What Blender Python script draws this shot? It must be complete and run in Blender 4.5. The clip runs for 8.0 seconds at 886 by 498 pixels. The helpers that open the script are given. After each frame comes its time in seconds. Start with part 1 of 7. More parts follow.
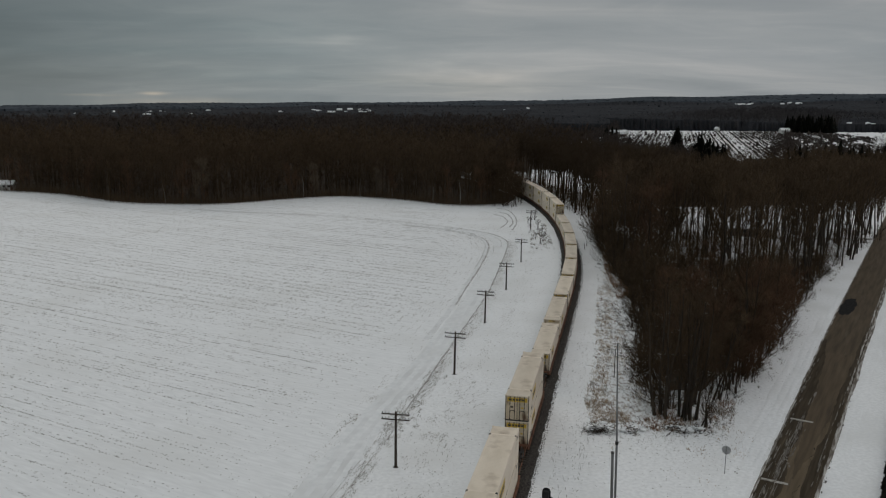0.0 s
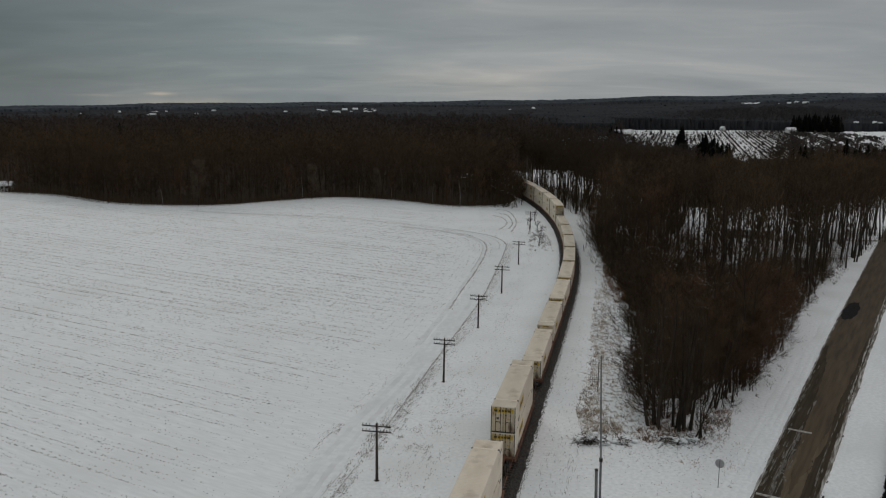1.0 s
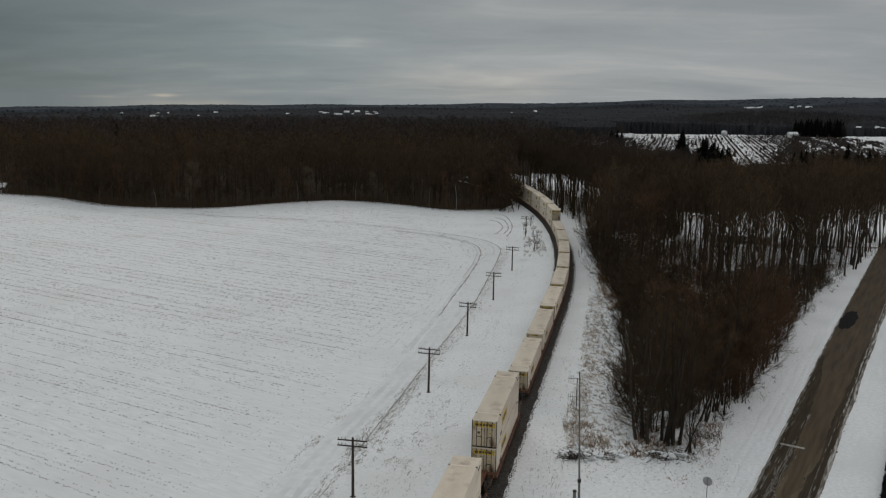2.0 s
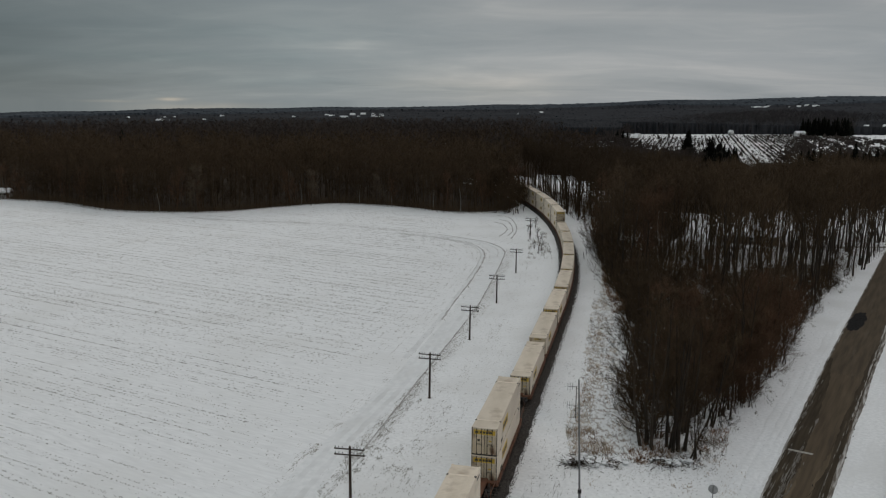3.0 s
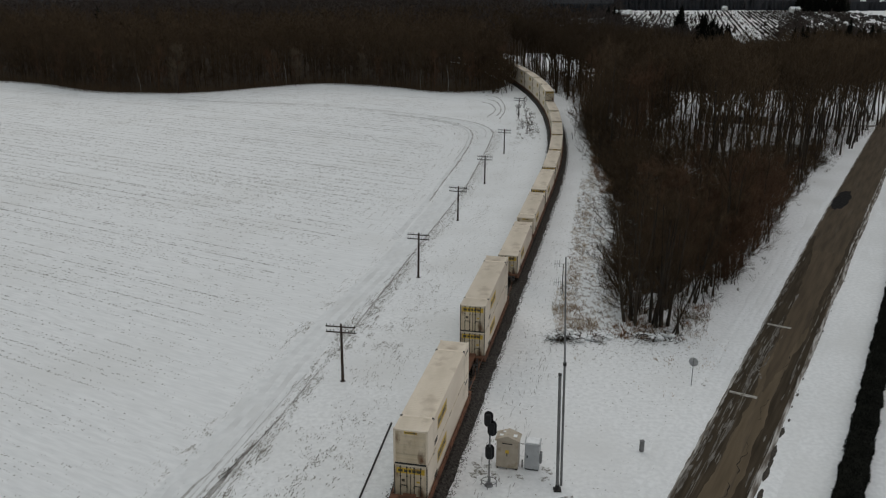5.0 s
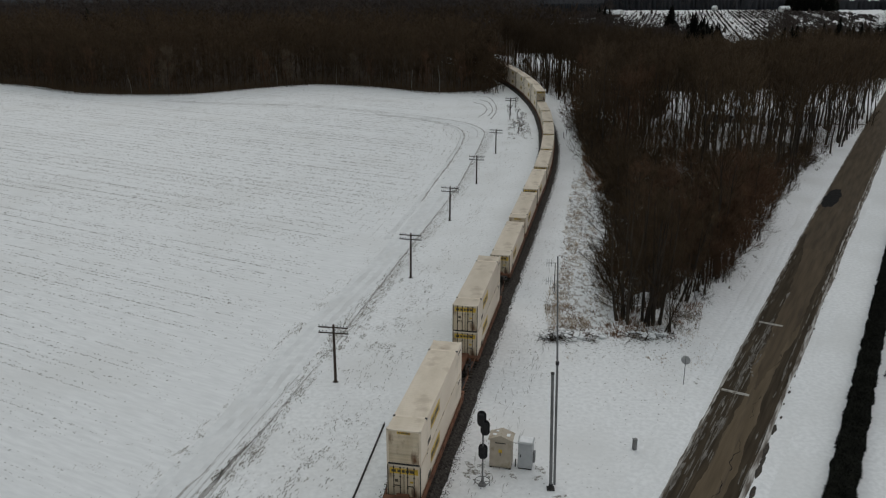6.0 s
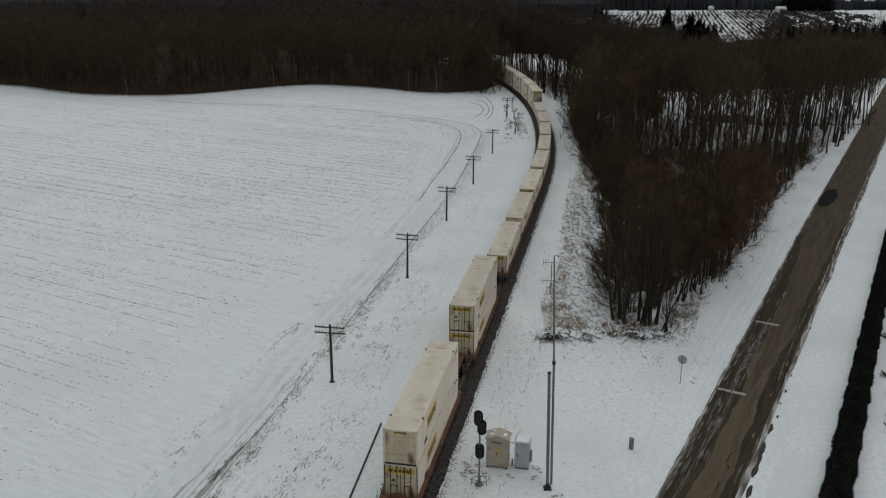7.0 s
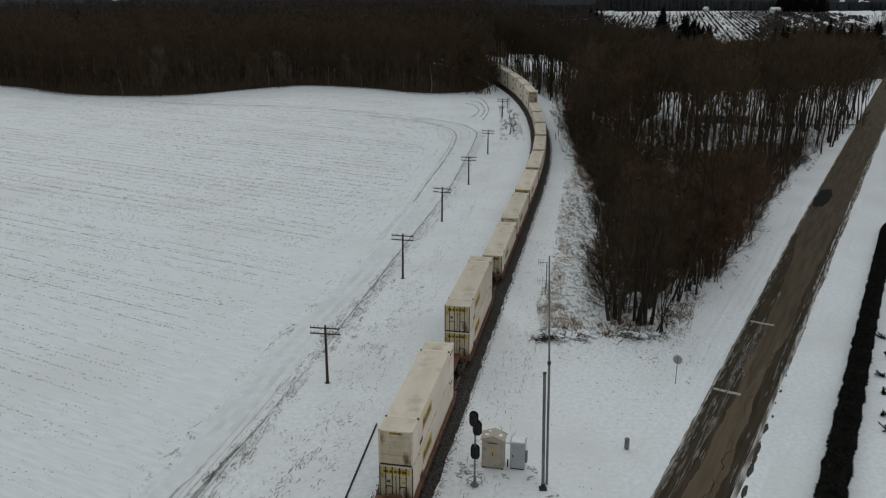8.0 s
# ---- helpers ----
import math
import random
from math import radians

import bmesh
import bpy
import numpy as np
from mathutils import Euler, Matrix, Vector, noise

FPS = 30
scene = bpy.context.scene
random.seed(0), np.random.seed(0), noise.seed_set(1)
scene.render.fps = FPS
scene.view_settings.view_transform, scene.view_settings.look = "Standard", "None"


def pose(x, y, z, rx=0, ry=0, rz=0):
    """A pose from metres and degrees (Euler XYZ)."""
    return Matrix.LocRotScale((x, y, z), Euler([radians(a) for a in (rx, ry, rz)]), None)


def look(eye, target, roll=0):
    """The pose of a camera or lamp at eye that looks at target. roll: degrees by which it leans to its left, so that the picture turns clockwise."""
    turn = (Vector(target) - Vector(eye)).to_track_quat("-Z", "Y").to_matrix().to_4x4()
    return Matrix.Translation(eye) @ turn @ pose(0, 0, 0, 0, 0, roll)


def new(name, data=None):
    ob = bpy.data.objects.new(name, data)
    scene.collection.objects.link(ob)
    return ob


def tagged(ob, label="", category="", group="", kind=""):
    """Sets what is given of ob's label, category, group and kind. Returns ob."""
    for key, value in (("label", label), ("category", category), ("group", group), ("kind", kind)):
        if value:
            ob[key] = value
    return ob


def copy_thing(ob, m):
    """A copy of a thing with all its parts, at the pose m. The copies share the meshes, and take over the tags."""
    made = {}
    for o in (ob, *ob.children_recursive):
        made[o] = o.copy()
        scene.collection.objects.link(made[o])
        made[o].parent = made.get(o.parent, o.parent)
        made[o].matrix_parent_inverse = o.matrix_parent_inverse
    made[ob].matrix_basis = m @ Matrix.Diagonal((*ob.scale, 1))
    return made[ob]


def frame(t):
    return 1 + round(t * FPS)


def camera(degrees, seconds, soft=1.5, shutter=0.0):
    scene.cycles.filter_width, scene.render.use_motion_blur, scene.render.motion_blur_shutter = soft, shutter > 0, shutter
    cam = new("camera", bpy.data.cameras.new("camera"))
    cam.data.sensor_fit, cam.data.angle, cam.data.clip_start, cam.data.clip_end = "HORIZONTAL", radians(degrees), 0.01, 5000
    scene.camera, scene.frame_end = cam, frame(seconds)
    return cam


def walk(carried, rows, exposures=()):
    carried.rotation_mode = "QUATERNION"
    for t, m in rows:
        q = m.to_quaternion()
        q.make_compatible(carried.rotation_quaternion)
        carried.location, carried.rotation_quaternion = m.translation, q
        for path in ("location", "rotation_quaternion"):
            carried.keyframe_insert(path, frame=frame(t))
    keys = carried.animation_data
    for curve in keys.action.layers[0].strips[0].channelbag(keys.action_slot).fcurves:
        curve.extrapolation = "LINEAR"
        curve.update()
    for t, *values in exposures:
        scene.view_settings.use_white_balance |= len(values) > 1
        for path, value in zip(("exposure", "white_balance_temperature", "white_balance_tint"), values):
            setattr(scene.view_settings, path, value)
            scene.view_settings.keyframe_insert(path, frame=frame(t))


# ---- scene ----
cam = camera(55.0, 8.0, soft=1.2)
PATH = [
    (0, (-3.076, -2.577, 38.358), (-3.12, -0.609, 38.009), 0.7),
    (0.5, (-1.958, -0.97, 38.405), (-2.01, 0.998, 38.055), 0.7),
    (1, (-0.75, 0.624, 38.475), (-0.809, 2.592, 38.125), 0.6),
    (1.5, (0.514, 2.264, 38.565), (0.454, 4.233, 38.217), 0.7),
    (1.7, (0.913, 2.824, 38.575), (0.852, 4.792, 38.229), 0.8),
    (2.8, (2.139, 5.047, 38.526), (2.061, 7.016, 38.186), 0.6),
    (3, (2.236, 5.283, 38.526), (2.155, 7.253, 38.186), 0.4),
    (3.5, (2.319, 5.462, 38.474), (2.236, 7.429, 38.123), 0.3),
    (3.7, (2.318, 5.453, 38.459), (2.24, 7.415, 38.082), 0.4),
    (4, (2.281, 5.396, 38.447), (2.212, 7.344, 37.997), 0.3),
    (4.2, (2.264, 5.345, 38.438), (2.202, 7.279, 37.932), 0.4),
    (4.5, (2.221, 5.241, 38.394), (2.165, 7.154, 37.815), 0.3),
    (4.7, (2.2, 5.186, 38.377), (2.146, 7.091, 37.768), 0.3),
    (5.8, (2.199, 5.166, 38.299), (2.167, 7.072, 37.693), 0.1),
    (6, (2.232, 5.163, 38.292), (2.201, 7.069, 37.685), 0.1),
    (6.5, (2.258, 5.182, 38.271), (2.23, 7.088, 37.664), 0.1),
    (7, (2.275, 5.181, 38.219), (2.251, 7.087, 37.613), 0.1),
    (7.5, (2.282, 5.202, 38.196), (2.263, 7.108, 37.591), 0.1),
    (8, (2.323, 5.222, 38.181), (2.309, 7.128, 37.577), 0.1),
]
walk(cam, [(t, look(e, g, r)) for t, e, g, r in PATH], exposures=[(0, -0.05, 6500, 10), (0.5, -0.08, 6500, 10), (1, -0.07, 6500, 10), (1.5, 0.02, 6500, 10), (3.5, 0.04, 6500, 10), (4.7, 0.035, 6500, 10), (8, 0.02, 6230, 7.0)])

from mathutils.geometry import tessellate_polygon

# ---------------------------------------------------------------- world and light
world = bpy.data.worlds.new("overcast")
scene.world = world
world.use_nodes = True
wt = world.node_tree
wt.nodes.clear()


def wn(kind, **inputs):
    n = wt.nodes.new(kind)
    for k, v in inputs.items():
        n.inputs[k].default_value = v
    return n


def wramp(stops):
    n = wt.nodes.new("ShaderNodeValToRGB")
    el = n.color_ramp.elements
    while len(el) < len(stops):
        el.new(0.5)
    for e, (p, c) in zip(el, stops):
        e.position, e.color = p, (*c, 1)
    return n


SUN_EL, SUN_AZ = 32.0, -25.0
CLOUD_MARKS = ((-19.9, 0.08, 0.75, 0.1, 0.9, (1.85, 1.52, 1.28)), (-23.3, -0.05, 1.6, 0.08, 1.4, (1.28, 1.17, 1.08)), (-18.0, -0.45, 4.0, 0.28, 1.0, (1.38, 1.22, 1.1)),
               (-8.4, 3.65, 1.7, 0.26, 1.2, (1.26, 1.21, 1.17)), (-12.0, 2.85, 2.2, 0.2, 1.4, (1.08, 1.07, 1.06)), (-3.4, 2.25, 2.4, 0.28, 1.8, (1.12, 1.1, 1.08)),
               (1.2, 0.85, 5.0, 0.9, 1.0, (1.14, 1.1, 1.05)), (-4.0, 1.25, 3.2, 0.3, 1.6, (1.07, 1.05, 1.03)), (-21.0, 2.7, 9.0, 0.4, 1.4, (0.88, 0.92, 0.93)),
               (-15.0, 4.4, 9.0, 0.5, 1.6, (0.9, 0.93, 0.94)), (-25.0, 1.5, 5.0, 0.35, 1.5, (1.1, 1.09, 1.08)), (-13.5, 1.25, 5.5, 0.45, 1.5, (0.93, 0.96, 0.97)),
               (4.0, 4.05, 8.0, 0.5, 1.8, (0.95, 0.955, 0.96)), (16.0, 2.85, 7.0, 0.45, 1.8, (0.95, 0.955, 0.965)), (13.0, 5.15, 9.0, 0.5, 1.8, (1.05, 1.045, 1.04)))
w_co = wt.nodes.new("ShaderNodeTexCoord")
w_sep = wt.nodes.new("ShaderNodeSeparateXYZ")
wt.links.new(w_co.outputs["Generated"], w_sep.inputs[0])
# the cloud sheet: the view direction projected on a flat layer overhead
w_zc = wt.nodes.new("ShaderNodeMath")
w_zc.operation = "MAXIMUM"
w_zc.inputs[1].default_value = 0.0
wt.links.new(w_sep.outputs[2], w_zc.inputs[0])
w_zo = wt.nodes.new("ShaderNodeMath")
w_zo.operation = "ADD"
w_zo.inputs[1].default_value = 0.13
wt.links.new(w_zc.outputs[0], w_zo.inputs[0])
w_comb = wt.nodes.new("ShaderNodeCombineXYZ")
for k in (0, 1):
    d = wt.nodes.new("ShaderNodeMath")
    d.operation = "DIVIDE"
    wt.links.new(w_sep.outputs[k], d.inputs[0])
    wt.links.new(w_zo.outputs[0], d.inputs[1])
    wt.links.new(d.outputs[0], w_comb.inputs[k])
w_map = wt.nodes.new("ShaderNodeMapping")
w_map.inputs["Scale"].default_value = (0.5, 1.0, 1)
w_map.inputs["Location"].default_value = (3.1, 1.7, 0)
wt.links.new(w_comb.outputs[0], w_map.inputs[0])
w_n1 = wn("ShaderNodeTexNoise", Scale=1.0, Detail=7.0, Roughness=0.5, Distortion=0.6)
w_n2 = wn("ShaderNodeTexNoise", Scale=0.16, Detail=3.0, Roughness=0.5)
for n in (w_n1, w_n2):
    wt.links.new(w_map.outputs[0], n.inputs["Vector"])
# brighter towards the zenith, as an overcast sky is
w_grad = wramp([(0.0, (0.262, 0.272, 0.277)), (0.02, (0.266, 0.275, 0.279)), (0.05, (0.245, 0.259, 0.266)), (0.10, (0.226, 0.238, 0.244)), (0.2, (0.232, 0.240, 0.245)),
                (0.45, (0.41, 0.405, 0.40)), (1.0, (0.715, 0.69, 0.68))])
wt.links.new(w_zc.outputs[0], w_grad.inputs[0])
w_cl = wramp([(0.28, (0.79, 0.82, 0.835)), (0.45, (0.945, 0.957, 0.965)), (0.54, (1.0, 1.0, 1.0)), (0.68, (1.16, 1.13, 1.11))])
wt.links.new(w_n1.outputs["Fac"], w_cl.inputs[0])
w_cl2 = wramp([(0.36, (0.86, 0.89, 0.90)), (0.6, (1.08, 1.07, 1.06))])
wt.links.new(w_n2.outputs["Fac"], w_cl2.inputs[0])


def wmix(a, b, kind="MULTIPLY", fac=1.0):
    m = wt.nodes.new("ShaderNodeMix")
    m.data_type, m.blend_type = "RGBA", kind
    m.inputs[0].default_value = fac
    wt.links.new(a, m.inputs[6])
    wt.links.new(b, m.inputs[7])
    return m.outputs[2]


w_sky = wt.nodes.new("ShaderNodeTexSky")
w_sky.sky_type = "NISHITA"
w_sky.sun_disc = False
w_sky.sun_elevation, w_sky.sun_rotation = radians(SUN_EL), radians(SUN_AZ)
w_dim = wt.nodes.new("ShaderNodeMix")
w_dim.data_type, w_dim.blend_type = "RGBA", "MULTIPLY"
w_dim.inputs[0].default_value = 1.0
w_dim.inputs[7].default_value = (0.06, 0.06, 0.06, 1)
wt.links.new(w_sky.outputs[0], w_dim.inputs[6])
# the cloud is thicker and greener-grey to the west
w_side = wt.nodes.new("ShaderNodeMapRange")
w_side.inputs["From Min"].default_value, w_side.inputs["From Max"].default_value = -0.5, 0.35
wt.links.new(w_sep.outputs[0], w_side.inputs["Value"])
w_west = wramp([(0.0, (0.46, 0.55, 0.58)), (0.35, (0.84, 0.93, 0.96)), (0.62, (1.13, 1.15, 1.16)), (1.0, (1.20, 1.20, 1.21))])
wt.links.new(w_side.outputs[0], w_west.inputs[0])
# small ragged banks inside the sheet
w_map3 = wt.nodes.new("ShaderNodeMapping")
w_map3.inputs["Scale"].default_value = (1.0, 1.5, 1)
wt.links.new(w_comb.outputs[0], w_map3.inputs[0])
w_n3 = wn("ShaderNodeTexNoise", Scale=1.3, Detail=8.0, Roughness=0.58, Distortion=0.9)
wt.links.new(w_map3.outputs[0], w_n3.inputs["Vector"])
w_cl3 = wramp([(0.34, (0.945, 0.955, 0.96)), (0.52, (1.0, 1.0, 1.0)), (0.68, (1.10, 1.085, 1.07))])
wt.links.new(w_n3.outputs["Fac"], w_cl3.inputs[0])
w_cl = wmix(w_cl.outputs[0], w_cl3.outputs[0])
w_clouds = wmix(wmix(wmix(w_grad.outputs[0], w_cl), w_cl2.outputs[0]), w_west.outputs[0])
# single features of the cloud sheet: (azimuth, elevation, half width, half height in degrees, gain by channel)
w_rag = wn("ShaderNodeTexNoise", Scale=16.0, Detail=6.0, Roughness=0.6)
w_ragmap = wt.nodes.new("ShaderNodeMapping")
w_ragmap.inputs["Scale"].default_value = (1.0, 1.0, 5.0)
wt.links.new(w_co.outputs["Generated"], w_ragmap.inputs[0])
wt.links.new(w_ragmap.outputs[0], w_rag.inputs["Vector"])


def wmath(op, a, b=None):
    m = wt.nodes.new("ShaderNodeMath")
    m.operation = op
    for k, v in enumerate((a, b)):
        if v is None:
            continue
        if isinstance(v, float):
            m.inputs[k].default_value = v
        else:
            wt.links.new(v, m.inputs[k])
    return m.outputs[0]


w_az = wmath("ARCTAN2", w_sep.outputs[0], w_sep.outputs[1])
w_el = wmath("ARCSINE", w_sep.outputs[2])
w_shift = wmath("SUBTRACT", w_rag.outputs["Fac"], 0.5)
for az, el, wide, high, ragged, gain in CLOUD_MARKS:
    u = wmath("DIVIDE", wmath("SUBTRACT", w_az, radians(az)), radians(wide))
    v = wmath("DIVIDE", wmath("SUBTRACT", w_el, radians(el)), radians(high))
    u, v = wmath("ADD", u, wmath("MULTIPLY", w_shift, ragged)), wmath("ADD", v, wmath("MULTIPLY", w_shift, ragged * 1.5))
    g = wmath("EXPONENT", wmath("MULTIPLY", wmath("ADD", wmath("MULTIPLY", u, u), wmath("MULTIPLY", v, v)), -1.0))
    lit = wt.nodes.new("ShaderNodeMix")
    lit.data_type, lit.blend_type = "RGBA", "MULTIPLY"
    lit.inputs[7].default_value = (*gain, 1)
    lit.clamp_result = False
    wt.links.new(g, lit.inputs[0])
    wt.links.new(w_clouds, lit.inputs[6])
    w_clouds = lit.outputs[2]
w_all = wmix(w_dim.outputs[2], w_clouds, "MIX", 0.975)
w_bg = wt.nodes.new("ShaderNodeBackground")
w_bg.inputs[1].default_value = 1.04
w_out = wt.nodes.new("ShaderNodeOutputWorld")
wt.links.new(w_all, w_bg.inputs[0])
wt.links.new(w_bg.outputs[0], w_out.inputs[0])

sun = new("sun", bpy.data.lights.new("sun", "SUN"))
sun.data.energy, sun.data.angle, sun.data.color = 0.4, radians(24), (1.0, 0.96, 0.9)
sun_dir = Vector((math.sin(radians(SUN_AZ)) * math.cos(radians(SUN_EL)), math.cos(radians(SUN_AZ)) * math.cos(radians(SUN_EL)), math.sin(radians(SUN_EL))))
sun.matrix_world = look(sun_dir * 200, (0, 0, 0))


# ---------------------------------------------------------------- materials
def material(name, a, b, scale=1.0, stretch=(1, 1, 1), rough=0.8, metal=0.0, bump=0.0, bump_scale=None, c=None, c_scale=0.1, c_at=(0.55, 0.7),
             per_object=0.0, turn=0.0, detail=5.0, ab=(0.35, 0.65), c_stretch=(1, 1, 1), spec=0.3):
    """Two colours by a fine noise, a third (stains, wear) by a coarse one, relief by a bump."""
    m = bpy.data.materials.new(name)
    m.use_nodes = True
    t = m.node_tree
    p = t.nodes["Principled BSDF"]
    p.inputs["Roughness"].default_value, p.inputs["Metallic"].default_value = rough, metal
    p.inputs["Specular IOR Level"].default_value = spec
    co = t.nodes.new("ShaderNodeTexCoord")

    def noise_at(s, st, det):
        mp = t.nodes.new("ShaderNodeMapping")
        mp.inputs["Scale"].default_value = st
        src = co.outputs["Object"]
        if turn:
            tp = t.nodes.new("ShaderNodeMapping")
            tp.inputs["Rotation"].default_value = (0, 0, turn)
            t.links.new(src, tp.inputs[0])
            src = tp.outputs[0]
        t.links.new(src, mp.inputs[0])
        n = t.nodes.new("ShaderNodeTexNoise")
        n.inputs["Scale"].default_value, n.inputs["Detail"].default_value = s, det
        t.links.new(mp.outputs[0], n.inputs["Vector"])
        return n.outputs["Fac"]

    fine = noise_at(scale, stretch, detail)
    r = t.nodes.new("ShaderNodeValToRGB")
    r.color_ramp.elements[0].position, r.color_ramp.elements[0].color = ab[0], (*a, 1)
    r.color_ramp.elements[1].position, r.color_ramp.elements[1].color = ab[1], (*b, 1)
    t.links.new(fine, r.inputs[0])
    colour = r.outputs[0]
    if c:
        r2 = t.nodes.new("ShaderNodeMapRange")
        r2.inputs["From Min"].default_value, r2.inputs["From Max"].default_value = c_at
        t.links.new(noise_at(c_scale, c_stretch, 4.0), r2.inputs["Value"])
        x = t.nodes.new("ShaderNodeMix")
        x.data_type = "RGBA"
        x.inputs[7].default_value = (*c, 1)
        t.links.new(r2.outputs[0], x.inputs[0])
        t.links.new(colour, x.inputs[6])
        colour = x.outputs[2]
    if per_object:
        info = t.nodes.new("ShaderNodeObjectInfo")
        h = t.nodes.new("ShaderNodeHueSaturation")
        mr = t.nodes.new("ShaderNodeMapRange")
        mr.inputs["To Min"].default_value, mr.inputs["To Max"].default_value = 1 - per_object, 1 + per_object
        t.links.new(info.outputs["Random"], mr.inputs["Value"])
        t.links.new(mr.outputs[0], h.inputs["Value"])
        t.links.new(colour, h.inputs["Color"])
        colour = h.outputs[0]
    t.links.new(colour, p.inputs["Base Color"])
    if bump:
        bn = t.nodes.new("ShaderNodeBump")
        bn.inputs["Strength"].default_value = bump
        bn.inputs["Distance"].default_value = 0.1
        t.links.new(noise_at(bump_scale or scale * 2, stretch, 6.0), bn.inputs["Height"])
        t.links.new(bn.outputs[0], p.inputs["Normal"])
    return m


ROW_TURN = math.atan2(-0.527, 1.0)      # the direction of the crop rows
M_SNOW = material("snow", (0.745, 0.75, 0.755), (0.845, 0.85, 0.855), 2.2, detail=10.0, rough=0.65, bump=0.16, bump_scale=1.6, ab=(0.38, 0.62), c=(0.72, 0.72, 0.715), c_scale=0.08, c_at=(0.45, 0.72))
M_FIELD = material("field snow", (0.745, 0.75, 0.755), (0.83, 0.835, 0.84), 1.7, stretch=(0.22, 1.3, 1), turn=-ROW_TURN, rough=0.65, bump=0.35, bump_scale=2.2, detail=8.0,
                   c=(0.735, 0.735, 0.73), c_scale=0.06, c_at=(0.5, 0.75))
M_LANE = material("smooth lane snow", (0.70, 0.71, 0.715), (0.79, 0.795, 0.80), 1.2, rough=0.6, bump=0.25, bump_scale=2.5, c=(0.66, 0.66, 0.655), c_scale=0.15, c_at=(0.5, 0.75))
M_RUT = material("muddy wheel rut", (0.26, 0.245, 0.225), (0.55, 0.545, 0.535), 1.2, rough=0.85, ab=(0.36, 0.64), c=(0.66, 0.66, 0.655), c_scale=0.3, c_at=(0.55, 0.72), spec=0.15)
M_RUTDARK = material("thawed wheel rut", (0.17, 0.158, 0.145), (0.42, 0.41, 0.395), 0.8, rough=0.9, ab=(0.4, 0.6), c=(0.6, 0.6, 0.6), c_scale=0.35, c_at=(0.58, 0.70), spec=0.15)
M_LANEDRAG = material("scraped lane snow", (0.675, 0.68, 0.685), (0.76, 0.765, 0.77), 0.6, rough=0.65, c=(0.60, 0.60, 0.595), c_scale=0.12, c_at=(0.5, 0.8))
M_SLUSH = material("packed snow of a lane", (0.46, 0.455, 0.45), (0.68, 0.68, 0.68), 0.9, rough=0.6, bump=0.4, bump_scale=2.5, c=(0.46, 0.45, 0.43), c_scale=0.12, c_at=(0.52, 0.7))
M_STUBBLE = material("stubble and clods", (0.13, 0.115, 0.095), (0.30, 0.275, 0.235), 0.4, rough=0.95, spec=0.1)
M_STALK_SHADE = material("snow-dusted crop stalks and small shade lines", (0.24, 0.225, 0.20), (0.48, 0.465, 0.44), 0.35, rough=0.95, spec=0.1)
M_SCUFF = material("scuffed grey snow", (0.42, 0.415, 0.41), (0.66, 0.66, 0.655), 1.3, rough=0.8, c=(0.30, 0.29, 0.28), c_scale=0.4, c_at=(0.6, 0.75))
M_STRAW = material("pale straw", (0.47, 0.39, 0.295), (0.62, 0.54, 0.435), 0.5, rough=0.9, spec=0.1)
M_RUSTGRASS = material("rust-brown dead growth", (0.15, 0.085, 0.05), (0.27, 0.16, 0.095), 0.6, rough=0.95, spec=0.08)
M_BANK = material("dead grass under patchy snow", (0.36, 0.33, 0.30), (0.76, 0.765, 0.77), 1.3, stretch=(1.4, 0.8, 1), rough=0.9, bump=0.6, bump_scale=3, detail=10.0, ab=(0.36, 0.5), c=(0.52, 0.45, 0.37), c_scale=0.3, c_at=(0.6, 0.8), spec=0.1)
M_THAW_SHADOW = material("thawed ground with dead grass and pedestal shadow", (0.20, 0.185, 0.16), (0.72, 0.72, 0.715), 3.2, rough=0.9, bump=0.4, detail=8.0, ab=(0.40, 0.56), spec=0.08)
M_GRASS = material("dry grass", (0.30, 0.22, 0.15), (0.46, 0.36, 0.26), 0.5, rough=0.9, c=(0.22, 0.14, 0.08), c_scale=0.15)
M_LITTER = material("leaf litter with snow", (0.045, 0.034, 0.025), (0.085, 0.066, 0.05), 1.5, rough=0.95, bump=0.6, bump_scale=3, c=(0.62, 0.62, 0.62), c_scale=0.35, c_at=(0.56, 0.70))
M_LITTER_SNOWY = material("leaf litter half under snow", (0.05, 0.038, 0.028), (0.11, 0.088, 0.07), 1.8, rough=0.95, bump=0.5, bump_scale=3, c=(0.60, 0.60, 0.60), c_scale=0.5, c_at=(0.44, 0.60))
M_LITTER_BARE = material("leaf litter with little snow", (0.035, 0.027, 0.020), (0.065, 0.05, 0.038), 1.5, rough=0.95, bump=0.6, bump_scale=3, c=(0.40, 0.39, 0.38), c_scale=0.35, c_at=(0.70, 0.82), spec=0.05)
M_TWIG_PALE = material("pale tan twigs", (0.075, 0.057, 0.04), (0.105, 0.08, 0.056), 0.4, rough=0.95, per_object=0.1, spec=0.08)
M_BARK = material("bark", (0.026, 0.0195, 0.0142), (0.057, 0.0435, 0.0325), 2.0, stretch=(1, 1, 0.25), rough=0.95, bump=0.5, bump_scale=6, per_object=0.3)
M_TWIG = material("twigs", (0.0485, 0.0328, 0.0190), (0.0785, 0.0532, 0.0318), 0.4, rough=0.95, per_object=0.35, spec=0.08)
M_TWIG_RED = material("russet twigs", (0.064, 0.037, 0.022), (0.095, 0.055, 0.033), 0.4, rough=0.95, per_object=0.25, spec=0.08)
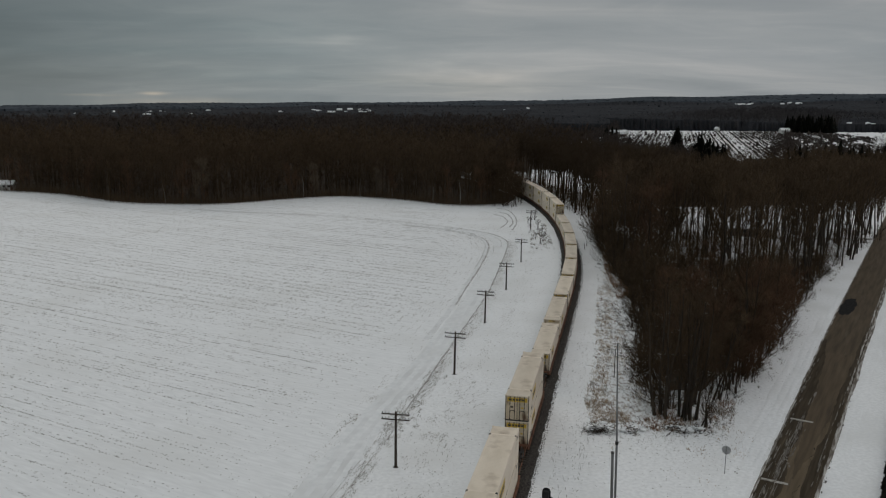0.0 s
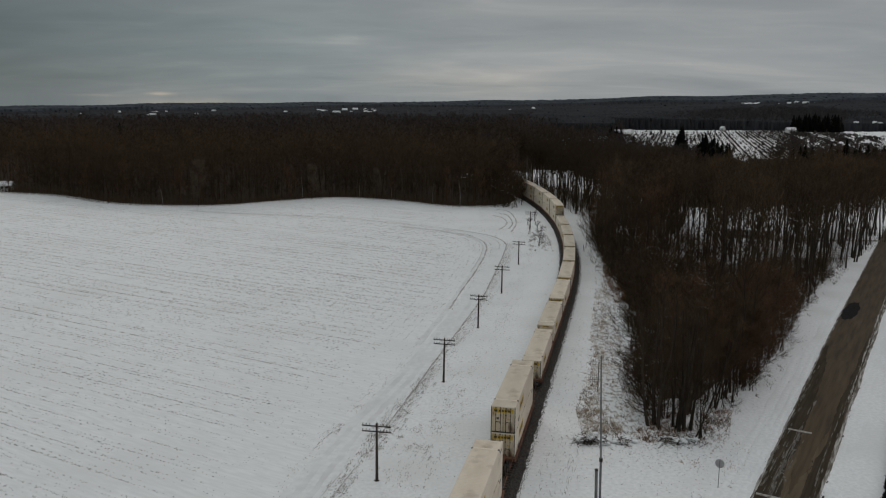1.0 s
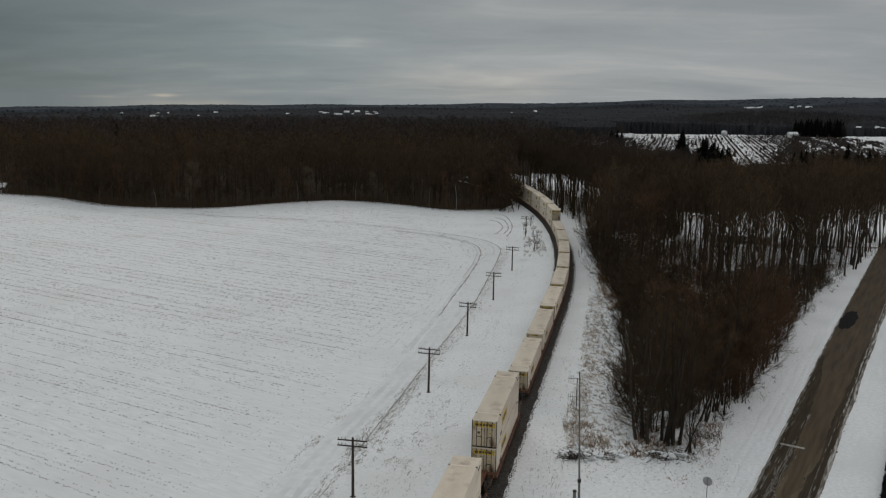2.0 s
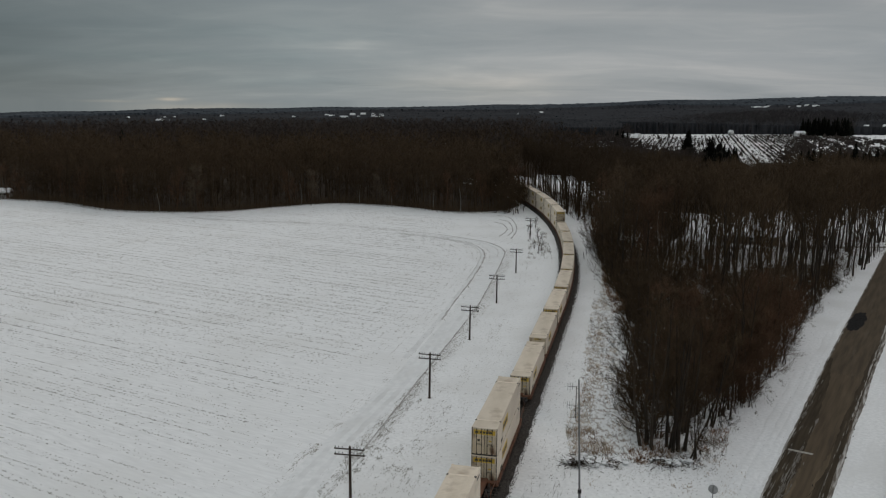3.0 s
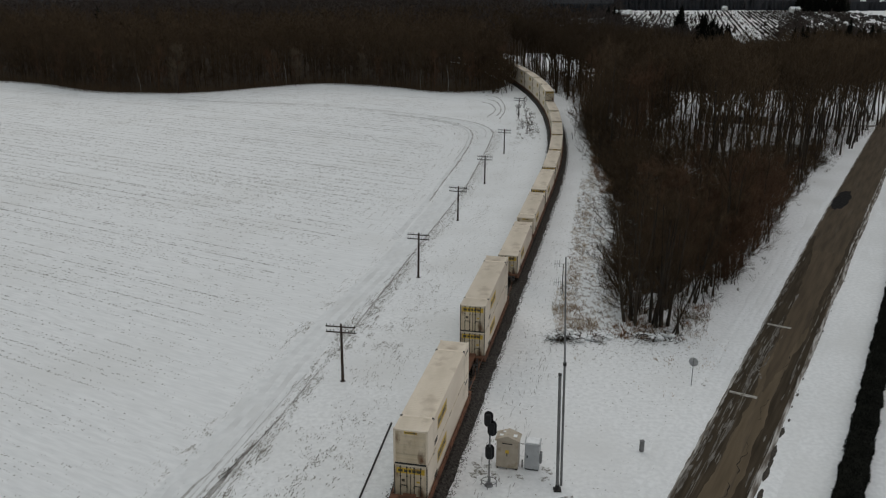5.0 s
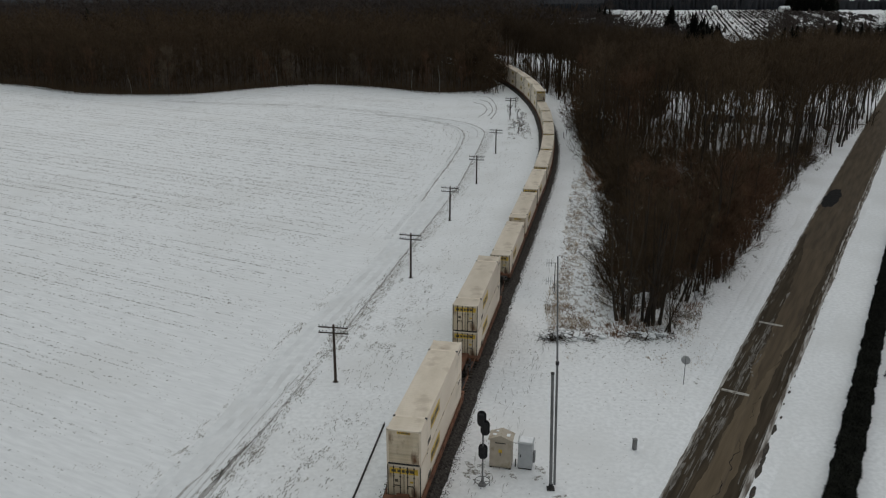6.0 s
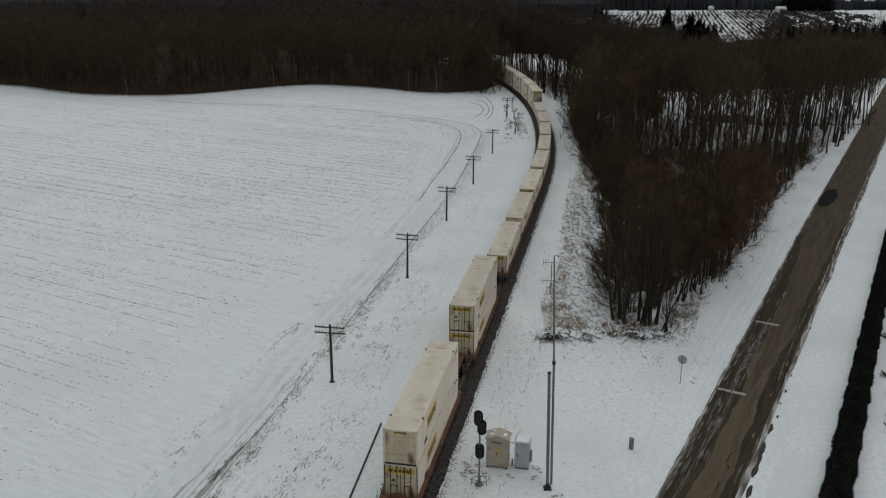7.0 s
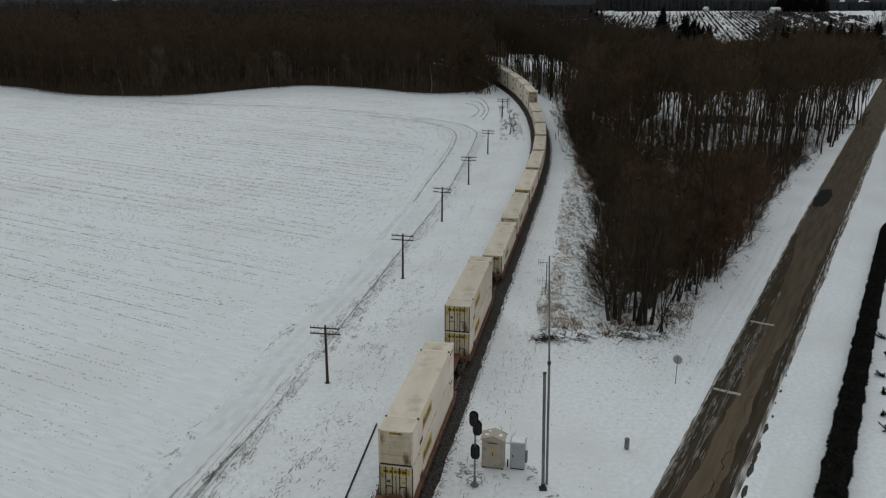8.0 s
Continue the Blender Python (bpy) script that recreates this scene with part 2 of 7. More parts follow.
M_FARWOOD = material("far woods", (0.036, 0.029, 0.026), (0.064, 0.052, 0.045), 0.03, rough=1.0, c=(0.05, 0.036, 0.028), c_scale=0.012, spec=0.05)
# bluish tint stands in for the haze over the valley
M_VALLEY_HAZY = material("valley woods tinted for haze", (0.0205, 0.0215, 0.0245), (0.035, 0.0362, 0.0405), 0.02, rough=1.0, c=(0.036, 0.039, 0.045), c_scale=0.004, spec=0.03)
# the pale blue-grey is distance haze put into the base colour
M_HAZEWOOD = material("distant woods with haze in the colour", (0.034, 0.040, 0.048), (0.055, 0.064, 0.075), 0.012, rough=1.0, c=(0.070, 0.080, 0.092), c_scale=0.003, c_at=(0.55, 0.75), spec=0.03)
# brown woods, lightened in colour the way haze lifts distant tones
M_HUMP_HAZY = material("brown distant woods lightened for haze", (0.046, 0.042, 0.043), (0.074, 0.067, 0.067), 0.02, rough=1.0, c=(0.030, 0.030, 0.034), c_scale=0.006, spec=0.03)
M_BIRCH = material("pale birch bark", (0.18, 0.175, 0.165), (0.32, 0.31, 0.295), 2.0, rough=0.85, c=(0.12, 0.11, 0.10), c_scale=1.5, c_at=(0.6, 0.7))
M_NEEDLE = material("evergreen needles", (0.007, 0.0075, 0.006), (0.015, 0.0155, 0.012), 1.5, rough=0.9, per_object=0.2, spec=0.04)
M_BALLAST = material("ballast", (0.022, 0.019, 0.017), (0.085, 0.075, 0.066), 5.0, rough=0.95, bump=1.0, bump_scale=9, c=(0.55, 0.55, 0.55), c_scale=0.8, c_at=(0.70, 0.78), spec=0.1)
M_STONE = material("ballast stones", (0.05, 0.046, 0.042), (0.15, 0.14, 0.13), 2.0, rough=0.95)
M_RAIL = material("rail steel", (0.08, 0.05, 0.035), (0.14, 0.09, 0.06), 6, rough=0.6, metal=0.4)
M_TIE = material("creosoted sleepers", (0.03, 0.025, 0.02), (0.07, 0.06, 0.05), 4, rough=0.9)
M_ROAD = material("wet slushy asphalt", (0.089, 0.067, 0.043), (0.140, 0.106, 0.069), 0.9, stretch=(1.8, 0.10, 1), rough=0.8, bump=0.25, bump_scale=9, detail=8.0,
                  c=(0.052, 0.041, 0.032), c_scale=0.9, c_stretch=(1.6, 0.09, 1), c_at=(0.52, 0.72), spec=0.1)
M_ROADCRUST = material("thin snow crust on asphalt", (0.085, 0.074, 0.062), (0.20, 0.186, 0.168), 2.6, stretch=(2.0, 0.3, 1), rough=0.8, ab=(0.40, 0.66), spec=0.15)
M_ROADBROWN = material("brown moist asphalt", (0.068, 0.0505, 0.0335), (0.106, 0.080, 0.053), 0.9, stretch=(1.8, 0.10, 1), rough=0.8, detail=8.0, c=(0.050, 0.039, 0.029), c_scale=0.8, c_stretch=(1.6, 0.09, 1), c_at=(0.55, 0.75), spec=0.08)
M_ROADDAMP = material("damp dark asphalt", (0.062, 0.0465, 0.0315), (0.098, 0.0745, 0.050), 0.8, stretch=(1.8, 0.12, 1), rough=0.8, detail=8.0, c=(0.105, 0.086, 0.064), c_scale=0.8, c_stretch=(1.6, 0.1, 1), c_at=(0.58, 0.75), spec=0.08)
M_ROADFILM = material("dirty ice film", (0.085, 0.074, 0.063), (0.185, 0.168, 0.148), 1.6, stretch=(2.0, 0.25, 1), rough=0.75, ab=(0.38, 0.6), spec=0.15)
M_ROADWET = material("wet tyre track", (0.036, 0.0275, 0.0185), (0.064, 0.049, 0.033), 1.2, stretch=(2.2, 0.12, 1), rough=0.8, detail=8.0, c=(0.115, 0.09, 0.065), c_scale=1.1, c_stretch=(1.8, 0.10, 1), c_at=(0.60, 0.76), spec=0.05)
M_ROADEDGE = material("dirty slush at the road's edge", (0.12, 0.10, 0.082), (0.52, 0.50, 0.475), 2.0, stretch=(1.6, 0.16, 1), rough=0.8, ab=(0.42, 0.68), bump=0.5, bump_scale=5, spec=0.15)
M_PATCH = material("fresh tar patch", (0.010, 0.0095, 0.0095), (0.020, 0.0185, 0.018), 2.0, rough=0.85, spec=0.06)
M_ROADPAINT = material("worn road paint", (0.13, 0.112, 0.09), (0.40, 0.38, 0.345), 2.6, rough=0.8, ab=(0.32, 0.55), spec=0.15)
M_EARTH = material("thawed earth clods", (0.03, 0.026, 0.022), (0.075, 0.062, 0.05), 3, rough=0.95, bump=0.6)
M_CONT = material("off-white container paint", (0.69, 0.59, 0.475), (0.775, 0.68, 0.56), 0.5, stretch=(1, 0.3, 1), rough=0.55, bump=0.05, bump_scale=5, per_object=0.10,
                  c=(0.47, 0.40, 0.30), c_scale=0.45, c_at=(0.58, 0.82), c_stretch=(1.5, 0.5, 1))
M_CONTROOF = material("weathered tan container roof", (0.63, 0.54, 0.43), (0.73, 0.635, 0.52), 0.7, stretch=(1, 0.4, 1), rough=0.7, per_object=0.08, c=(0.42, 0.33, 0.25), c_scale=0.5, c_at=(0.56, 0.8))
M_DOOR = material("stained container doors", (0.55, 0.45, 0.315), (0.69, 0.59, 0.445), 0.9, stretch=(1, 1, 0.3), rough=0.6, per_object=0.15,
                  c=(0.16, 0.085, 0.045), c_scale=0.9, c_at=(0.52, 0.70), c_stretch=(1.3, 1, 0.5))
M_LOGO = material("yellow logo panel", (0.58, 0.38, 0.045), (0.68, 0.47, 0.075), 1.5, rough=0.5, c=(0.34, 0.22, 0.06), c_scale=1.2)
M_DARK = material("dark fittings", (0.02, 0.02, 0.02), (0.05, 0.045, 0.04), 3, rough=0.7)
M_BARS = material("dark print", (0.07, 0.055, 0.04), (0.10, 0.085, 0.06), 3, rough=0.6)
M_RUST = material("rusty brown car paint", (0.10, 0.046, 0.026), (0.185, 0.082, 0.045), 1.4, rough=0.8, bump=0.15, c=(0.07, 0.035, 0.022), c_scale=0.5, per_object=0.15)
M_WHEEL = material("wheel steel", (0.04, 0.03, 0.025), (0.08, 0.06, 0.05), 4, rough=0.6, metal=0.5)
M_POLEWOOD = material("old pole wood", (0.028, 0.020, 0.016), (0.065, 0.047, 0.037), 3, stretch=(3, 3, 0.3), rough=0.9, bump=0.3, per_object=0.2)
M_GLASS = material("glass insulators", (0.05, 0.09, 0.08), (0.09, 0.14, 0.12), 5, rough=0.2)
M_GALV = material("weathered galvanised steel", (0.15, 0.15, 0.15), (0.23, 0.23, 0.23), 2, stretch=(1, 1, 0.2), rough=0.6, metal=0.35)
M_GREYBOX = material("grey painted cabinet", (0.40, 0.41, 0.42), (0.48, 0.49, 0.50), 1.5, rough=0.5, c=(0.30, 0.30, 0.30), c_scale=1.5)
M_TANBOX = material("tan painted cabinet", (0.40, 0.345, 0.275), (0.48, 0.42, 0.34), 1.5, rough=0.55, c=(0.30, 0.25, 0.17), c_scale=1.2)
M_BLACK = material("black signal paint", (0.008, 0.008, 0.009), (0.018, 0.018, 0.019), 3, rough=0.6)
M_LENS = material("dark signal lens", (0.02, 0.02, 0.022), (0.03, 0.03, 0.032), 3, rough=0.15)
M_SIGN = material("grey back of a sign", (0.34, 0.34, 0.34), (0.42, 0.42, 0.42), 3, rough=0.5, metal=0.3)
M_WALL = material("pale house siding", (0.62, 0.62, 0.60), (0.70, 0.70, 0.68), 1, stretch=(0.2, 0.2, 3), rough=0.8)
M_BRICK = material("brown house wall", (0.10, 0.075, 0.06), (0.16, 0.12, 0.095), 2, rough=0.9)
M_PANE = material("dark window glass", (0.015, 0.017, 0.02), (0.03, 0.033, 0.036), 1, rough=0.08)


# ---------------------------------------------------------------- mesh helpers
def tri_mesh(name, V, T):
    """A mesh of triangles from arrays."""
    V, T = np.asarray(V, np.float32), np.asarray(T, np.int32)
    me = bpy.data.meshes.new(name)
    me.vertices.add(len(V))
    me.vertices.foreach_set("co", V.ravel())
    me.loops.add(T.size)
    me.loops.foreach_set("vertex_index", T.ravel())
    me.polygons.add(len(T))
    me.polygons.foreach_set("loop_start", np.arange(0, T.size, 3, dtype=np.int32))
    me.update(calc_edges=True)
    me.validate()
    return me


def part(name, data, mat, parent=None, label="", at=None):
    """Links a bmesh or mesh as one object, under a thing or part if given."""
    if isinstance(data, bmesh.types.BMesh):
        me = bpy.data.meshes.new(name)
        data.to_mesh(me)
        data.free()
    else:
        me = data
    if mat and not me.materials:
        me.materials.append(mat)
    ob = new(name, me)
    if parent:
        ob.parent = parent
    if at is not None:
        ob.matrix_basis = at
    if label:
        tagged(ob, label)
    return ob


def box(bm, x0, x1, y0, y1, z0, z1, bevel=0.0):
    r = bmesh.ops.create_cube(bm, size=1.0, matrix=Matrix.LocRotScale(((x0 + x1) / 2, (y0 + y1) / 2, (z0 + z1) / 2), None, (x1 - x0, y1 - y0, z1 - z0)))
    if bevel:
        es = list({e for v in r["verts"] for e in v.link_edges})
        bmesh.ops.bevel(bm, geom=es, offset=bevel, segments=1, affect="EDGES", profile=0.5)
    return bm


def rod(bm, p, q, r0, r1=None, n=10):
    p, q = Vector(p), Vector(q)
    d = q - p
    m = Matrix.Translation((p + q) / 2) @ d.to_track_quat("Z", "Y").to_matrix().to_4x4()
    bmesh.ops.create_cone(bm, cap_ends=True, segments=n, radius1=r0, radius2=r0 if r1 is None else r1, depth=d.length, matrix=m)
    return bm


def B():
    return bmesh.new()


def tubes(P, Q, R0, R1, n=3, cap=False):
    """Many tapered n-sided tubes at once; R1 = 0 gives spikes of n triangles."""
    P, Q = np.asarray(P, float), np.asarray(Q, float)
    d = Q - P
    d /= np.maximum(np.linalg.norm(d, axis=1, keepdims=True), 1e-9)
    ref = np.where(np.abs(d[:, 2:3]) > 0.9, np.array([[1.0, 0, 0]]), np.array([[0, 0, 1.0]]))
    u = np.cross(d, ref)
    u /= np.linalg.norm(u, axis=1, keepdims=True)
    v = np.cross(d, u)
    N = len(P)
    R0, R1 = np.broadcast_to(R0, (N,)), np.broadcast_to(R1, (N,))
    a = np.arange(n) * 2 * np.pi / n
    ring = np.cos(a)[None, :, None] * u[:, None, :] + np.sin(a)[None, :, None] * v[:, None, :]
    lo = P[:, None, :] + ring * R0[:, None, None]
    k = np.arange(n)
    if np.all(R1 == 0):
        V = np.concatenate([lo, Q[:, None, :]], 1)
        base = (np.arange(N) * (n + 1))[:, None]
        T = np.stack([base + k, base + (k + 1) % n, np.broadcast_to(base + n, (N, n))], -1)
    else:
        hi = Q[:, None, :] + ring * R1[:, None, None]
        V = np.concatenate([lo, hi], 1)
        base = (np.arange(N) * 2 * n)[:, None]
        T = np.concatenate([np.stack([base + k, base + (k + 1) % n, base + n + k], -1),
                            np.stack([base + (k + 1) % n, base + n + (k + 1) % n, base + n + k], -1)], 1)
    return V.reshape(-1, 3), T.reshape(-1, 3)


def merged(*pieces):
    Vs, Ts, o = [], [], 0
    for V, T in pieces:
        Vs.append(V)
        Ts.append(T + o)
        o += len(V)
    return np.concatenate(Vs), np.concatenate(Ts)


def scattered(V, T, X, Y, Z, S, A):
    """Copies of one triangle soup at many places, joined."""
    X, Y, Z, S, A = (np.asarray(k, float) for k in (X, Y, Z, S, A))
    c, s = np.cos(A)[:, None], np.sin(A)[:, None]
    W = np.stack([(V[None, :, 0] * c - V[None, :, 1] * s) * S[:, None] + X[:, None],
                  (V[None, :, 0] * s + V[None, :, 1] * c) * S[:, None] + Y[:, None],
                  V[None, :, 2] * S[:, None] + Z[:, None]], -1)
    TT = T[None] + (np.arange(len(X)) * len(V))[:, None, None]
    return W.reshape(-1, 3), TT.reshape(-1, 3)


def inside(poly, x, y):
    x, y = np.asarray(x, float), np.asarray(y, float)
    hit = np.zeros(x.shape, bool)
    for (x0, y0), (x1, y1) in zip(poly, poly[1:] + poly[:1]):
        c = ((y0 > y) != (y1 > y))
        if y0 != y1:
            hit ^= c & (x < (x1 - x0) * (y - y0) / (y1 - y0) + x0)
    return hit


def planted(poly, spacing, seed, jitter=0.42):
    """Uneven planting of a polygon."""
    rng = np.random.default_rng(seed)
    xs, ys = [p[0] for p in poly], [p[1] for p in poly]
    gx, gy = np.meshgrid(np.arange(min(xs), max(xs), spacing), np.arange(min(ys), max(ys), spacing))
    gx = gx.ravel() + rng.uniform(-jitter, jitter, gx.size) * spacing
    gy = gy.ravel() + rng.uniform(-jitter, jitter, gy.size) * spacing
    k = inside(poly, gx, gy)
    return gx[k], gy[k]


# ---------------------------------------------------------------- lie of the land
TRACK_X0, TRACK_SLOPE, CURVE_FROM, CURVE_R = -1.56, 0.1884, 160.0, 540.0


def track_x(y):
    d = max(0.0, y - CURVE_FROM)
    return TRACK_X0 + TRACK_SLOPE * (y - 60) - (CURVE_R - math.sqrt(CURVE_R ** 2 - d * d))


def track_pose(y, z=0.0):
    """A pose on the line's axis at y, its own y axis along the line."""
    g = (track_x(y + 0.5) - track_x(y - 0.5))
    return pose(track_x(y), y, z, 0, 0, math.degrees(-math.atan(g)))


EYE_X, EYE_Y = -3.0, -2.6


def land(x, y):
    """Height of the ground: level round the line, falling away to the west and rising to the east far off."""
    x, y = np.asarray(x, float), np.asarray(y, float)
    dx, dy = x - EYE_X, y - EYE_Y
    r = np.hypot(dx, dy)
    az = np.degrees(np.arctan2(dx, dy))
    far = -34 + (np.clip(az, -32, 34) + 28.6) * 1.72
    k = np.clip((r - 450) / 3550, 0, 1.2)
    return np.where(np.abs(az) < 100, far * k, 0.0)


def polar(az, r):
    return EYE_X + r * math.sin(radians(az)), EYE_Y + r * math.cos(radians(az))


# ground: one sheet to the horizon, rings that widen outwards
def ground_mesh():
    radii = np.concatenate([np.arange(5, 400, 10.0), np.geomspace(400, 4900, 46)])
    n = 240
    a = np.arange(n) * 2 * np.pi / n
    X = (radii[:, None] * np.sin(a)).ravel() + EYE_X
    Y = (radii[:, None] * np.cos(a)).ravel() + EYE_Y
    Z = land(X, Y)
    i, j = np.meshgrid(np.arange(len(radii) - 1), np.arange(n), indexing="ij")
    p, q = i * n + j, i * n + (j + 1) % n
    T = np.concatenate([np.stack([p, q, p + n], -1).reshape(-1, 3), np.stack([q, q + n, p + n], -1).reshape(-1, 3)])
    # close the middle
    hub = np.stack([np.arange(n), (np.arange(n) + 1) % n, np.full(n, len(X))], -1)
    V = np.concatenate([np.stack([X, Y, Z], -1), [[EYE_X, EYE_Y, 0.0]]])
    return tri_mesh("ground", V, np.concatenate([T, hub[:, [2, 0, 1]][:, ::-1]]))


ground = part("ground", ground_mesh(), M_SNOW)
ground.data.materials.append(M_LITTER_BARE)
gc = np.empty(len(ground.data.polygons) * 3, np.float32)
ground.data.polygons.foreach_get("center", gc)
gc = gc.reshape(-1, 3)
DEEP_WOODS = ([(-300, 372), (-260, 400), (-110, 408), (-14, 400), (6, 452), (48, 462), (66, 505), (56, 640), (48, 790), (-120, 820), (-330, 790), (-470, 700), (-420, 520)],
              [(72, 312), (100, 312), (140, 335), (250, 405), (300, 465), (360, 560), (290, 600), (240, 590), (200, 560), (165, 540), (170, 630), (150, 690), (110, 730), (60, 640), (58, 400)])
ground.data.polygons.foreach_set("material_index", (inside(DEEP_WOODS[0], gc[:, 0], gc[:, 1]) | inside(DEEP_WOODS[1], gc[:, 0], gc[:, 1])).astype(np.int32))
tagged(ground, "flat snow-covered ground reaching to the horizon", "ground", kind="structure")


def strip(name, centre, left, right, z, step, mat, wob=0.0, seed=1, edge_noise=0.35):
    """A sheet along a line y -> (x, y) with uneven edges, closed down to the ground."""
    rng = np.random.default_rng(seed)
    bm = B()
    rows = []
    for y in step:
        (cx, cy), (nx, ny) = centre(y)
        l = left(y) + rng.uniform(-wob, wob)
        r = right(y) + rng.uniform(-wob, wob)
        pts = [(l - 0.05, -0.03), (l, z), ((l + r) / 2, z * 1.05), (r, z), (r + 0.05, -0.03)]
        rows.append([bm.verts.new((cx + nx * o, cy + ny * o, h)) for o, h in pts])
    for a, b in zip(rows, rows[1:]):
        for k in range(4):
            bm.faces.new((a[k], a[k + 1], b[k + 1], b[k]))
    bmesh.ops.recalc_face_normals(bm, faces=bm.faces)
    return part(name, bm, mat)


# the ploughed field, a low slab of snow with furrowed rows
FIELD = [(-420, 40), (-27, 40), (-22.5, 62), (-17.6, 90), (-14.2, 102), (-10, 118), (-4.2, 148), (1.5, 195), (0, 214), (-8, 232), (-14, 244), (0, 262), (2, 290), (-1, 300), (-7, 301), (-28, 317), (-51, 324),
         (-70, 312), (-87, 296), (-106, 292.5), (-128, 296.4), (-158, 317.6), (-184, 326), (-300, 345), (-420, 360)]


def field_mesh():
    bm = B()
    vs = [bm.verts.new((x, y, 0.045)) for x, y in FIELD]
    for a, b, c in tessellate_polygon([[Vector((x, y, 0)) for x, y in FIELD]]):
        bm.faces.new((vs[a], vs[b], vs[c]))
    bmesh.ops.recalc_face_normals(bm, faces=bm.faces)
    n = len(vs)
    lo = []
    for i, (x, y) in enumerate(FIELD):
        (xa, ya), (xb, yb) = FIELD[i - 1], FIELD[(i + 1) % n]
        o = Vector((yb - ya, xa - xb)).normalized() * 1.2
        lo.append(bm.verts.new((x + o.x, y + o.y, -0.02)))
    for i in range(n):
        bm.faces.new((vs[i], lo[i], lo[(i + 1) % n], vs[(i + 1) % n]))
    return bm


field = part("field", field_mesh(), M_FIELD)
tagged(field, "snow-covered farm field with faint furrowed crop rows", "field", kind="structure")


def dashes(x, y, ang, length, width, height, z):
    """Low clods and stalks: a tilted leaf of two triangles each."""
    n = len(x)
    c, s = np.cos(ang), np.sin(ang)
    e = np.stack([c, s], -1) * (length / 2)[:, None]
    f = np.stack([-s, c], -1) * (width / 2)[:, None]
    o = np.stack([x, y], -1)
    def v(p, h):
        return np.concatenate([p, np.broadcast_to(h, (n,))[:, None]], -1)
    V = np.stack([v(o - e, z + height * 0.4), v(o - f, z), v(o + e, z + height * 0.4), v(o + f, z + height)], 1)
    b = (np.arange(n) * 4)[:, None]
    T = np.stack([np.concatenate([b, b + 1, b + 2], 1), np.concatenate([b, b + 2, b + 3], 1)], 1)
    return V.reshape(-1, 3), T.reshape(-1, 3)


def stubble_rows():
    rng = np.random.default_rng(5)
    ca, sa = math.cos(ROW_TURN), math.sin(ROW_TURN)
    rows = np.arange(-20, 470, 0.76)
    X, Y = [], []
    for i, v in enumerate(rows):
        # the harvester left its stubble in passes of a few rows, with blown-over strips between
        s = (1.6, 0.55, 0.2, 0.35, 1.35, 0.45, 0.2)[i % 7] * (0.78 + 0.22 * math.sin(i // 7 * 1.9)) * rng.uniform(0.7, 1.15)
        c = rng.poisson(440 * s / 7.0)
        u0, half = rng.uniform(-400, 40, c), rng.uniform(6.0, 30.0, c)
        m = np.maximum(3, half * 2 / 1.25).astype(int)
        u = np.repeat(u0, m) + rng.uniform(-1, 1, m.sum()) * np.repeat(half, m)
        w = v + rng.normal(0, 0.09, len(u))
        X.append(u * ca - w * sa)
        Y.append(u * sa + w * ca)
    u, w = rng.uniform(-400, 40, 6500), rng.uniform(-20, 470, 6500)
    X.append(u * ca - w * sa)
    Y.append(u * sa + w * ca)
    X, Y = np.concatenate(X), np.concatenate(Y)
    inner = [(-420, 40), (-36, 40), (-33, 62), (-27, 90), (-23, 103), (-17, 130), (-9, 160), (-5, 200), (-8, 226), (-14, 246), (-6, 268), (-8, 288), (-28, 309), (-51, 317), (-70, 305), (-87, 289), (-106, 286), (-128, 290), (-158, 311), (-184, 319), (-300, 338), (-420, 350)]
    k = inside(inner, X + rng.normal(0, 3.5, len(X)), Y + rng.normal(0, 2.0, len(X))) & (np.hypot(X, Y) < 400) & (rng.uniform(size=len(X)) < np.clip(1.25 - np.hypot(X, Y) / 420, 0.35, 1))
    X, Y = X[k], Y[k]
    n = len(X)
    # thinner growth on the part next to the lane's end
    near = np.interp(np.hypot(X, Y), [70, 100, 170], [0.5, 0.62, 1.0])
    return dashes(X, Y, ROW_TURN + rng.choice([0.0, 0.0, 0.7], n) + rng.normal(0, 0.15, n), rng.uniform(0.14, 0.5, n) * near, rng.uniform(0.035, 0.10, n) * near, rng.uniform(0.03, 0.08, n), 0.047)


V, T = stubble_rows()
# stubble dashes; their grey also stands for the small shadows of furrows
tagged(part("stubble", tri_mesh("stubble", V, T), M_STALK_SHADE), "thin rows of dark crop stubble and painted furrow shade", "stubble", kind="stuff")

# farm lane along the field: a smooth band, its tyre ruts, tufts beside it
LANE = [(-23.5, 45), (-19.6, 62.5), (-17.4, 73), (-14.6, 90), (-12.0, 102), (-8.3, 118.5), (-2.6, 148.5), (2.3, 180), (5.6, 205), (7.4, 222), (5.4, 234), (0.5, 242.5), (-12, 252), (-31, 263), (-50, 270), (-70, 274.5), (-94, 283)]
OUTER = [(-11.2, 88.7), (-10.0, 96.6), (-7.8, 108.6), (-4.8, 125.2), (-1.9, 140.5), (1.6, 159.9), (2.7, 166.6), (6.1, 193.6), (8.3, 212.2), (9.3, 226.7), (6.9, 236.7), (2.8, 243.1), (-4.5, 249.7), (-13.6, 256.2), (-31.5, 266.1), (-47.3, 273.1), (-68.8, 276.5), (-82, 278.8), (-95.4, 283.8)]


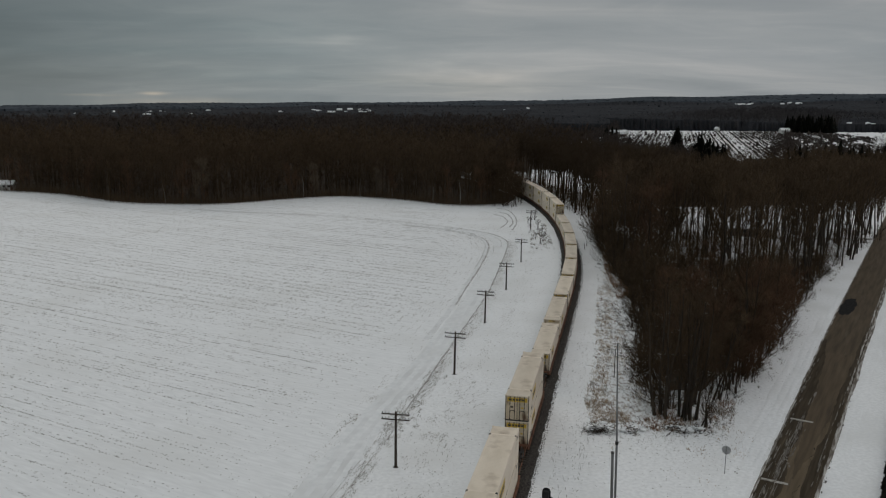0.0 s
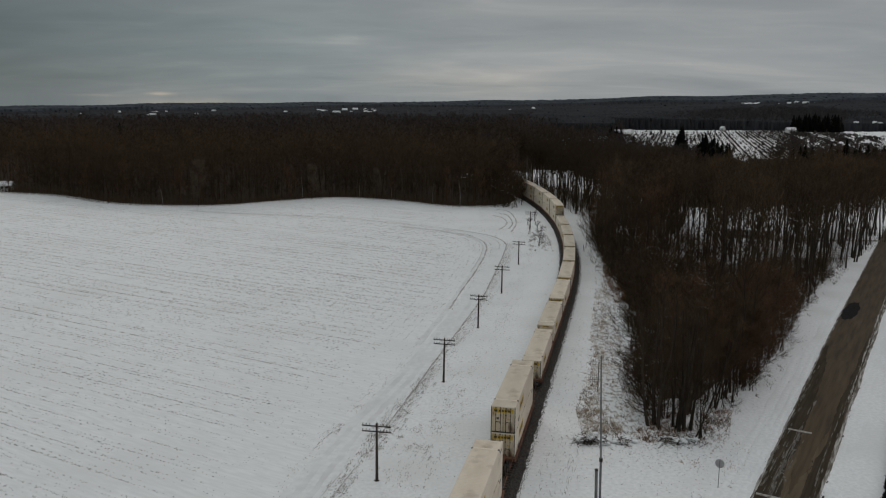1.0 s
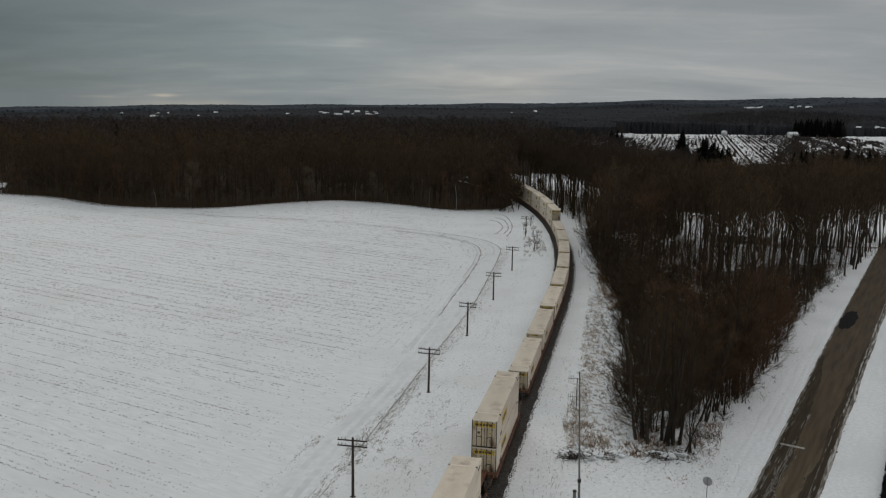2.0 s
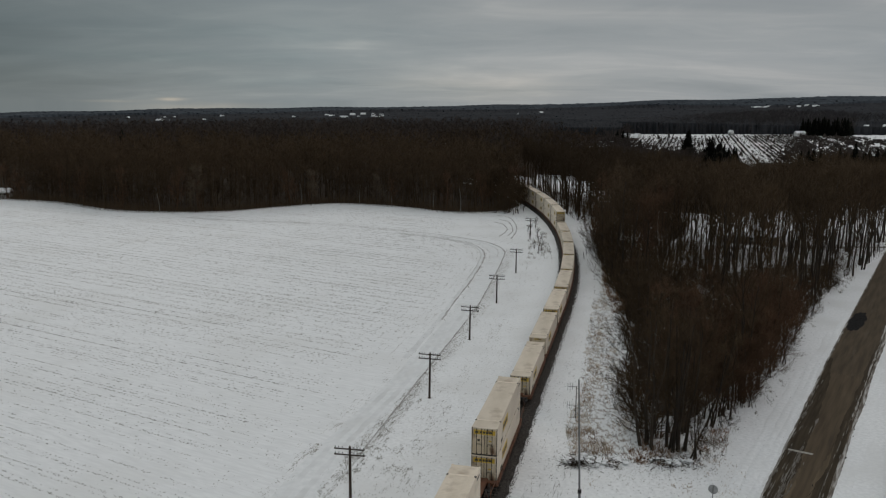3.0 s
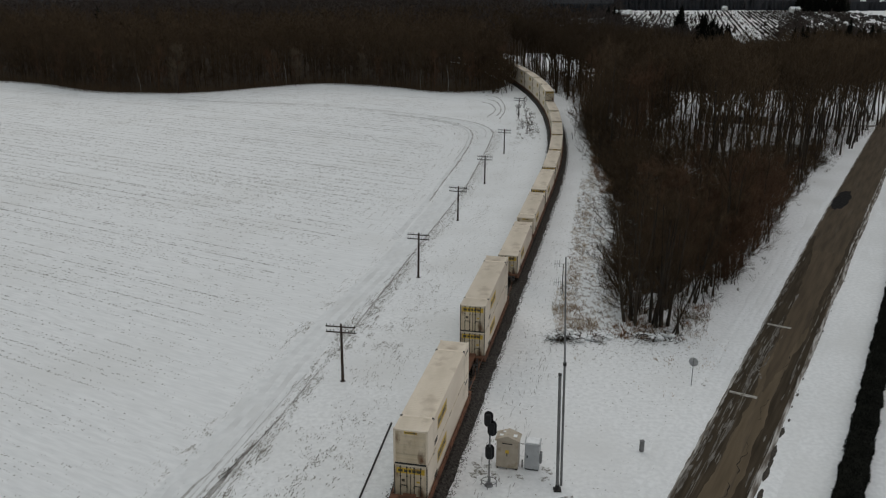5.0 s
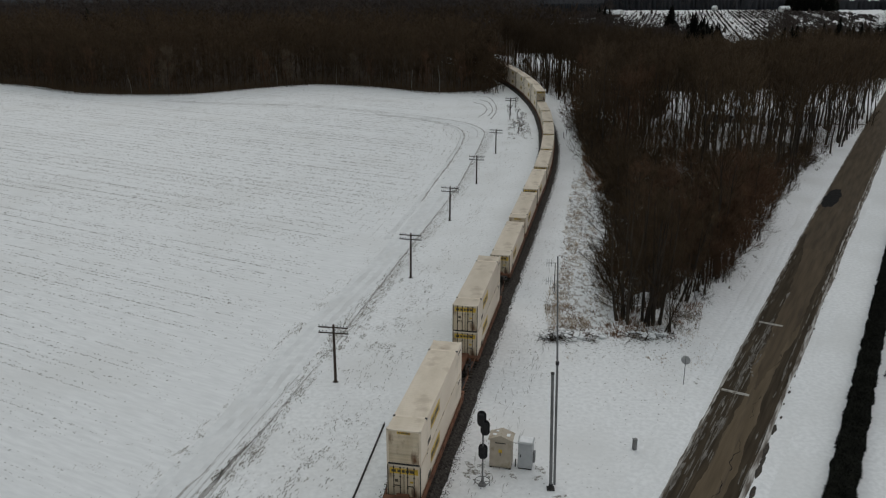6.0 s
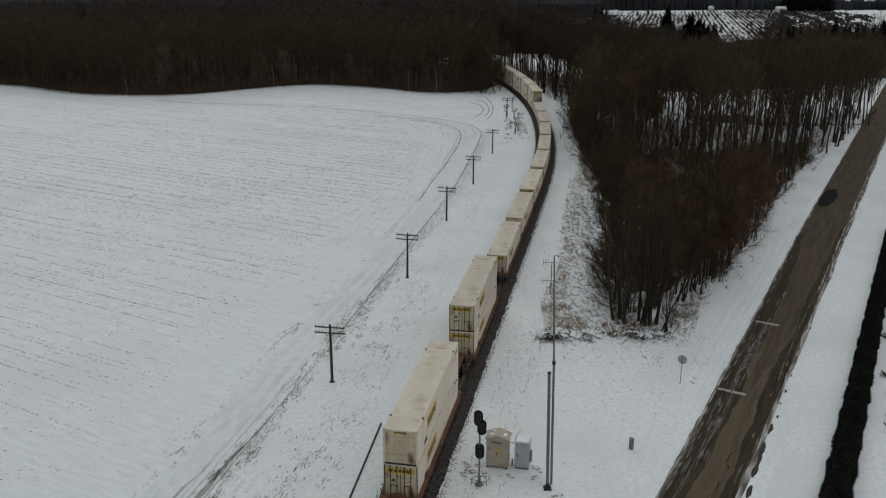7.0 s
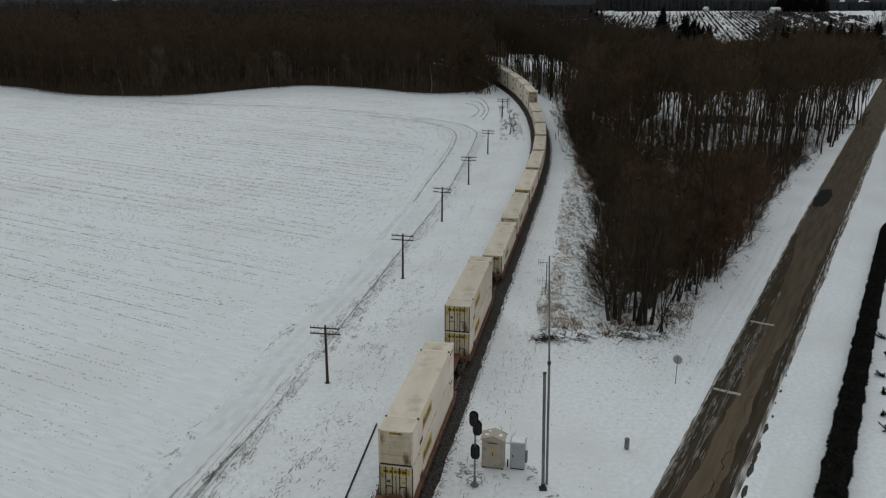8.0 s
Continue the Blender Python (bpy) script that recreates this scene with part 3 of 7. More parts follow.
def spline(points, per=8):
    """A smooth line through the points (Catmull-Rom)."""
    P = [Vector((x, y, 0)) for x, y in points]
    P = [P[0] * 2 - P[1]] + P + [P[-1] * 2 - P[-2]]
    out = []
    for a, b, c, d in zip(P, P[1:], P[2:], P[3:]):
        for k in range(per):
            t = k / per
            out.append(0.5 * ((2 * b) + (c - a) * t + (2 * a - 5 * b + 4 * c - d) * t * t + (3 * b - a - 3 * c + d) * t ** 3))
    return out + [P[-2]]


def ribbon(points, half, z, seed=0, wob=0.05, off=0.0, skirt=0.04):
    rng = random.Random(seed)
    bm = B()
    rows = []
    for i, p in enumerate(points):
        d = (points[min(i + 1, len(points) - 1)] - points[max(i - 1, 0)]).normalized()
        nrm = Vector((d.y, -d.x, 0))
        h = half(i / len(points)) if callable(half) else half
        a, b = off - h + rng.uniform(-wob, wob), off + h + rng.uniform(-wob, wob)
        rows.append([bm.verts.new(p + nrm * o + Vector((0, 0, zz))) for o, zz in ((a - skirt, -0.02), (a, z), (b, z), (b + skirt, -0.02))])
    for r, q in zip(rows, rows[1:]):
        for k in range(3):
            bm.faces.new((r[k], r[k + 1], q[k + 1], q[k]))
    bmesh.ops.recalc_face_normals(bm, faces=bm.faces)
    return bm


lane_line = spline(LANE, 10)
lane = part("farm_lane", ribbon(lane_line[:115], 1.55, 0.052, 3, 0.14, skirt=0.8), M_LANE)
tagged(lane, "smooth snow-covered farm lane beside the field", "lane", kind="structure")
RUTS = (([(-20.9, 45), (-18.7, 55), (-17.11, 62.4), (-16.58, 65.2), (-16.0, 67.9), (-15.3, 70.1), (-14.5, 73.5)], 0.115, M_RUTDARK),
        ([(-21.9, 45), (-19.6, 55), (-18.0, 62.0), (-17.3, 65.4), (-16.4, 69.8), (-15.2, 75.5), (-13.6, 83.0)], 0.045, M_SLUSH),
        ([(-22.4, 45), (-20.1, 55), (-18.45, 62.2), (-17.7, 66.4), (-16.7, 71.6), (-15.6, 77.5)], 0.05, M_SLUSH),
        ([(-20.4, 45), (-18.1, 55), (-16.5, 63.6), (-15.7, 67.6), (-14.7, 72.6), (-13.7, 77.6), (-12.3, 84.5)], 0.06, M_SLUSH),
        ([(-21.3, 45), (-19.0, 55), (-17.45, 62.0), (-16.9, 64.1), (-16.42, 66.4), (-15.7, 69.5)], 0.06, M_RUT),
        ([(-22.9, 45), (-20.6, 55), (-19.1, 61.8), (-18.65, 63.5), (-18.1, 65.0), (-17.5, 68.3)], 0.10, M_RUT))
for k, (line, wide, mat) in enumerate(RUTS):
    part("tyre_rut", ribbon(spline(line, 12), lambda f, w=wide: w * min(1.0, 2.2 * (1 - f)) + 0.015, 0.062, 70 + k, 0.035), mat, lane)
for k, off in enumerate((-0.7, 0.8)):
    part("tyre_rut", ribbon(lane_line[4 + 3 * k:62 + 5 * k], 0.34, 0.056, 80 + k, 0.12, off, 0.5), M_LANEDRAG, lane)
outer_line = spline(OUTER, 12)
part("tyre_rut", ribbon(outer_line, lambda f: 0.05 + 0.09 * min(1, f * 2.2), 0.058, 8, 0.05), M_RUT, lane)
part("tyre_rut", ribbon(outer_line[100:], 0.12, 0.058, 9, 0.08, -1.7), M_SLUSH, lane)
part("tyre_rut", ribbon(outer_line[-34:], 0.25, 0.060, 10, 0.12), M_RUT, lane)


def tufts_along(line, offset, spread, count, seed, size=(0.1, 0.5), stretch=1.0):
    rng = np.random.default_rng(seed)
    P = np.array([(p.x, p.y) for p in line])
    # tufts stand in loose groups of about seven
    own = rng.integers(0, max(1, count // 7), count)
    i = rng.integers(0, len(P) - 1, max(1, count // 7))[own]
    f = (rng.uniform(0, 1, max(1, count // 7))[own] + rng.normal(0, 0.35, count))[:, None]
    side = rng.normal(0, spread, max(1, count // 7))[own] + rng.normal(0, 0.28 * spread, count)
    d = P[i + 1] - P[i]
    q = P[i] + d * f
    nrm = np.stack([d[:, 1], -d[:, 0]], -1) / np.maximum(np.linalg.norm(d, axis=1, keepdims=True), 1e-6)
    q = q + nrm * (offset + side)[:, None]
    ang = np.arctan2(d[:, 1], d[:, 0]) + rng.normal(0, 0.22, count)
    return dashes(q[:, 0], q[:, 1], ang, rng.uniform(*size, count), rng.uniform(0.02, 0.06, count), rng.uniform(0.02, 0.05, count), np.full(count, 0.03))


INNER = spline([(-8.5, 130), (-5.0, 150), (-2.3, 168.7), (0.5, 188), (2.7, 205.6), (3.7, 221), (2.1, 232.5), (-2.8, 240.8), (-8.7, 247.3), (-22, 255.5)], 10)
inner = part("wheel_track", ribbon(INNER, 0.5, 0.054, 4, 0.12, skirt=0.2), M_LANEDRAG)
part("deep_rut", ribbon(INNER[12:], 0.15, 0.062, 5, 0.11, 0.35), M_RUT, inner)
part("deep_rut", ribbon(INNER[30:], 0.12, 0.062, 6, 0.10, -0.6), M_SLUSH, inner)
tagged(inner, "faint wheel track curving through the snowy field", "track", kind="structure")
for k, arc in enumerate(([(9.0, 298.0), (12.1, 295.4), (13.9, 285.8), (14.4, 270.2), (13.5, 258.1), (11.8, 247.5)], [(9.5, 288.0), (12.05, 283.3), (12.96, 273.5), (12.8, 261.9), (11.2, 253.0)], [(7.5, 282), (10.2, 277), (11.3, 268), (10.6, 260), (8.6, 252.0)])):
    part("deep_rut", ribbon(spline(arc, 8), 0.15, 0.064, 90 + k, 0.12), M_RUT, inner)
near_lane = lane_line[:95]
V, T = merged(tufts_along(outer_line[:90], 0.4, 0.3, 1100, 31, (0.12, 0.5)), tufts_along(outer_line[:90], 1.6, 0.6, 700, 33, (0.12, 0.45)), tufts_along(lane_line[30:90], -2.5, 0.35, 500, 34, (0.15, 0.6)),
              tufts_along(near_lane, 2.5, 0.35, 1900, 11, (0.1, 0.45)), tufts_along(near_lane, 3.5, 0.55, 1700, 21, (0.1, 0.5)), tufts_along(near_lane, 8.4, 0.7, 800, 14, (0.1, 0.45)),
              tufts_along(lane_line[85:], 2.0, 0.8, 700, 15), tufts_along(lane_line[85:], 6.0, 3.4, 900, 16), tufts_along(lane_line[80:], -2.0, 1.5, 700, 17), tufts_along(INNER, 0.5, 0.5, 500, 18))
tagged(part("weed_tufts", tri_mesh("weed_tufts", V, T), M_STUBBLE), "dark weeds and clods poking out of the snow by the lane", "weeds", kind="stuff")
V, T = merged(tufts_along(near_lane, -2.6, 0.6, 900, 12, (0.12, 0.45)), tufts_along(near_lane, -5.5, 2.6, 900, 13), tufts_along(near_lane, 3.2, 0.7, 3200, 35, (0.12, 0.55)), tufts_along(near_lane, 8.2, 1.1, 1700, 36, (0.1, 0.5)),
              tufts_along(near_lane, 10.8, 0.8, 800, 24), tufts_along(near_lane, 6.0, 1.4, 700, 37, (0.08, 0.3)), tufts_along(INNER, -2.5, 0.9, 500, 19))
for off, count in ((-1.4, 350), (-2.8, 420), (-4.1, 420), (-5.6, 420), (-7.2, 400), (-9.0, 380), (1.6, 300)):
    V, T = merged((V, T), tufts_along(INNER, off, 0.12, count, 140 + int(off * 10), (0.25, 0.9)))
tagged(part("trodden_tufts", tri_mesh("trodden_tufts", V, T), M_STALK_SHADE), "snow-dusted tufts and footprints in bands beside the poles", "weeds", kind="stuff")


def scuffs():
    """Shallow scrapes and drifts of grey snow along both sides of the track."""
    rng = np.random.default_rng(97)
    n = 260
    y = rng.uniform(50, 260, n)
    y[:150] = rng.uniform(50, 130, 150)
    off = rng.choice([4.1, 5.4, 6.6, 7.4], n) + rng.normal(0, 0.3, n)
    x = np.array([track_x(float(v)) for v in y]) + off
    ang = np.array([math.atan2(1.0, track_x(float(v) + 0.5) - track_x(float(v) - 0.5)) for v in y]) + rng.normal(0, 0.12, n)
    # a few lie across the way
    ang = ang + (rng.uniform(size=n) < 0.12) * 1.2
    return dashes(x, y, ang, rng.uniform(0.3, 1.9, n) ** 1.3, rng.uniform(0.03, 0.16, n), rng.uniform(0.002, 0.006, n), np.full(n, 0.006))


# ---------------------------------------------------------------- railway
V, T = scuffs()
tagged(part("scuffed_snow", tri_mesh("scuffed_snow", V, T), M_SCUFF), "grey scuffs and scraped streaks in the snow beside the track", "tracks", kind="stuff")


def sweep_track(profile, name, mat, parent=None, step=4):
    """A profile of (offset, height) swept along the line."""
    bm = B()
    rows = []
    for y in range(-40, 431, step):
        m = track_pose(y)
        rows.append([bm.verts.new(m @ Vector((o, 0, h))) for o, h in profile])
    n = len(profile)
    for a, b in zip(rows, rows[1:]):
        for k in range(n - 1):
            bm.faces.new((a[k], a[k + 1], b[k + 1], b[k]))
    bmesh.ops.recalc_face_normals(bm, faces=bm.faces)
    return part(name, bm, mat, parent)


def ballast_bed():
    rng = np.random.default_rng(21)
    bm = B()
    rows = []
    for y in np.arange(-40, 431, 1.5):
        m = track_pose(float(y))
        w = rng.uniform(-0.14, 0.14, 8)
        prof = [(-2.25 + w[0], -0.05), (-2.0 + w[1], 0.14), (-1.6, 0.46 + w[2] * 0.2), (-0.6, 0.5), (0.6, 0.5), (1.6, 0.47 + w[3] * 0.2), (2.05 + w[4], 0.2), (2.42 + w[5], -0.05)]
        rows.append([bm.verts.new(m @ Vector((o, 0, h))) for o, h in prof])
    for a, b in zip(rows, rows[1:]):
        for k in range(7):
            bm.faces.new((a[k], a[k + 1], b[k + 1], b[k]))
    bmesh.ops.recalc_face_normals(bm, faces=bm.faces)
    return bm


track = part("railway_track", ballast_bed(), M_BALLAST)
tagged(track, "single railway track on a dark stone ballast bed", "railway track", kind="structure")
for side in (-0.755, 0.755):
    sweep_track([(side - 0.07, 0.57), (side - 0.03, 0.6), (side - 0.036, 0.74), (side + 0.036, 0.74), (side + 0.03, 0.6), (side + 0.07, 0.57)], "rail", M_RAIL, track)
tie_bm = B()
box(tie_bm, -1.3, 1.3, -0.11, 0.11, 0.42, 0.57, 0.01)
tie_me = bpy.data.meshes.new("sleeper")
tie_bm.to_mesh(tie_me)
tie_bm.free()
tie_me.materials.append(M_TIE)
for k in range(180):
    part("sleeper", tie_me, None, track, at=track_pose(48 + k * 0.61))


def loose_stones():
    rng = np.random.default_rng(8)
    ys = rng.uniform(50, 240, 9000)
    off = np.where(rng.uniform(size=9000) < 0.75, rng.normal(2.45, 0.2, 9000), rng.normal(-2.2, 0.2, 9000))
    P = np.array([track_pose(float(y)) @ Vector((float(o), 0, 0)) for y, o in zip(ys, off)])
    s = rng.uniform(0.025, 0.075, 9000)
    A = P[:, :3].copy()
    A[:, 2] = np.clip(0.2 - (np.abs(off) - 2.05) * 0.6, 0, 0.3)
    q = A + np.stack([rng.normal(0, 0.3, 9000) * s, rng.normal(0, 0.3, 9000) * s, s * 1.3], -1)
    return tubes(A - [0, 0, 0.02], q, s, 0 * s, 4)


V, T = loose_stones()
tagged(part("ballast_stones", tri_mesh("ballast_stones", V, T), M_STONE), "loose dark stones spilling over the snow beside the track", "stones", kind="stuff")


# ---------------------------------------------------------------- train
CL, CW, CH = 16.3, 2.6, 2.9          # 53-foot container


def emblem(parent, plane, x, y, z, w, h, name="logo_panel"):
    """A yellow panel with dark print bars; plane 'x' lies on a side, 'y' on an end."""
    bm = B()
    t = 0.006
    if plane == "x":
        box(bm, x - t, x + t, y - w / 2, y + w / 2, z - h / 2, z + h / 2)
    else:
        box(bm, x - w / 2, x + w / 2, y - t, y + t, z - h / 2, z + h / 2)
    ob = part(name, bm, M_LOGO, parent, "faded yellow painted panel with dark print")
    e = t + 0.004
    spots = [(-0.36, 0.16), (-0.17, 0.12), (-0.02, 0.1), (0.12, 0.12), (0.29, 0.16)]
    for c, ww in spots:
        a, b = (c - ww / 2) * w, (c + ww / 2) * w
        bm = B()
        if plane == "x":
            box(bm, x - e, x + e, y + a, y + b, z - h * 0.24, z + h * 0.24)
        else:
            box(bm, x + a, x + b, y - e, y + e, z - h * 0.24, z + h * 0.24)
        part("print_bar", bm, M_BARS, ob)
    return ob


def container(doors=True):
    """A 53-foot container, its origin at the middle of its base; the end with doors faces -y."""
    root = new("shipping_container")
    hl, hw = CL / 2, CW / 2
    # body with a ribbed roof and shallow side ribs
    bm = B()
    ys = [-hl]
    n = 54
    for k in range(n):
        y = -hl + 0.25 + k * (CL - 0.5) / n
        ys += [y, y + 0.1, y + 0.15, y + 0.25]
    ys += [hl]
    rows = []
    for i, y in enumerate(ys):
        rib = 0.034 if i not in (0, len(ys) - 1) and (i - 1) % 4 in (1, 2) else 0.0
        prof = [(-hw, 0.02), (-hw, CH - 0.12), (-hw + 0.03, CH - 0.03), (-hw + 0.18, CH - 0.03 + rib * 0.2), (-hw + 0.3, CH - 0.035 + rib), (0, CH - 0.03 + rib), (hw - 0.3, CH - 0.035 + rib),
                (hw - 0.18, CH - 0.03 + rib * 0.2), (hw - 0.03, CH - 0.03), (hw, CH - 0.12), (hw, 0.02)]
        rows.append([bm.verts.new((x, y, z)) for x, z in prof])
    for a, b in zip(rows, rows[1:]):
        for k in range(len(a)):
            bm.faces.new((a[k], a[(k + 1) % len(a)], b[(k + 1) % len(a)], b[k]))
    bm.faces.new(rows[0])
    bm.faces.new(rows[-1])
    bmesh.ops.recalc_face_normals(bm, faces=bm.faces)
    for f in bm.faces:
        f.material_index = 1 if f.normal.z > 0.5 else 0
    body = part("body", bm, M_CONT, root)
    body.data.materials.append(M_CONTROOF)
    # corner posts, the lifting posts and their castings
    for y in (-hl + 0.08, hl - 0.08, -6.1, 6.1):
        for x in (-hw, hw):
            bm = B()
            box(bm, x - 0.03 if x > 0 else x - 0.012, x + 0.012 if x > 0 else x + 0.03, y - 0.1, y + 0.1, 0.0, CH - 0.02, 0.008)
            post = part("post", bm, M_CONT, root)
            bm = B()
            box(bm, x - 0.16 if x > 0 else x - 0.014, x + 0.014 if x > 0 else x + 0.16, y - 0.11, y + 0.11, CH - 0.14, CH + 0.004, 0.01)
            part("corner_casting", bm, M_DARK if abs(y) < 7 else M_CONT, post)
    for y in (-6.1, 6.1):
        bm = B()
        box(bm, -hw + 0.16, hw - 0.16, y - 0.14, y + 0.14, CH - 0.06, CH + 0.008, 0.01)
        part("roof_bow", bm, M_CONT, root)
    for x in (-hw, hw):
        bm = B()
        box(bm, x - 0.02, x + 0.02, -hl + 0.1, hl - 0.1, 0.0, 0.14, 0.01)
        part("side_rail", bm, M_DOOR, root)
        emblem(root, "x", x * 1.004, -3.2, CH * 0.60, 3.3, 1.05)
        bm = B()
        box(bm, x * 1.004 - 0.006, x * 1.004 + 0.006, -5.9, -4.9, 0.45, 0.85)
        part("print_bar", bm, M_BARS, root)
        bm = B()
        box(bm, x * 1.004 - 0.006, x * 1.004 + 0.006, 6.5, 7.6, 2.3, 2.5)
        part("print_bar", bm, M_BARS, root)
    # the end that faces back along the train
    y = -hl
    if doors:
        for sx in (-1, 1):
            bm = B()
            box(bm, min(sx * 0.02, sx * 1.2), max(sx * 0.02, sx * 1.2), y - 0.04, y + 0.01, 0.13, CH - 0.16, 0.012)
            door = part("door", bm, M_DOOR, root, "off-white steel door with rust streaks")
            for x in (0.28, 0.78):
                bm = B()
                rod(bm, (sx * x, y - 0.075, 0.08), (sx * x, y - 0.075, CH - 0.1), 0.028, n=8)
                for z in (0.2, 1.0, 1.9, CH - 0.25):
                    box(bm, sx * x - 0.06, sx * x + 0.06, y - 0.09, y - 0.03, z, z + 0.07)
                part("lock_rod", bm, M_DARK, door, "dark steel locking rod")
            bm = B()
            box(bm, min(sx * 0.3, sx * 0.75), max(sx * 0.3, sx * 0.75), y - 0.1, y - 0.06, 1.15, 1.2)
            part("door_handle", bm, M_DARK, door)
            bm = B()
            box(bm, min(sx * 0.45, sx * 0.7), max(sx * 0.45, sx * 0.7), y - 0.047, y - 0.041, 1.45, 1.68 if sx < 0 else 1.6)
            part("notice_plate", bm, M_BARS if sx < 0 else M_LOGO, door)
        bm = B()
        box(bm, -0.02, 0.02, y - 0.05, y, 0.1, CH - 0.12)
        part("door_gasket", bm, M_DARK, root)
        emblem(root, "y", 0.0, y - 0.048, CH - 0.50, 2.15, 0.46)
    else:
        bm = B()
        box(bm, -1.15, 1.15, y - 0.012, y + 0.01, 0.14, CH - 0.16, 0.006)
        panel = part("end_panel", bm, M_DOOR, root)
        for k in range(9):
            z = 0.3 + k * 0.25
            bm = B()
            box(bm, -1.1, 1.1, y - 0.04, y - 0.005, z, z + 0.13, 0.012)
            part("panel_rib", bm, M_DOOR, panel)
        emblem(root, "y", 0.0, y - 0.012, CH - 0.26, 1.0, 0.2)
    for x in (-hw + 0.02, hw - 0.1):
        bm = B()
        box(bm, x, x + 0.08, y - 0.03, y + 0.02, 0.0, CH - 0.01, 0.008)
        part("end_post", bm, M_DARK if doors else M_CONT, root)
    bm = B()
    box(bm, -hw + 0.1, hw - 0.1, y - 0.03, y + 0.02, CH - 0.14, CH - 0.02, 0.01)
    part("header_beam", bm, M_CONT, root)
    bm = B()
    box(bm, -hw + 0.1, hw - 0.1, y - 0.035, y + 0.02, 0.0, 0.12, 0.01)
    part("sill_beam", bm, M_DARK, root)
    return tagged(root, "off-white long shipping container with yellow panels and rust-streaked doors" if doors else
                  "off-white long shipping container with a ribbed plain end", "container", "containers on the train")


def bogie(parent, y):
    bm = B()
    for x in (-0.98, 0.98):
        box(bm, x - 0.09, x + 0.09, y - 1.15, y + 1.15, 0.42, 0.62, 0.03)
        box(bm, x - 0.1, x + 0.1, y - 0.35, y + 0.35, 0.2, 0.75, 0.03)
    box(bm, -1.0, 1.0, y - 0.22, y + 0.22, 0.4, 0.72, 0.03)
    b = part("bogie", bm, M_DARK, parent)
    for dy in (-0.88, 0.88):
        for x in (-0.78, 0.78):
            w = B()
            rod(w, (x - 0.06, y + dy, 0.46), (x + 0.06, y + dy, 0.46), 0.46, n=20)
            rod(w, (x - 0.09 if x > 0 else x - 0.02, y + dy, 0.46), (x + 0.02 if x > 0 else x + 0.09, y + dy, 0.46), 0.5, n=20)
            part("wheel", w, M_WHEEL, b)


def well_car(length, ends=True):
    """An articulated or single well car: two deep side sills, end platforms, bogies. Origin on the railhead."""
    root = new("well_car")
    half = length / 2
    for sx in (-1, 1):
        bm = B()
        x = sx * 1.42
        box(bm, x - 0.05, x + 0.05, -8.6, 8.6, 0.32, 0.78, 0.02)
        box(bm, x - 0.07, x + 0.07, -8.6, 8.6, 0.74, 0.82, 0.02)
        box(bm, x - 0.08, x + 0.08, -8.6, 8.6, 0.26, 0.36, 0.02)
        for k in range(12):
            y = -8.1 + k * 1.47
            box(bm, x - 0.09, x + 0.09, y - 0.05, y + 0.05, 0.36, 0.74)
        part("side_sill", bm, M_RUST, root)
    for k in range(7):
        y = -7.8 + k * 2.6
        bm = B()
        box(bm, -1.36, 1.36, y - 0.2, y + 0.2, 0.24, 0.32)
        part("floor_beam", bm, M_RUST, root)
    for sy in (-1, 1):
        bm = B()
        a, b = sorted((sy * 8.5, sy * half * 0.985))
        box(bm, -0.5, 0.5, a, b, 0.78, 1.05, 0.04)
        a, b = sorted((sy * 8.5, sy * 9.1))
        box(bm, -1.45, 1.45, a, b, 0.5, 0.86, 0.04)
        part("end_platform", bm, M_RUST, root)
        if ends:
            for x in (-1.3, 1.3):
                bm = B()
                rod(bm, (x, sy * 9.1, 1.0), (x, sy * half * 0.95, 1.0), 0.05, n=6)
                rod(bm, (x, sy * half * 0.95, 0.5), (x, sy * half * 0.95, 1.9), 0.025, n=6)
                part("handrail", bm, M_RUST, root)
            bm = B()
            rod(bm, (0, sy * half * 0.96, 0.85), (0, sy * half, 0.85), 0.12, n=8)
            part("coupler", bm, M_DARK, root)
            bogie(root, sy * (half - 2.0))
        else:
            bogie(root, sy * (half - 0.0)) if sy < 0 else None
    return tagged(root, "rust-brown double-stack well car on the railway track", "railway car", "cars of the train")


RAIL_TOP = 0.74
car_single, car_link = well_car(24.9), well_car(18.4, False)
box_doors, box_plain = container(True), container(False)
used = set()


def put(ob, m):
    """The first use moves the original, later uses make copies."""
    if ob in used:
        return copy_thing(ob, m)
    used.add(ob)
    ob.matrix_basis = m
    return ob


def chord_pose(y, half, z):
    a, b = Vector((track_x(y - half), y - half, 0)), Vector((track_x(y + half), y + half, 0))
    d = b - a
    c = (a + b) / 2
    return pose(c.x, c.y, z, 0, 0, math.degrees(math.atan2(d.y, d.x)) - 90)


# three single cars with two containers each, seen from behind
for k, rear in enumerate((10.2, 35.2, 60.2, 85.2)):
    yc = rear + CL / 2 * 0.983
    put(car_single, chord_pose(yc, 8, RAIL_TOP))
    put(box_doors, chord_pose(yc, 8, RAIL_TOP + 0.33))
    put(box_plain if k == 2 else box_doors, chord_pose(yc, 8, RAIL_TOP + 0.33 + CH + 0.02))
# then linked cars with one container each, then two again in the bend
y = 110.5
k = 0
while y < 400:
    yc = y + CL / 2
    put(car_link, chord_pose(yc, 8, RAIL_TOP))
    put(box_doors if k % 3 != 1 else box_plain, chord_pose(yc, 8, RAIL_TOP + 0.33))
    if yc > 262:
        put(box_doors, chord_pose(yc, 8, RAIL_TOP + 0.33 + CH + 0.02))
    y += 18.3
    k += 1

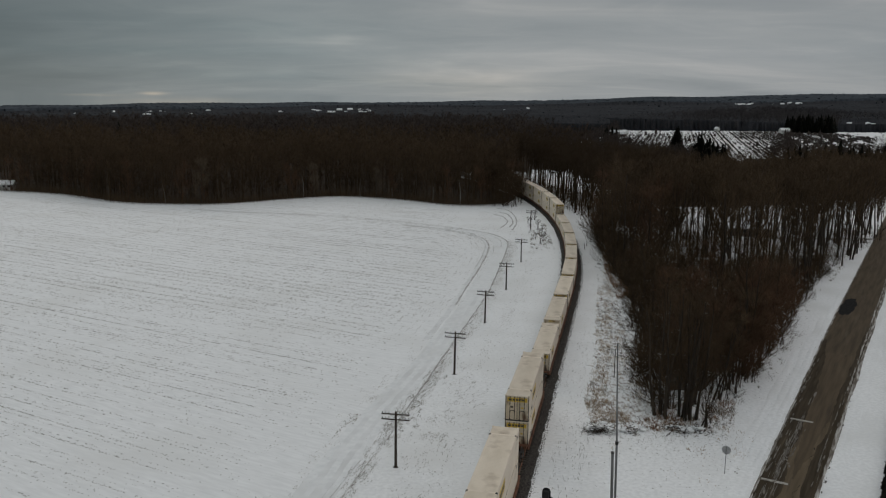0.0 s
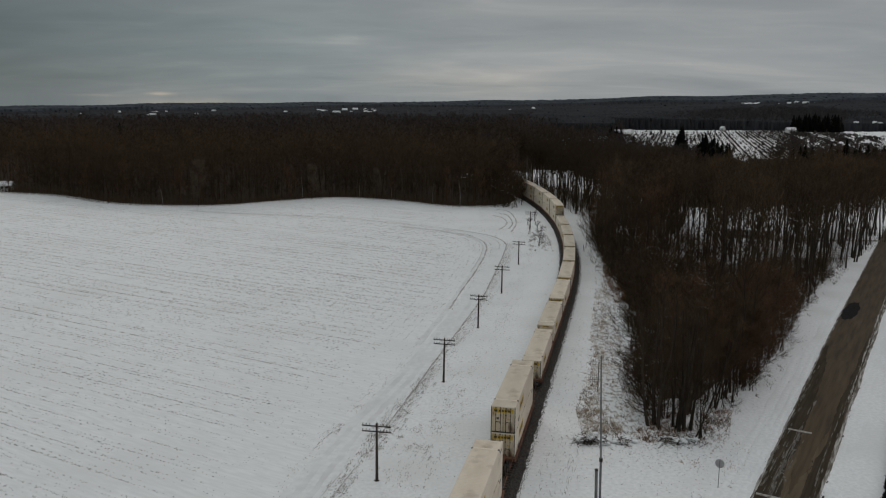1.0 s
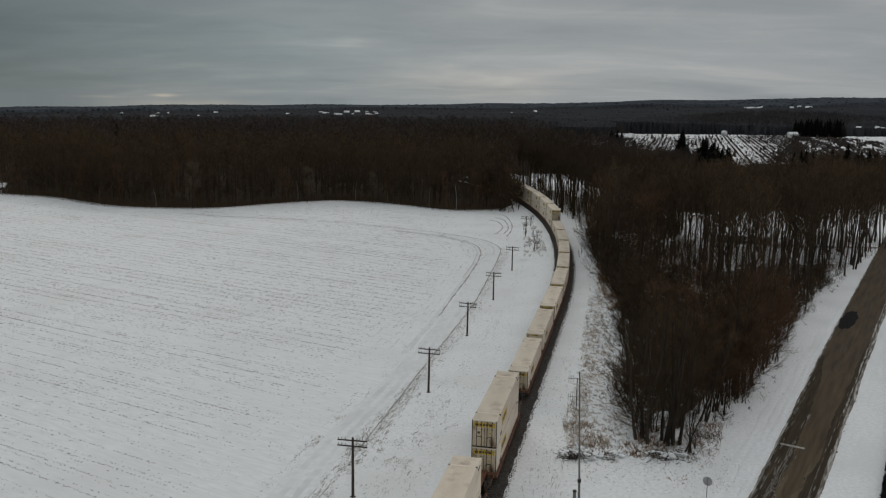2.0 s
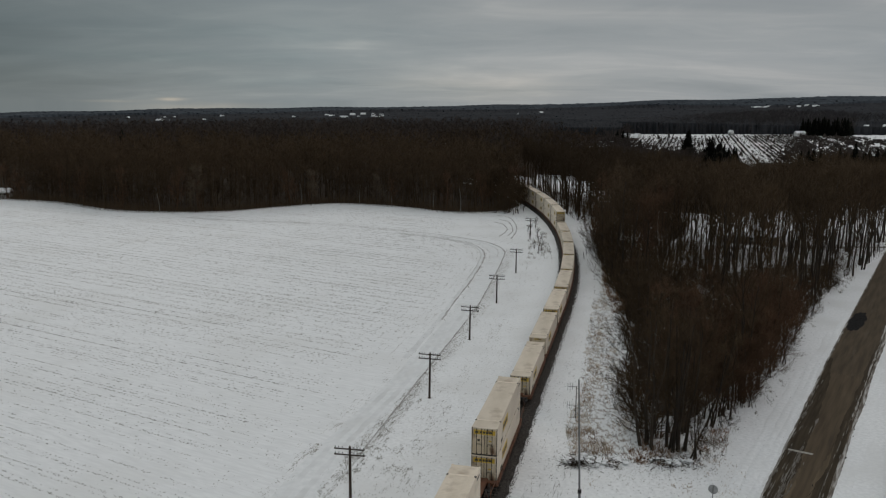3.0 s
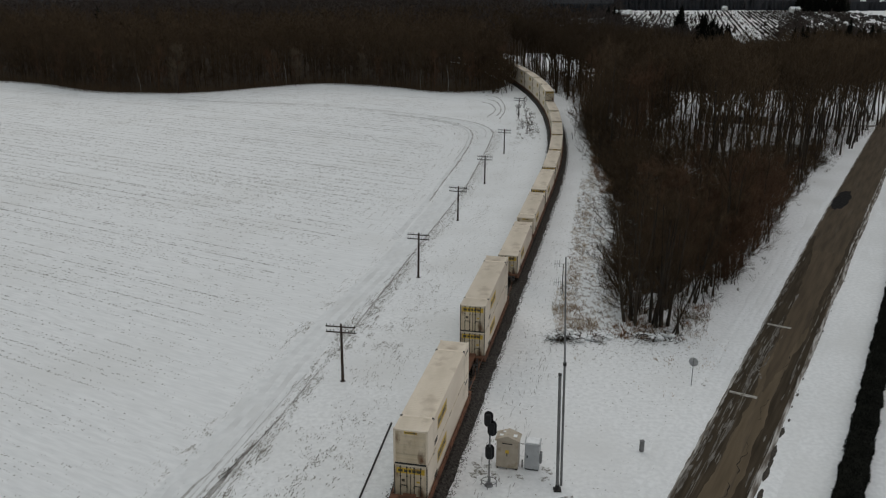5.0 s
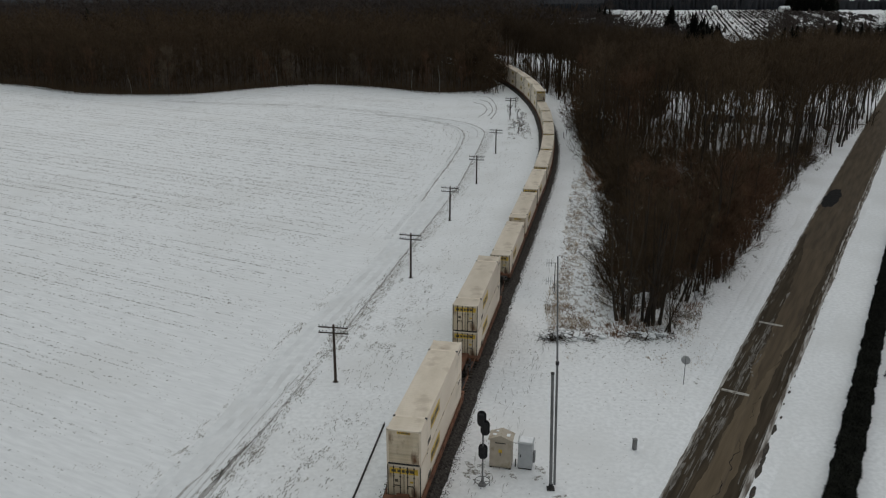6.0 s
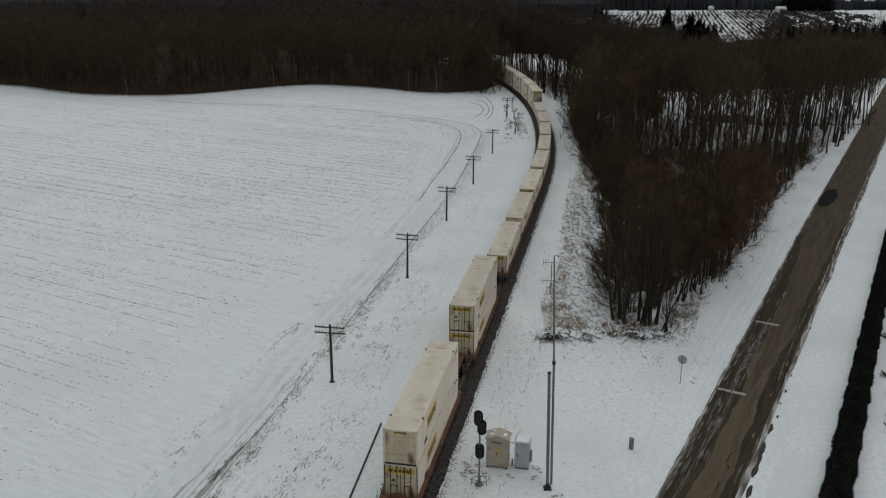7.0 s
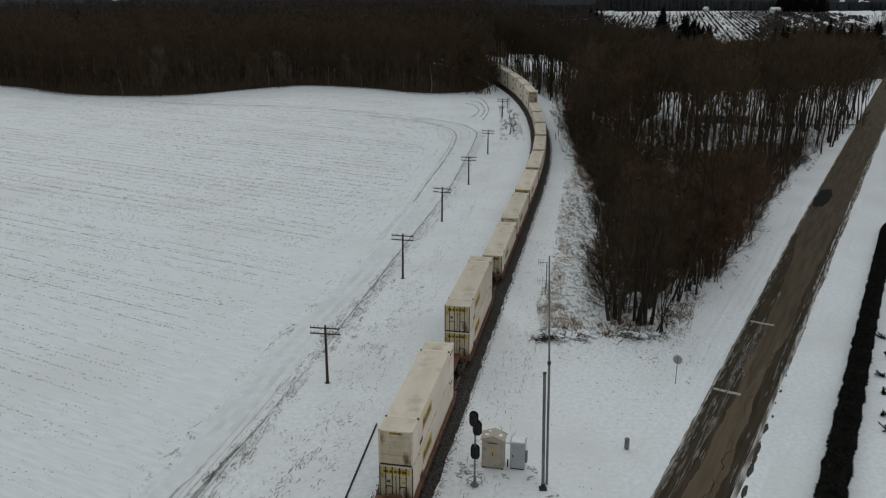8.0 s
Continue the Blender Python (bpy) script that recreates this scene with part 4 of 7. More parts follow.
# ---------------------------------------------------------------- road
ROAD_AT = pose(21.7, 63.2, 0, 0, 0, -28.65)


def road_sheet(x0, x1, y0, y1, z, mat, name, parent=None, seed=0, wob=0.12, step=1.2, label="", skirt=0.03):
    """A sheet in the road's own axes with ragged edges; x0 and x1 may be functions of y."""
    rng = random.Random(seed)
    bm = B()
    rows = []
    y = y0
    wl = wr = 0.0
    while y <= y1 + 1e-6:
        wl = wl * 0.6 + rng.uniform(-wob, wob)
        wr = wr * 0.6 + rng.uniform(-wob, wob)
        a = (x0(y) if callable(x0) else x0) + wl
        b = (x1(y) if callable(x1) else x1) + wr
        rows.append([bm.verts.new(v) for v in ((a - skirt, y, -0.02), (a, y, z), ((a + b) / 2, y, z + 0.01), (b, y, z), (b + skirt, y, -0.02))])
        y += step
    for p, q in zip(rows, rows[1:]):
        for k in range(4):
            bm.faces.new((p[k], p[k + 1], q[k + 1], q[k]))
    bmesh.ops.recalc_face_normals(bm, faces=bm.faces)
    ob = part(name, bm, mat, parent, label)
    if parent is None:
        ob.matrix_basis = ROAD_AT
    return ob


def road_left(y):
    return -2.7 - 0.75 * min(1, max(0, y / 80))


def road_right(y):
    return 2.66 + 0.004 * max(0, y)


road = road_sheet(road_left, road_right, -75, 420, 0.04, M_ROAD, "road", seed=2, wob=0.045)
tagged(road, "narrow asphalt road wet with brown slush", "road", kind="structure")
drive = part("driveway", ribbon(spline([(119.5, 240.5), (108, 241), (94, 240), (78, 243), (70, 248)], 6), 1.3, 0.05, 5, 0.2), M_ROADEDGE)
tagged(drive, "slushy driveway leading from the road to the house", "driveway", kind="structure")
rng = np.random.default_rng(33)


def fleck(cx, cy, half_w, half_l, z, name, mat, parent, label=""):
    """A thin ragged patch, long along the road."""
    bm = B()
    n = 12
    vs = []
    for k in range(n):
        a = 2 * math.pi * k / n
        q = 1 + rng.uniform(-0.5, 0.35)
        vs.append(bm.verts.new((cx + math.cos(a) * half_w * q, cy + math.sin(a) * half_l * q, z)))
    top = bm.verts.new((cx, cy, z + 0.004))
    for k in range(n):
        bm.faces.new((vs[k], vs[(k + 1) % n], top))
    bmesh.ops.recalc_face_normals(bm, faces=bm.faces)
    return part(name, bm, mat, parent, label)


for k in range(26):
    # broad thin films of dirty ice along the left wheel path
    yy = float(rng.normal(20, 14))
    fleck(-1.5 + float(rng.normal(0, 0.25)), yy, float(rng.uniform(0.18, 0.42)), float(rng.uniform(1.2, 4.0)), 0.0505 + 0.00005 * k, "ice_film", M_ROADFILM, road)
for k in range(120):
    # a broken pale smear, widest near the crossing marks
    yy = float(rng.normal(20, 14))
    fleck(-1.5 + float(rng.normal(0, 0.34)), yy, float(rng.uniform(0.02, 0.085)), float(rng.uniform(0.5, 2.4)), 0.0545 + 0.00005 * k, "snow_crust", M_ROADCRUST, road)
for k in range(70):
    yy = float(rng.uniform(-14, 70))
    fleck(road_left(yy) + 0.15 + abs(float(rng.normal(0, 0.25))), yy, float(rng.uniform(0.03, 0.12)), float(rng.uniform(0.3, 1.6)), 0.062 + 0.00005 * k, "snow_crust", M_ROADCRUST, road)
for k in range(60):
    yy = float(rng.uniform(-14, 120))
    fleck(road_right(yy) - 0.35 + float(rng.normal(0, 0.25)), yy, float(rng.uniform(0.03, 0.10)), float(rng.uniform(0.6, 2.6)), 0.058 + 0.00005 * k, "snow_crust", M_ROADCRUST, road)
road_sheet(lambda y: 1.45 + 0.18 * math.sin(y * 0.21) + 0.1 * math.sin(y * 0.57) + 1.15 * max(0.0, (y - 55) / 40) ** 2, lambda y: road_right(y) + 0.04, -75, 95, 0.049, M_ROADWET, "tyre_track", road, 6, 0.10, 0.8)
road_sheet(lambda y: road_right(y) - 0.06, lambda y: road_right(y) + 0.30 + 0.1 * math.sin(y * 0.23), -75, 260, 0.060, M_ROADEDGE, "slush_edge", road, 16, 0.035, 0.7)
road_sheet(lambda y: road_left(y) - 0.06, lambda y: road_left(y) + 0.14, -75, 260, 0.060, M_ROADEDGE, "slush_edge", road, 17, 0.06, 0.7)
road_sheet(lambda y: road_left(y) + 0.05, lambda y: -0.75 + 0.2 * math.sin(y * 0.13) + 0.12 * math.sin(y * 0.41) - 2.0 * max(0.0, (y - 40) / 40) ** 2, -75, 80, 0.049, M_ROADWET, "tyre_track", road, 8, 0.15, 0.8)
road_sheet(lambda y: road_left(y) + 0.1 + 0.9 * max(0.0, (84 - y) / 13) ** 2, lambda y: road_right(y) - 0.1 - 0.4 * max(0.0, (84 - y) / 13) ** 2, 71.3, 400, 0.0515, M_ROADDAMP, "damp_stretch", road, 26, 0.12, 0.9)
road_sheet(lambda y: road_right(y) - 0.42 + 0.06 * math.sin(y * 0.3), lambda y: road_right(y) - 0.24 + 0.06 * math.sin(y * 0.27), 52, 150, 0.064, M_ROADEDGE, "slush_line", road, 27, 0.08, 0.8)
road_sheet(lambda y: 0.2 - 2.6 * min(1.0, (y - 20) / 45), lambda y: 0.4 + 2.0 * min(1.0, (y - 20) / 35), 20, 80, 0.0502, M_ROADBROWN, "damp_stretch", road, 28, 0.16, 0.8)
# low ridges of ploughed snow on both verges
for k, (side, off, wide, y1) in enumerate(((-1, 0.9, 0.22, 120), (-1, 1.7, 0.3, 95), (-1, 2.9, 0.25, 70), (1, 0.8, 0.22, 110), (1, 1.5, 0.28, 80))):
    edge = road_left if side < 0 else road_right
    road_sheet(lambda y: edge(y) + side * off - wide + 0.10 * math.sin(y * 0.31 + k), lambda y: edge(y) + side * off + wide + 0.12 * math.sin(y * 0.23 + k), -40, y1, 0.035, M_SNOW, "snow_ridge", road, 40 + k, 0.09, 0.9, skirt=0.32)
# level-crossing warning marks: two bars with a cross between
for ya in (18.45, 38.2):
    bm = B()
    box(bm, -2.65, -0.02, ya - 0.26, ya + 0.26, 0.066, 0.070)
    part("stop_bar", bm, M_ROADPAINT, road, "worn white bar painted across the lane")
for turn, long, cx, cy in ((14, 5.2, -1.2, 25.4), (-13, 4.4, -1.15, 25.2), (3, 1.5, -1.2, 32.3), (-24, 0.9, -0.95, 31.8)):
    bm = B()
    for k in range(6):
        y0 = -long / 2 + k * long / 6
        box(bm, -0.10 + float(rng.uniform(-0.05, 0.07)), 0.10 + float(rng.uniform(-0.07, 0.05)), y0, y0 + long / 6 * float(rng.uniform(0.4, 0.95)), 0.0, 0.005)
    part("worn_marking", bm, M_ROADFILM, road, "worn strokes of white road paint").matrix_basis = pose(cx, cy, 0.066 + 0.006 * (turn < 0), 0, 0, turn)
bm = B()
bmesh.ops.create_circle(bm, cap_ends=True, segments=28, radius=1.0)
rr = random.Random(3)
for v in bm.verts:
    k = 1 + rr.uniform(-0.13, 0.12)
    v.co = Vector((v.co.x * 1.35 * k - 2.05 + v.co.y * 0.2, v.co.y * 8.0 * k + 106.5, 0.078))
part("tar_patch", bm, M_PATCH, road, "black tar patch with a ragged outline")
# dark cracks wandering along the middle of the lane
for k, (cx, ya, yb) in enumerate(((0.95, -3, 2.5), (1.05, 4, 9.5), (0.85, 14, 19), (1.2, 24, 30))):
    road_sheet(lambda y: cx - 0.016 + 0.16 * math.sin(y * 1.7 + k) + 0.08 * math.sin(y * 4.3 + k), lambda y: cx + 0.016 + 0.16 * math.sin(y * 1.7 + k) + 0.08 * math.sin(y * 4.3 + k), ya, yb, 0.058, M_PATCH, "crack", road, 70 + k, 0.022, 0.3, skirt=0.0)
# ploughed-up clods along the road's far side
rng = np.random.default_rng(31)
clods = []
BIG = ((3.17, 12.9, 0.34), (3.1, 9.0, 0.42), (3.25, 7.0, 0.36), (3.22, 5.2, 0.40), (3.38, 1.7, 0.36), (3.34, 15.5, 0.16), (3.22, 21.2, 0.2), (3.14, 25.1, 0.17), (3.2, 39.2, 0.2))
for k in range(42):
    xx, yy, s = BIG[k] if k < len(BIG) else (road_right(0) + 0.35 + abs(float(rng.normal(0, 0.25))), float(rng.uniform(-6, 70)), float(rng.uniform(0.05, 0.12)))
    bm = B()
    bmesh.ops.create_icosphere(bm, subdivisions=2, radius=s)
    for v in bm.verts:
        v.co = Vector((v.co.x * rng.uniform(0.3, 0.8), v.co.y * rng.uniform(1.2, 2.6) * (1.5 if s > 0.3 else 1), max(-0.02, v.co.z * rng.uniform(0.08, 0.2))))
    c = part("earth_clod", bm, M_EARTH)
    c.matrix_basis = ROAD_AT @ pose(xx, yy, 0.03)
    tagged(c, "dark clod of earth pushed up beside the road", "clod", "clods along the road")


# ---------------------------------------------------------------- hedge
def leaf_cloud(n, sampler, size, seed):
    """n small pointed leaf sprays as three-sided spikes."""
    rng = np.random.default_rng(seed)
    P, D = sampler(rng, n)
    L = rng.uniform(size * 0.6, size * 1.5, n)[:, None]
    return tubes(P, P + D * L, rng.uniform(size * 0.22, size * 0.42, n), np.zeros(n), 3)


def hedge_part(length, seed):
    rng0 = np.random.default_rng(seed)
    ph = rng0.uniform(0, 6.28, 4)

    def sampler(rng, n):
        y = rng.uniform(0, length, n)
        a = rng.uniform(-0.15, np.pi + 0.15, n)
        slim = 0.14 * np.clip((y - 18) / 45, 0, 1)
        w = 1.04 - slim + 0.10 * np.sin(y * 1.3 + ph[0]) + 0.08 * np.sin(y * 3.1 + ph[1])
        h = 1.26 + 0.10 * np.sin(y * 0.9 + ph[2]) + 0.08 * np.sin(y * 2.3 + ph[3])
        k = rng.uniform(0.82, 1.0, n)
        sq = (np.abs(np.cos(a)) ** 4 + np.abs(np.sin(a)) ** 4) ** -0.25
        P = np.stack([np.cos(a) * sq * w * k - slim, y, np.maximum(0.02, np.sin(a) * sq * h * k)], -1)
        D = np.stack([np.cos(a) + rng.normal(0, 0.5, n), rng.normal(0, 0.6, n), np.sin(a) * 0.8 + 0.4 + rng.normal(0, 0.4, n)], -1)
        return P, D / np.linalg.norm(D, axis=1, keepdims=True)

    core = B()
    rows = []
    for y in np.arange(0, length + 0.1, 0.8):
        slim = 0.14 * min(1, max(0, (y - 18) / 45))
        w = 0.97 - slim + 0.10 * math.sin(y * 1.3 + ph[0]) + 0.08 * math.sin(y * 3.1 + ph[1])
        h = 1.18 + 0.10 * math.sin(y * 0.9 + ph[2]) + 0.08 * math.sin(y * 2.3 + ph[3])
        rows.append([core.verts.new((x * w - slim, y, z * h)) for x, z in ((-1, 0), (-1, 0.7), (-0.75, 0.95), (0, 1.0), (0.75, 0.95), (1, 0.7), (1, 0))])
    for a, b in zip(rows, rows[1:]):
        for k in range(6):
            core.faces.new((a[k], a[k + 1], b[k + 1], b[k]))
    core.faces.new(rows[0])
    core.faces.new(rows[-1])
    bmesh.ops.recalc_face_normals(core, faces=core.faces)
    return core, leaf_cloud(int(length * 300), sampler, 0.16, seed + 1)


HEDGE_AT = pose(29.95, 61.2, 0, 0, 0, -28.8)
hedge = new("hedge")
hedge.matrix_basis = HEDGE_AT
core, (V, T) = hedge_part(100, 3)
part("core", core, M_NEEDLE, hedge).matrix_basis = pose(1.16, -14, 0)
part("foliage", tri_mesh("foliage", V, T), M_NEEDLE, hedge).matrix_basis = pose(1.16, -14, 0)
tagged(hedge, "long dark clipped evergreen hedge standing in snow", "hedge")


def low_shrub(seed):
    """A low dark shrub that spreads sideways out of the snow."""
    root = new("garden_shrub")
    rng = np.random.default_rng(seed)
    n = 9
    P = np.stack([rng.normal(0, 0.12, n), rng.normal(0, 0.12, n), np.zeros(n)], -1)
    Q = P + np.stack([rng.normal(-0.1, 0.55, n), rng.normal(0, 0.3, n), rng.uniform(0.2, 0.65, n)], -1)
    V, T = tubes(P, Q, np.full(n, 0.035), np.full(n, 0.012), 5)
    part("stems", tri_mesh("stems", V, T), M_BARK, root)
    k = rng.integers(0, n, 170)
    f = rng.uniform(0.25, 1.0, 170)[:, None]
    A = P[k] + (Q[k] - P[k]) * f
    D = rng.normal(0, 1, (170, 3)) + [0, 0, 0.3]
    D /= np.linalg.norm(D, axis=1, keepdims=True)
    V, T = tubes(A, A + D * rng.uniform(0.1, 0.26, 170)[:, None], rng.uniform(0.03, 0.06, 170), np.zeros(170), 3)
    part("foliage", tri_mesh("foliage", V, T), M_NEEDLE, root)
    return tagged(root, "low dark shrub poking out of the snow behind the hedge", "shrub", "shrubs behind the hedge")


for k, (x, y) in enumerate(((11.2, 40.3), (11.7, 29.6), (12.0, 25.5), (12.1, 20.9), (12.7, 17.7), (11.9, 35.2))):
    low_shrub(800 + k).matrix_basis = ROAD_AT @ pose(x, y, 0, 0, 0, 40 * k)


# ---------------------------------------------------------------- line-side things
def telegraph_pole(h, lean=0.0):
    root = new("telegraph_pole")
    bm = B()
    rod(bm, (0, 0, -0.2), (lean, 0, h), 0.155, 0.115, 12)
    rod(bm, (lean, 0, h), (lean * 1.01, 0, h + 0.09), 0.115, 0.03, 12)
    part("pole", bm, M_POLEWOOD, root)
    for z in (h - 0.2, h - 0.78):
        bm = B()
        x0 = lean * z / h
        box(bm, x0 - 1.5, x0 + 1.5, -0.2, -0.1, z - 0.06, z + 0.06, 0.012)
        arm = part("crossarm", bm, M_POLEWOOD, root)
        for k in (-1.4, -1.05, -0.7, 0.45, 0.75, 1.05, 1.4):
            bm = B()
            rod(bm, (x0 + k, -0.15, z + 0.06), (x0 + k, -0.15, z + 0.14), 0.018, n=6)
            rod(bm, (x0 + k, -0.15, z + 0.13), (x0 + k, -0.15, z + 0.25), 0.05, 0.035, 8)
            part("insulator", bm, M_GLASS, arm, "small dark glass insulator")
        bm = B()
        for s in (-1, 1):
            rod(bm, (x0 + s * 0.55, -0.15, z - 0.05), (x0 + s * 0.03, -0.14, z - 0.45), 0.015, n=6)
        part("brace", bm, M_GALV, root)
    bm = B()
    bmesh.ops.create_icosphere(bm, subdivisions=2, radius=0.28)
    rr = random.Random(1)
    for v in bm.verts:
        v.co = Vector((v.co.x * rr.uniform(0.7, 1.2), v.co.y * rr.uniform(0.7, 1.2), max(-0.02, v.co.z * 0.14)))
    part("earth_mound", bm, M_EARTH, root)
    return tagged(root, "dark wooden telegraph pole with two crossarms standing in snow", "pole", "telegraph poles along the railway")


for k, (x, y, h, lean) in enumerate(((-9.67, 81.63, 6.1, 0.0), (-3.84, 112.6, 6.2, 0.08), (1.14, 140.95, 5.75, 0.05), (6.1, 167.4, 5.6, 0.0), (11.13, 197.7, 5.6, 0.0), (17.5, 251.2, 5.6, 0.05))):
    telegraph_pole(h, lean).matrix_basis = pose(x, y, 0, 0, 0, (-8, -12, -14, -10, -16, -10)[k])


def signal():
    root = new("railway_signal")
    bm = B()
    rod(bm, (0, 0, 0), (0, 0, 0.16), 0.34, 0.28, 14)
    rod(bm, (0, 0, 0.16), (0, 0, 0.6), 0.14, 0.09, 12)
    part("base", bm, M_GALV, root)
    bm = B()
    rod(bm, (0, 0, 0.5), (0, 0, 6.0), 0.07, n=12)
    part("mast", bm, M_GALV, root)
    bm = B()
    bmesh.ops.create_circle(bm, segments=28, radius=0.6)
    ring = [v.co.copy() for v in bm.verts]
    bm.clear()
    for a, b in zip(ring, ring[1:] + ring[:1]):
        rod(bm, (a.x, a.y, 0.42), (b.x, b.y, 0.42), 0.035, n=6)
    for k in range(0, 28, 7):
        rod(bm, (ring[k].x, ring[k].y, 0.0), (ring[k].x, ring[k].y, 0.42), 0.03, n=6)
        rod(bm, (ring[k].x, ring[k].y, 0.42), (0, 0, 0.3), 0.025, n=6)
    part("guard_ring", bm, M_GALV, root, "round steel guard ring at the foot")
    for z, face, off in ((5.85, 1, 0.14), (5.1, -1, -0.14), (3.0, -1, 0.0)):
        bm = B()
        # an elongated back plate with rounded ends
        h, r = 0.32, 0.36
        pts = [(r * math.cos(a), h + r * math.sin(a)) for a in [math.pi * k / 10 for k in range(11)]] + [(r * math.cos(a), -h + r * math.sin(a)) for a in [math.pi + math.pi * k / 10 for k in range(11)]]
        y0 = -0.12 * face if face < 0 else -0.04
        front = [bm.verts.new((off + x, -0.10, z + zz)) for x, zz in pts]
        back = [bm.verts.new((off + x, -0.05, z + zz)) for x, zz in pts]
        bm.faces.new(front)
        bm.faces.new(back)
        for i in range(len(pts)):
            j = (i + 1) % len(pts)
            bm.faces.new((front[i], front[j], back[j], back[i]))
        bmesh.ops.recalc_face_normals(bm, faces=bm.faces)
        head = part("signal_head", bm, M_BLACK, root, "black oval signal head")
        bm = B()
        box(bm, off - 0.2, off + 0.2, -0.05, 0.28, z - 0.5, z + 0.5, 0.05)
        part("housing", bm, M_BLACK, head)
        for dz in (-0.36, 0.0, 0.36):
            bm = B()
            rod(bm, (off, -0.11, z + dz), (off, -0.14, z + dz), 0.1, n=14)
            part("lens", bm, M_LENS, head, "unlit dark lens")
            bm = B()
            n = 12
            arc = [math.pi * k / n for k in range(n + 1)]
            a = [bm.verts.new((off + 0.13 * math.cos(t), -0.1, z + dz + 0.13 * math.sin(t))) for t in arc]
            b = [bm.verts.new((off + 0.13 * math.cos(t), -0.36, z + dz + 0.12 * math.sin(t))) for t in arc]
            for i in range(n):
                bm.faces.new((a[i], a[i + 1], b[i + 1], b[i]))
            part("hood", bm, M_BLACK, head)
    bm = B()
    for z in (5.1, 5.85, 3.0):
        rod(bm, (0, 0.1, z), (0, 0.0, z), 0.06, n=8)
    part("brackets", bm, M_BLACK, root)
    return tagged(root, "railway signal with black oval heads on a grey mast", "signal")


signal().matrix_basis = pose(4.42, 63.8, 0, 0, 0, 168)


def cabinet_tan():
    root = new("signal_cabinet")
    bm = B()
    box(bm, -0.85, 0.85, -0.55, 0.55, 0.12, 2.35, 0.03)
    part("body", bm, M_TANBOX, root)
    bm = B()
    rows = []
    for y in (-0.66, 0.66):
        rows.append([bm.verts.new((x, y, z)) for x, z in ((-0.95, 2.3), (-0.95, 2.38), (0, 2.72), (0.95, 2.38), (0.95, 2.3))])
    for k in range(5):
        bm.faces.new((rows[0][k], rows[0][(k + 1) % 5], rows[1][(k + 1) % 5], rows[1][k]))
    bm.faces.new(rows[0])
    bm.faces.new(rows[1])
    bmesh.ops.recalc_face_normals(bm, faces=bm.faces)
    roof = part("roof", bm, M_TANBOX, root, "low pitched tan metal roof")
    bm = B()
    for x, y, a, b in ((-0.5, -0.2, 0.3, 0.25), (-0.35, 0.25, 0.22, 0.18), (0.55, -0.1, 0.28, 0.4)):
        zz = 2.74 - abs(x) * 0.36
        box(bm, x - a / 2, x + a / 2, y - b / 2, y + b / 2, zz - 0.02, zz + 0.03, 0.01)
    part("snow_patch", bm, M_SNOW, roof)
    bm = B()
    box(bm, -0.72, 0.72, -0.575, -0.55, 0.25, 2.2, 0.01)
    door = part("door", bm, M_TANBOX, root)
    bm = B()
    box(bm, -0.03, 0.03, -0.62, -0.575, 1.1, 1.35)
    part("handle", bm, M_DARK, door)
    bm = B()
    box(bm, -0.4, 0.4, -0.59, -0.575, 2.05, 2.12)
    part("vent", bm, M_DARK, door)
    bm = B()
    box(bm, -0.14, 0.14, -0.582, -0.575, 1.3, 1.58)
    part("warning_label", bm, M_LOGO, door, "small faded yellow label")
    for x in (-0.75, 0.75):
        bm = B()
        box(bm, x - 0.08, x + 0.08, -0.5, 0.5, 0.0, 0.14)
        part("foot", bm, M_DARK, root)
    return tagged(root, "tan metal signal equipment cabinet with a pitched roof on snow", "cabinet")


def cabinet_grey():
    root = new("meter_cabinet")
    bm = B()
    box(bm, -0.55, 0.55, -0.5, 0.5, 0.1, 2.05, 0.025)
    part("body", bm, M_GREYBOX, root)
    bm = B()
    box(bm, -0.6, 0.6, -0.56, 0.55, 2.05, 2.13, 0.02)
    top = part("roof", bm, M_GREYBOX, root)
    bm = B()
    box(bm, -0.5, 0.5, -0.45, 0.48, 2.12, 2.19, 0.03)
    part("snow_cap", bm, M_SNOW, top, "thin cap of white snow")
    bm = B()
    box(bm, -0.48, 0.48, -0.525, -0.5, 0.2, 1.95, 0.01)
    door = part("door", bm, M_GREYBOX, root)
    bm = B()
    box(bm, -0.38, -0.3, -0.56, -0.52, 1.0, 1.2)
    part("handle", bm, M_DARK, door)
    bm = B()
    box(bm, 0.55, 0.72, -0.25, 0.2, 0.5, 1.3, 0.02)
    part("meter_box", bm, M_GALV, root)
    bm = B()
    rod(bm, (-0.5, 0.1, 1.75), (-0.95, 0.1, 1.75), 0.025, n=6)
    rod(bm, (-0.75, -0.2, 0.0), (-0.75, -0.2, 0.6), 0.05, n=8)
    part("conduit", bm, M_DARK, root)
    bm = B()
    box(bm, -0.52, 0.52, -0.45, 0.45, 0, 0.1)
    part("plinth", bm, M_DARK, root)
    return tagged(root, "light grey metal cabinet with snow on its lid", "cabinet")


tan_box, grey_box = cabinet_tan(), cabinet_grey()
tan_box.matrix_basis = pose(6.05, 66.75, 0, 0, 0, -12) @ Matrix.Diagonal((1.05, 1.05, 1.14, 1))
grey_box.matrix_basis = pose(8.05, 66.6, 0, 0, 0, -12) @ Matrix.Diagonal((1.08, 1.05, 1.14, 1))


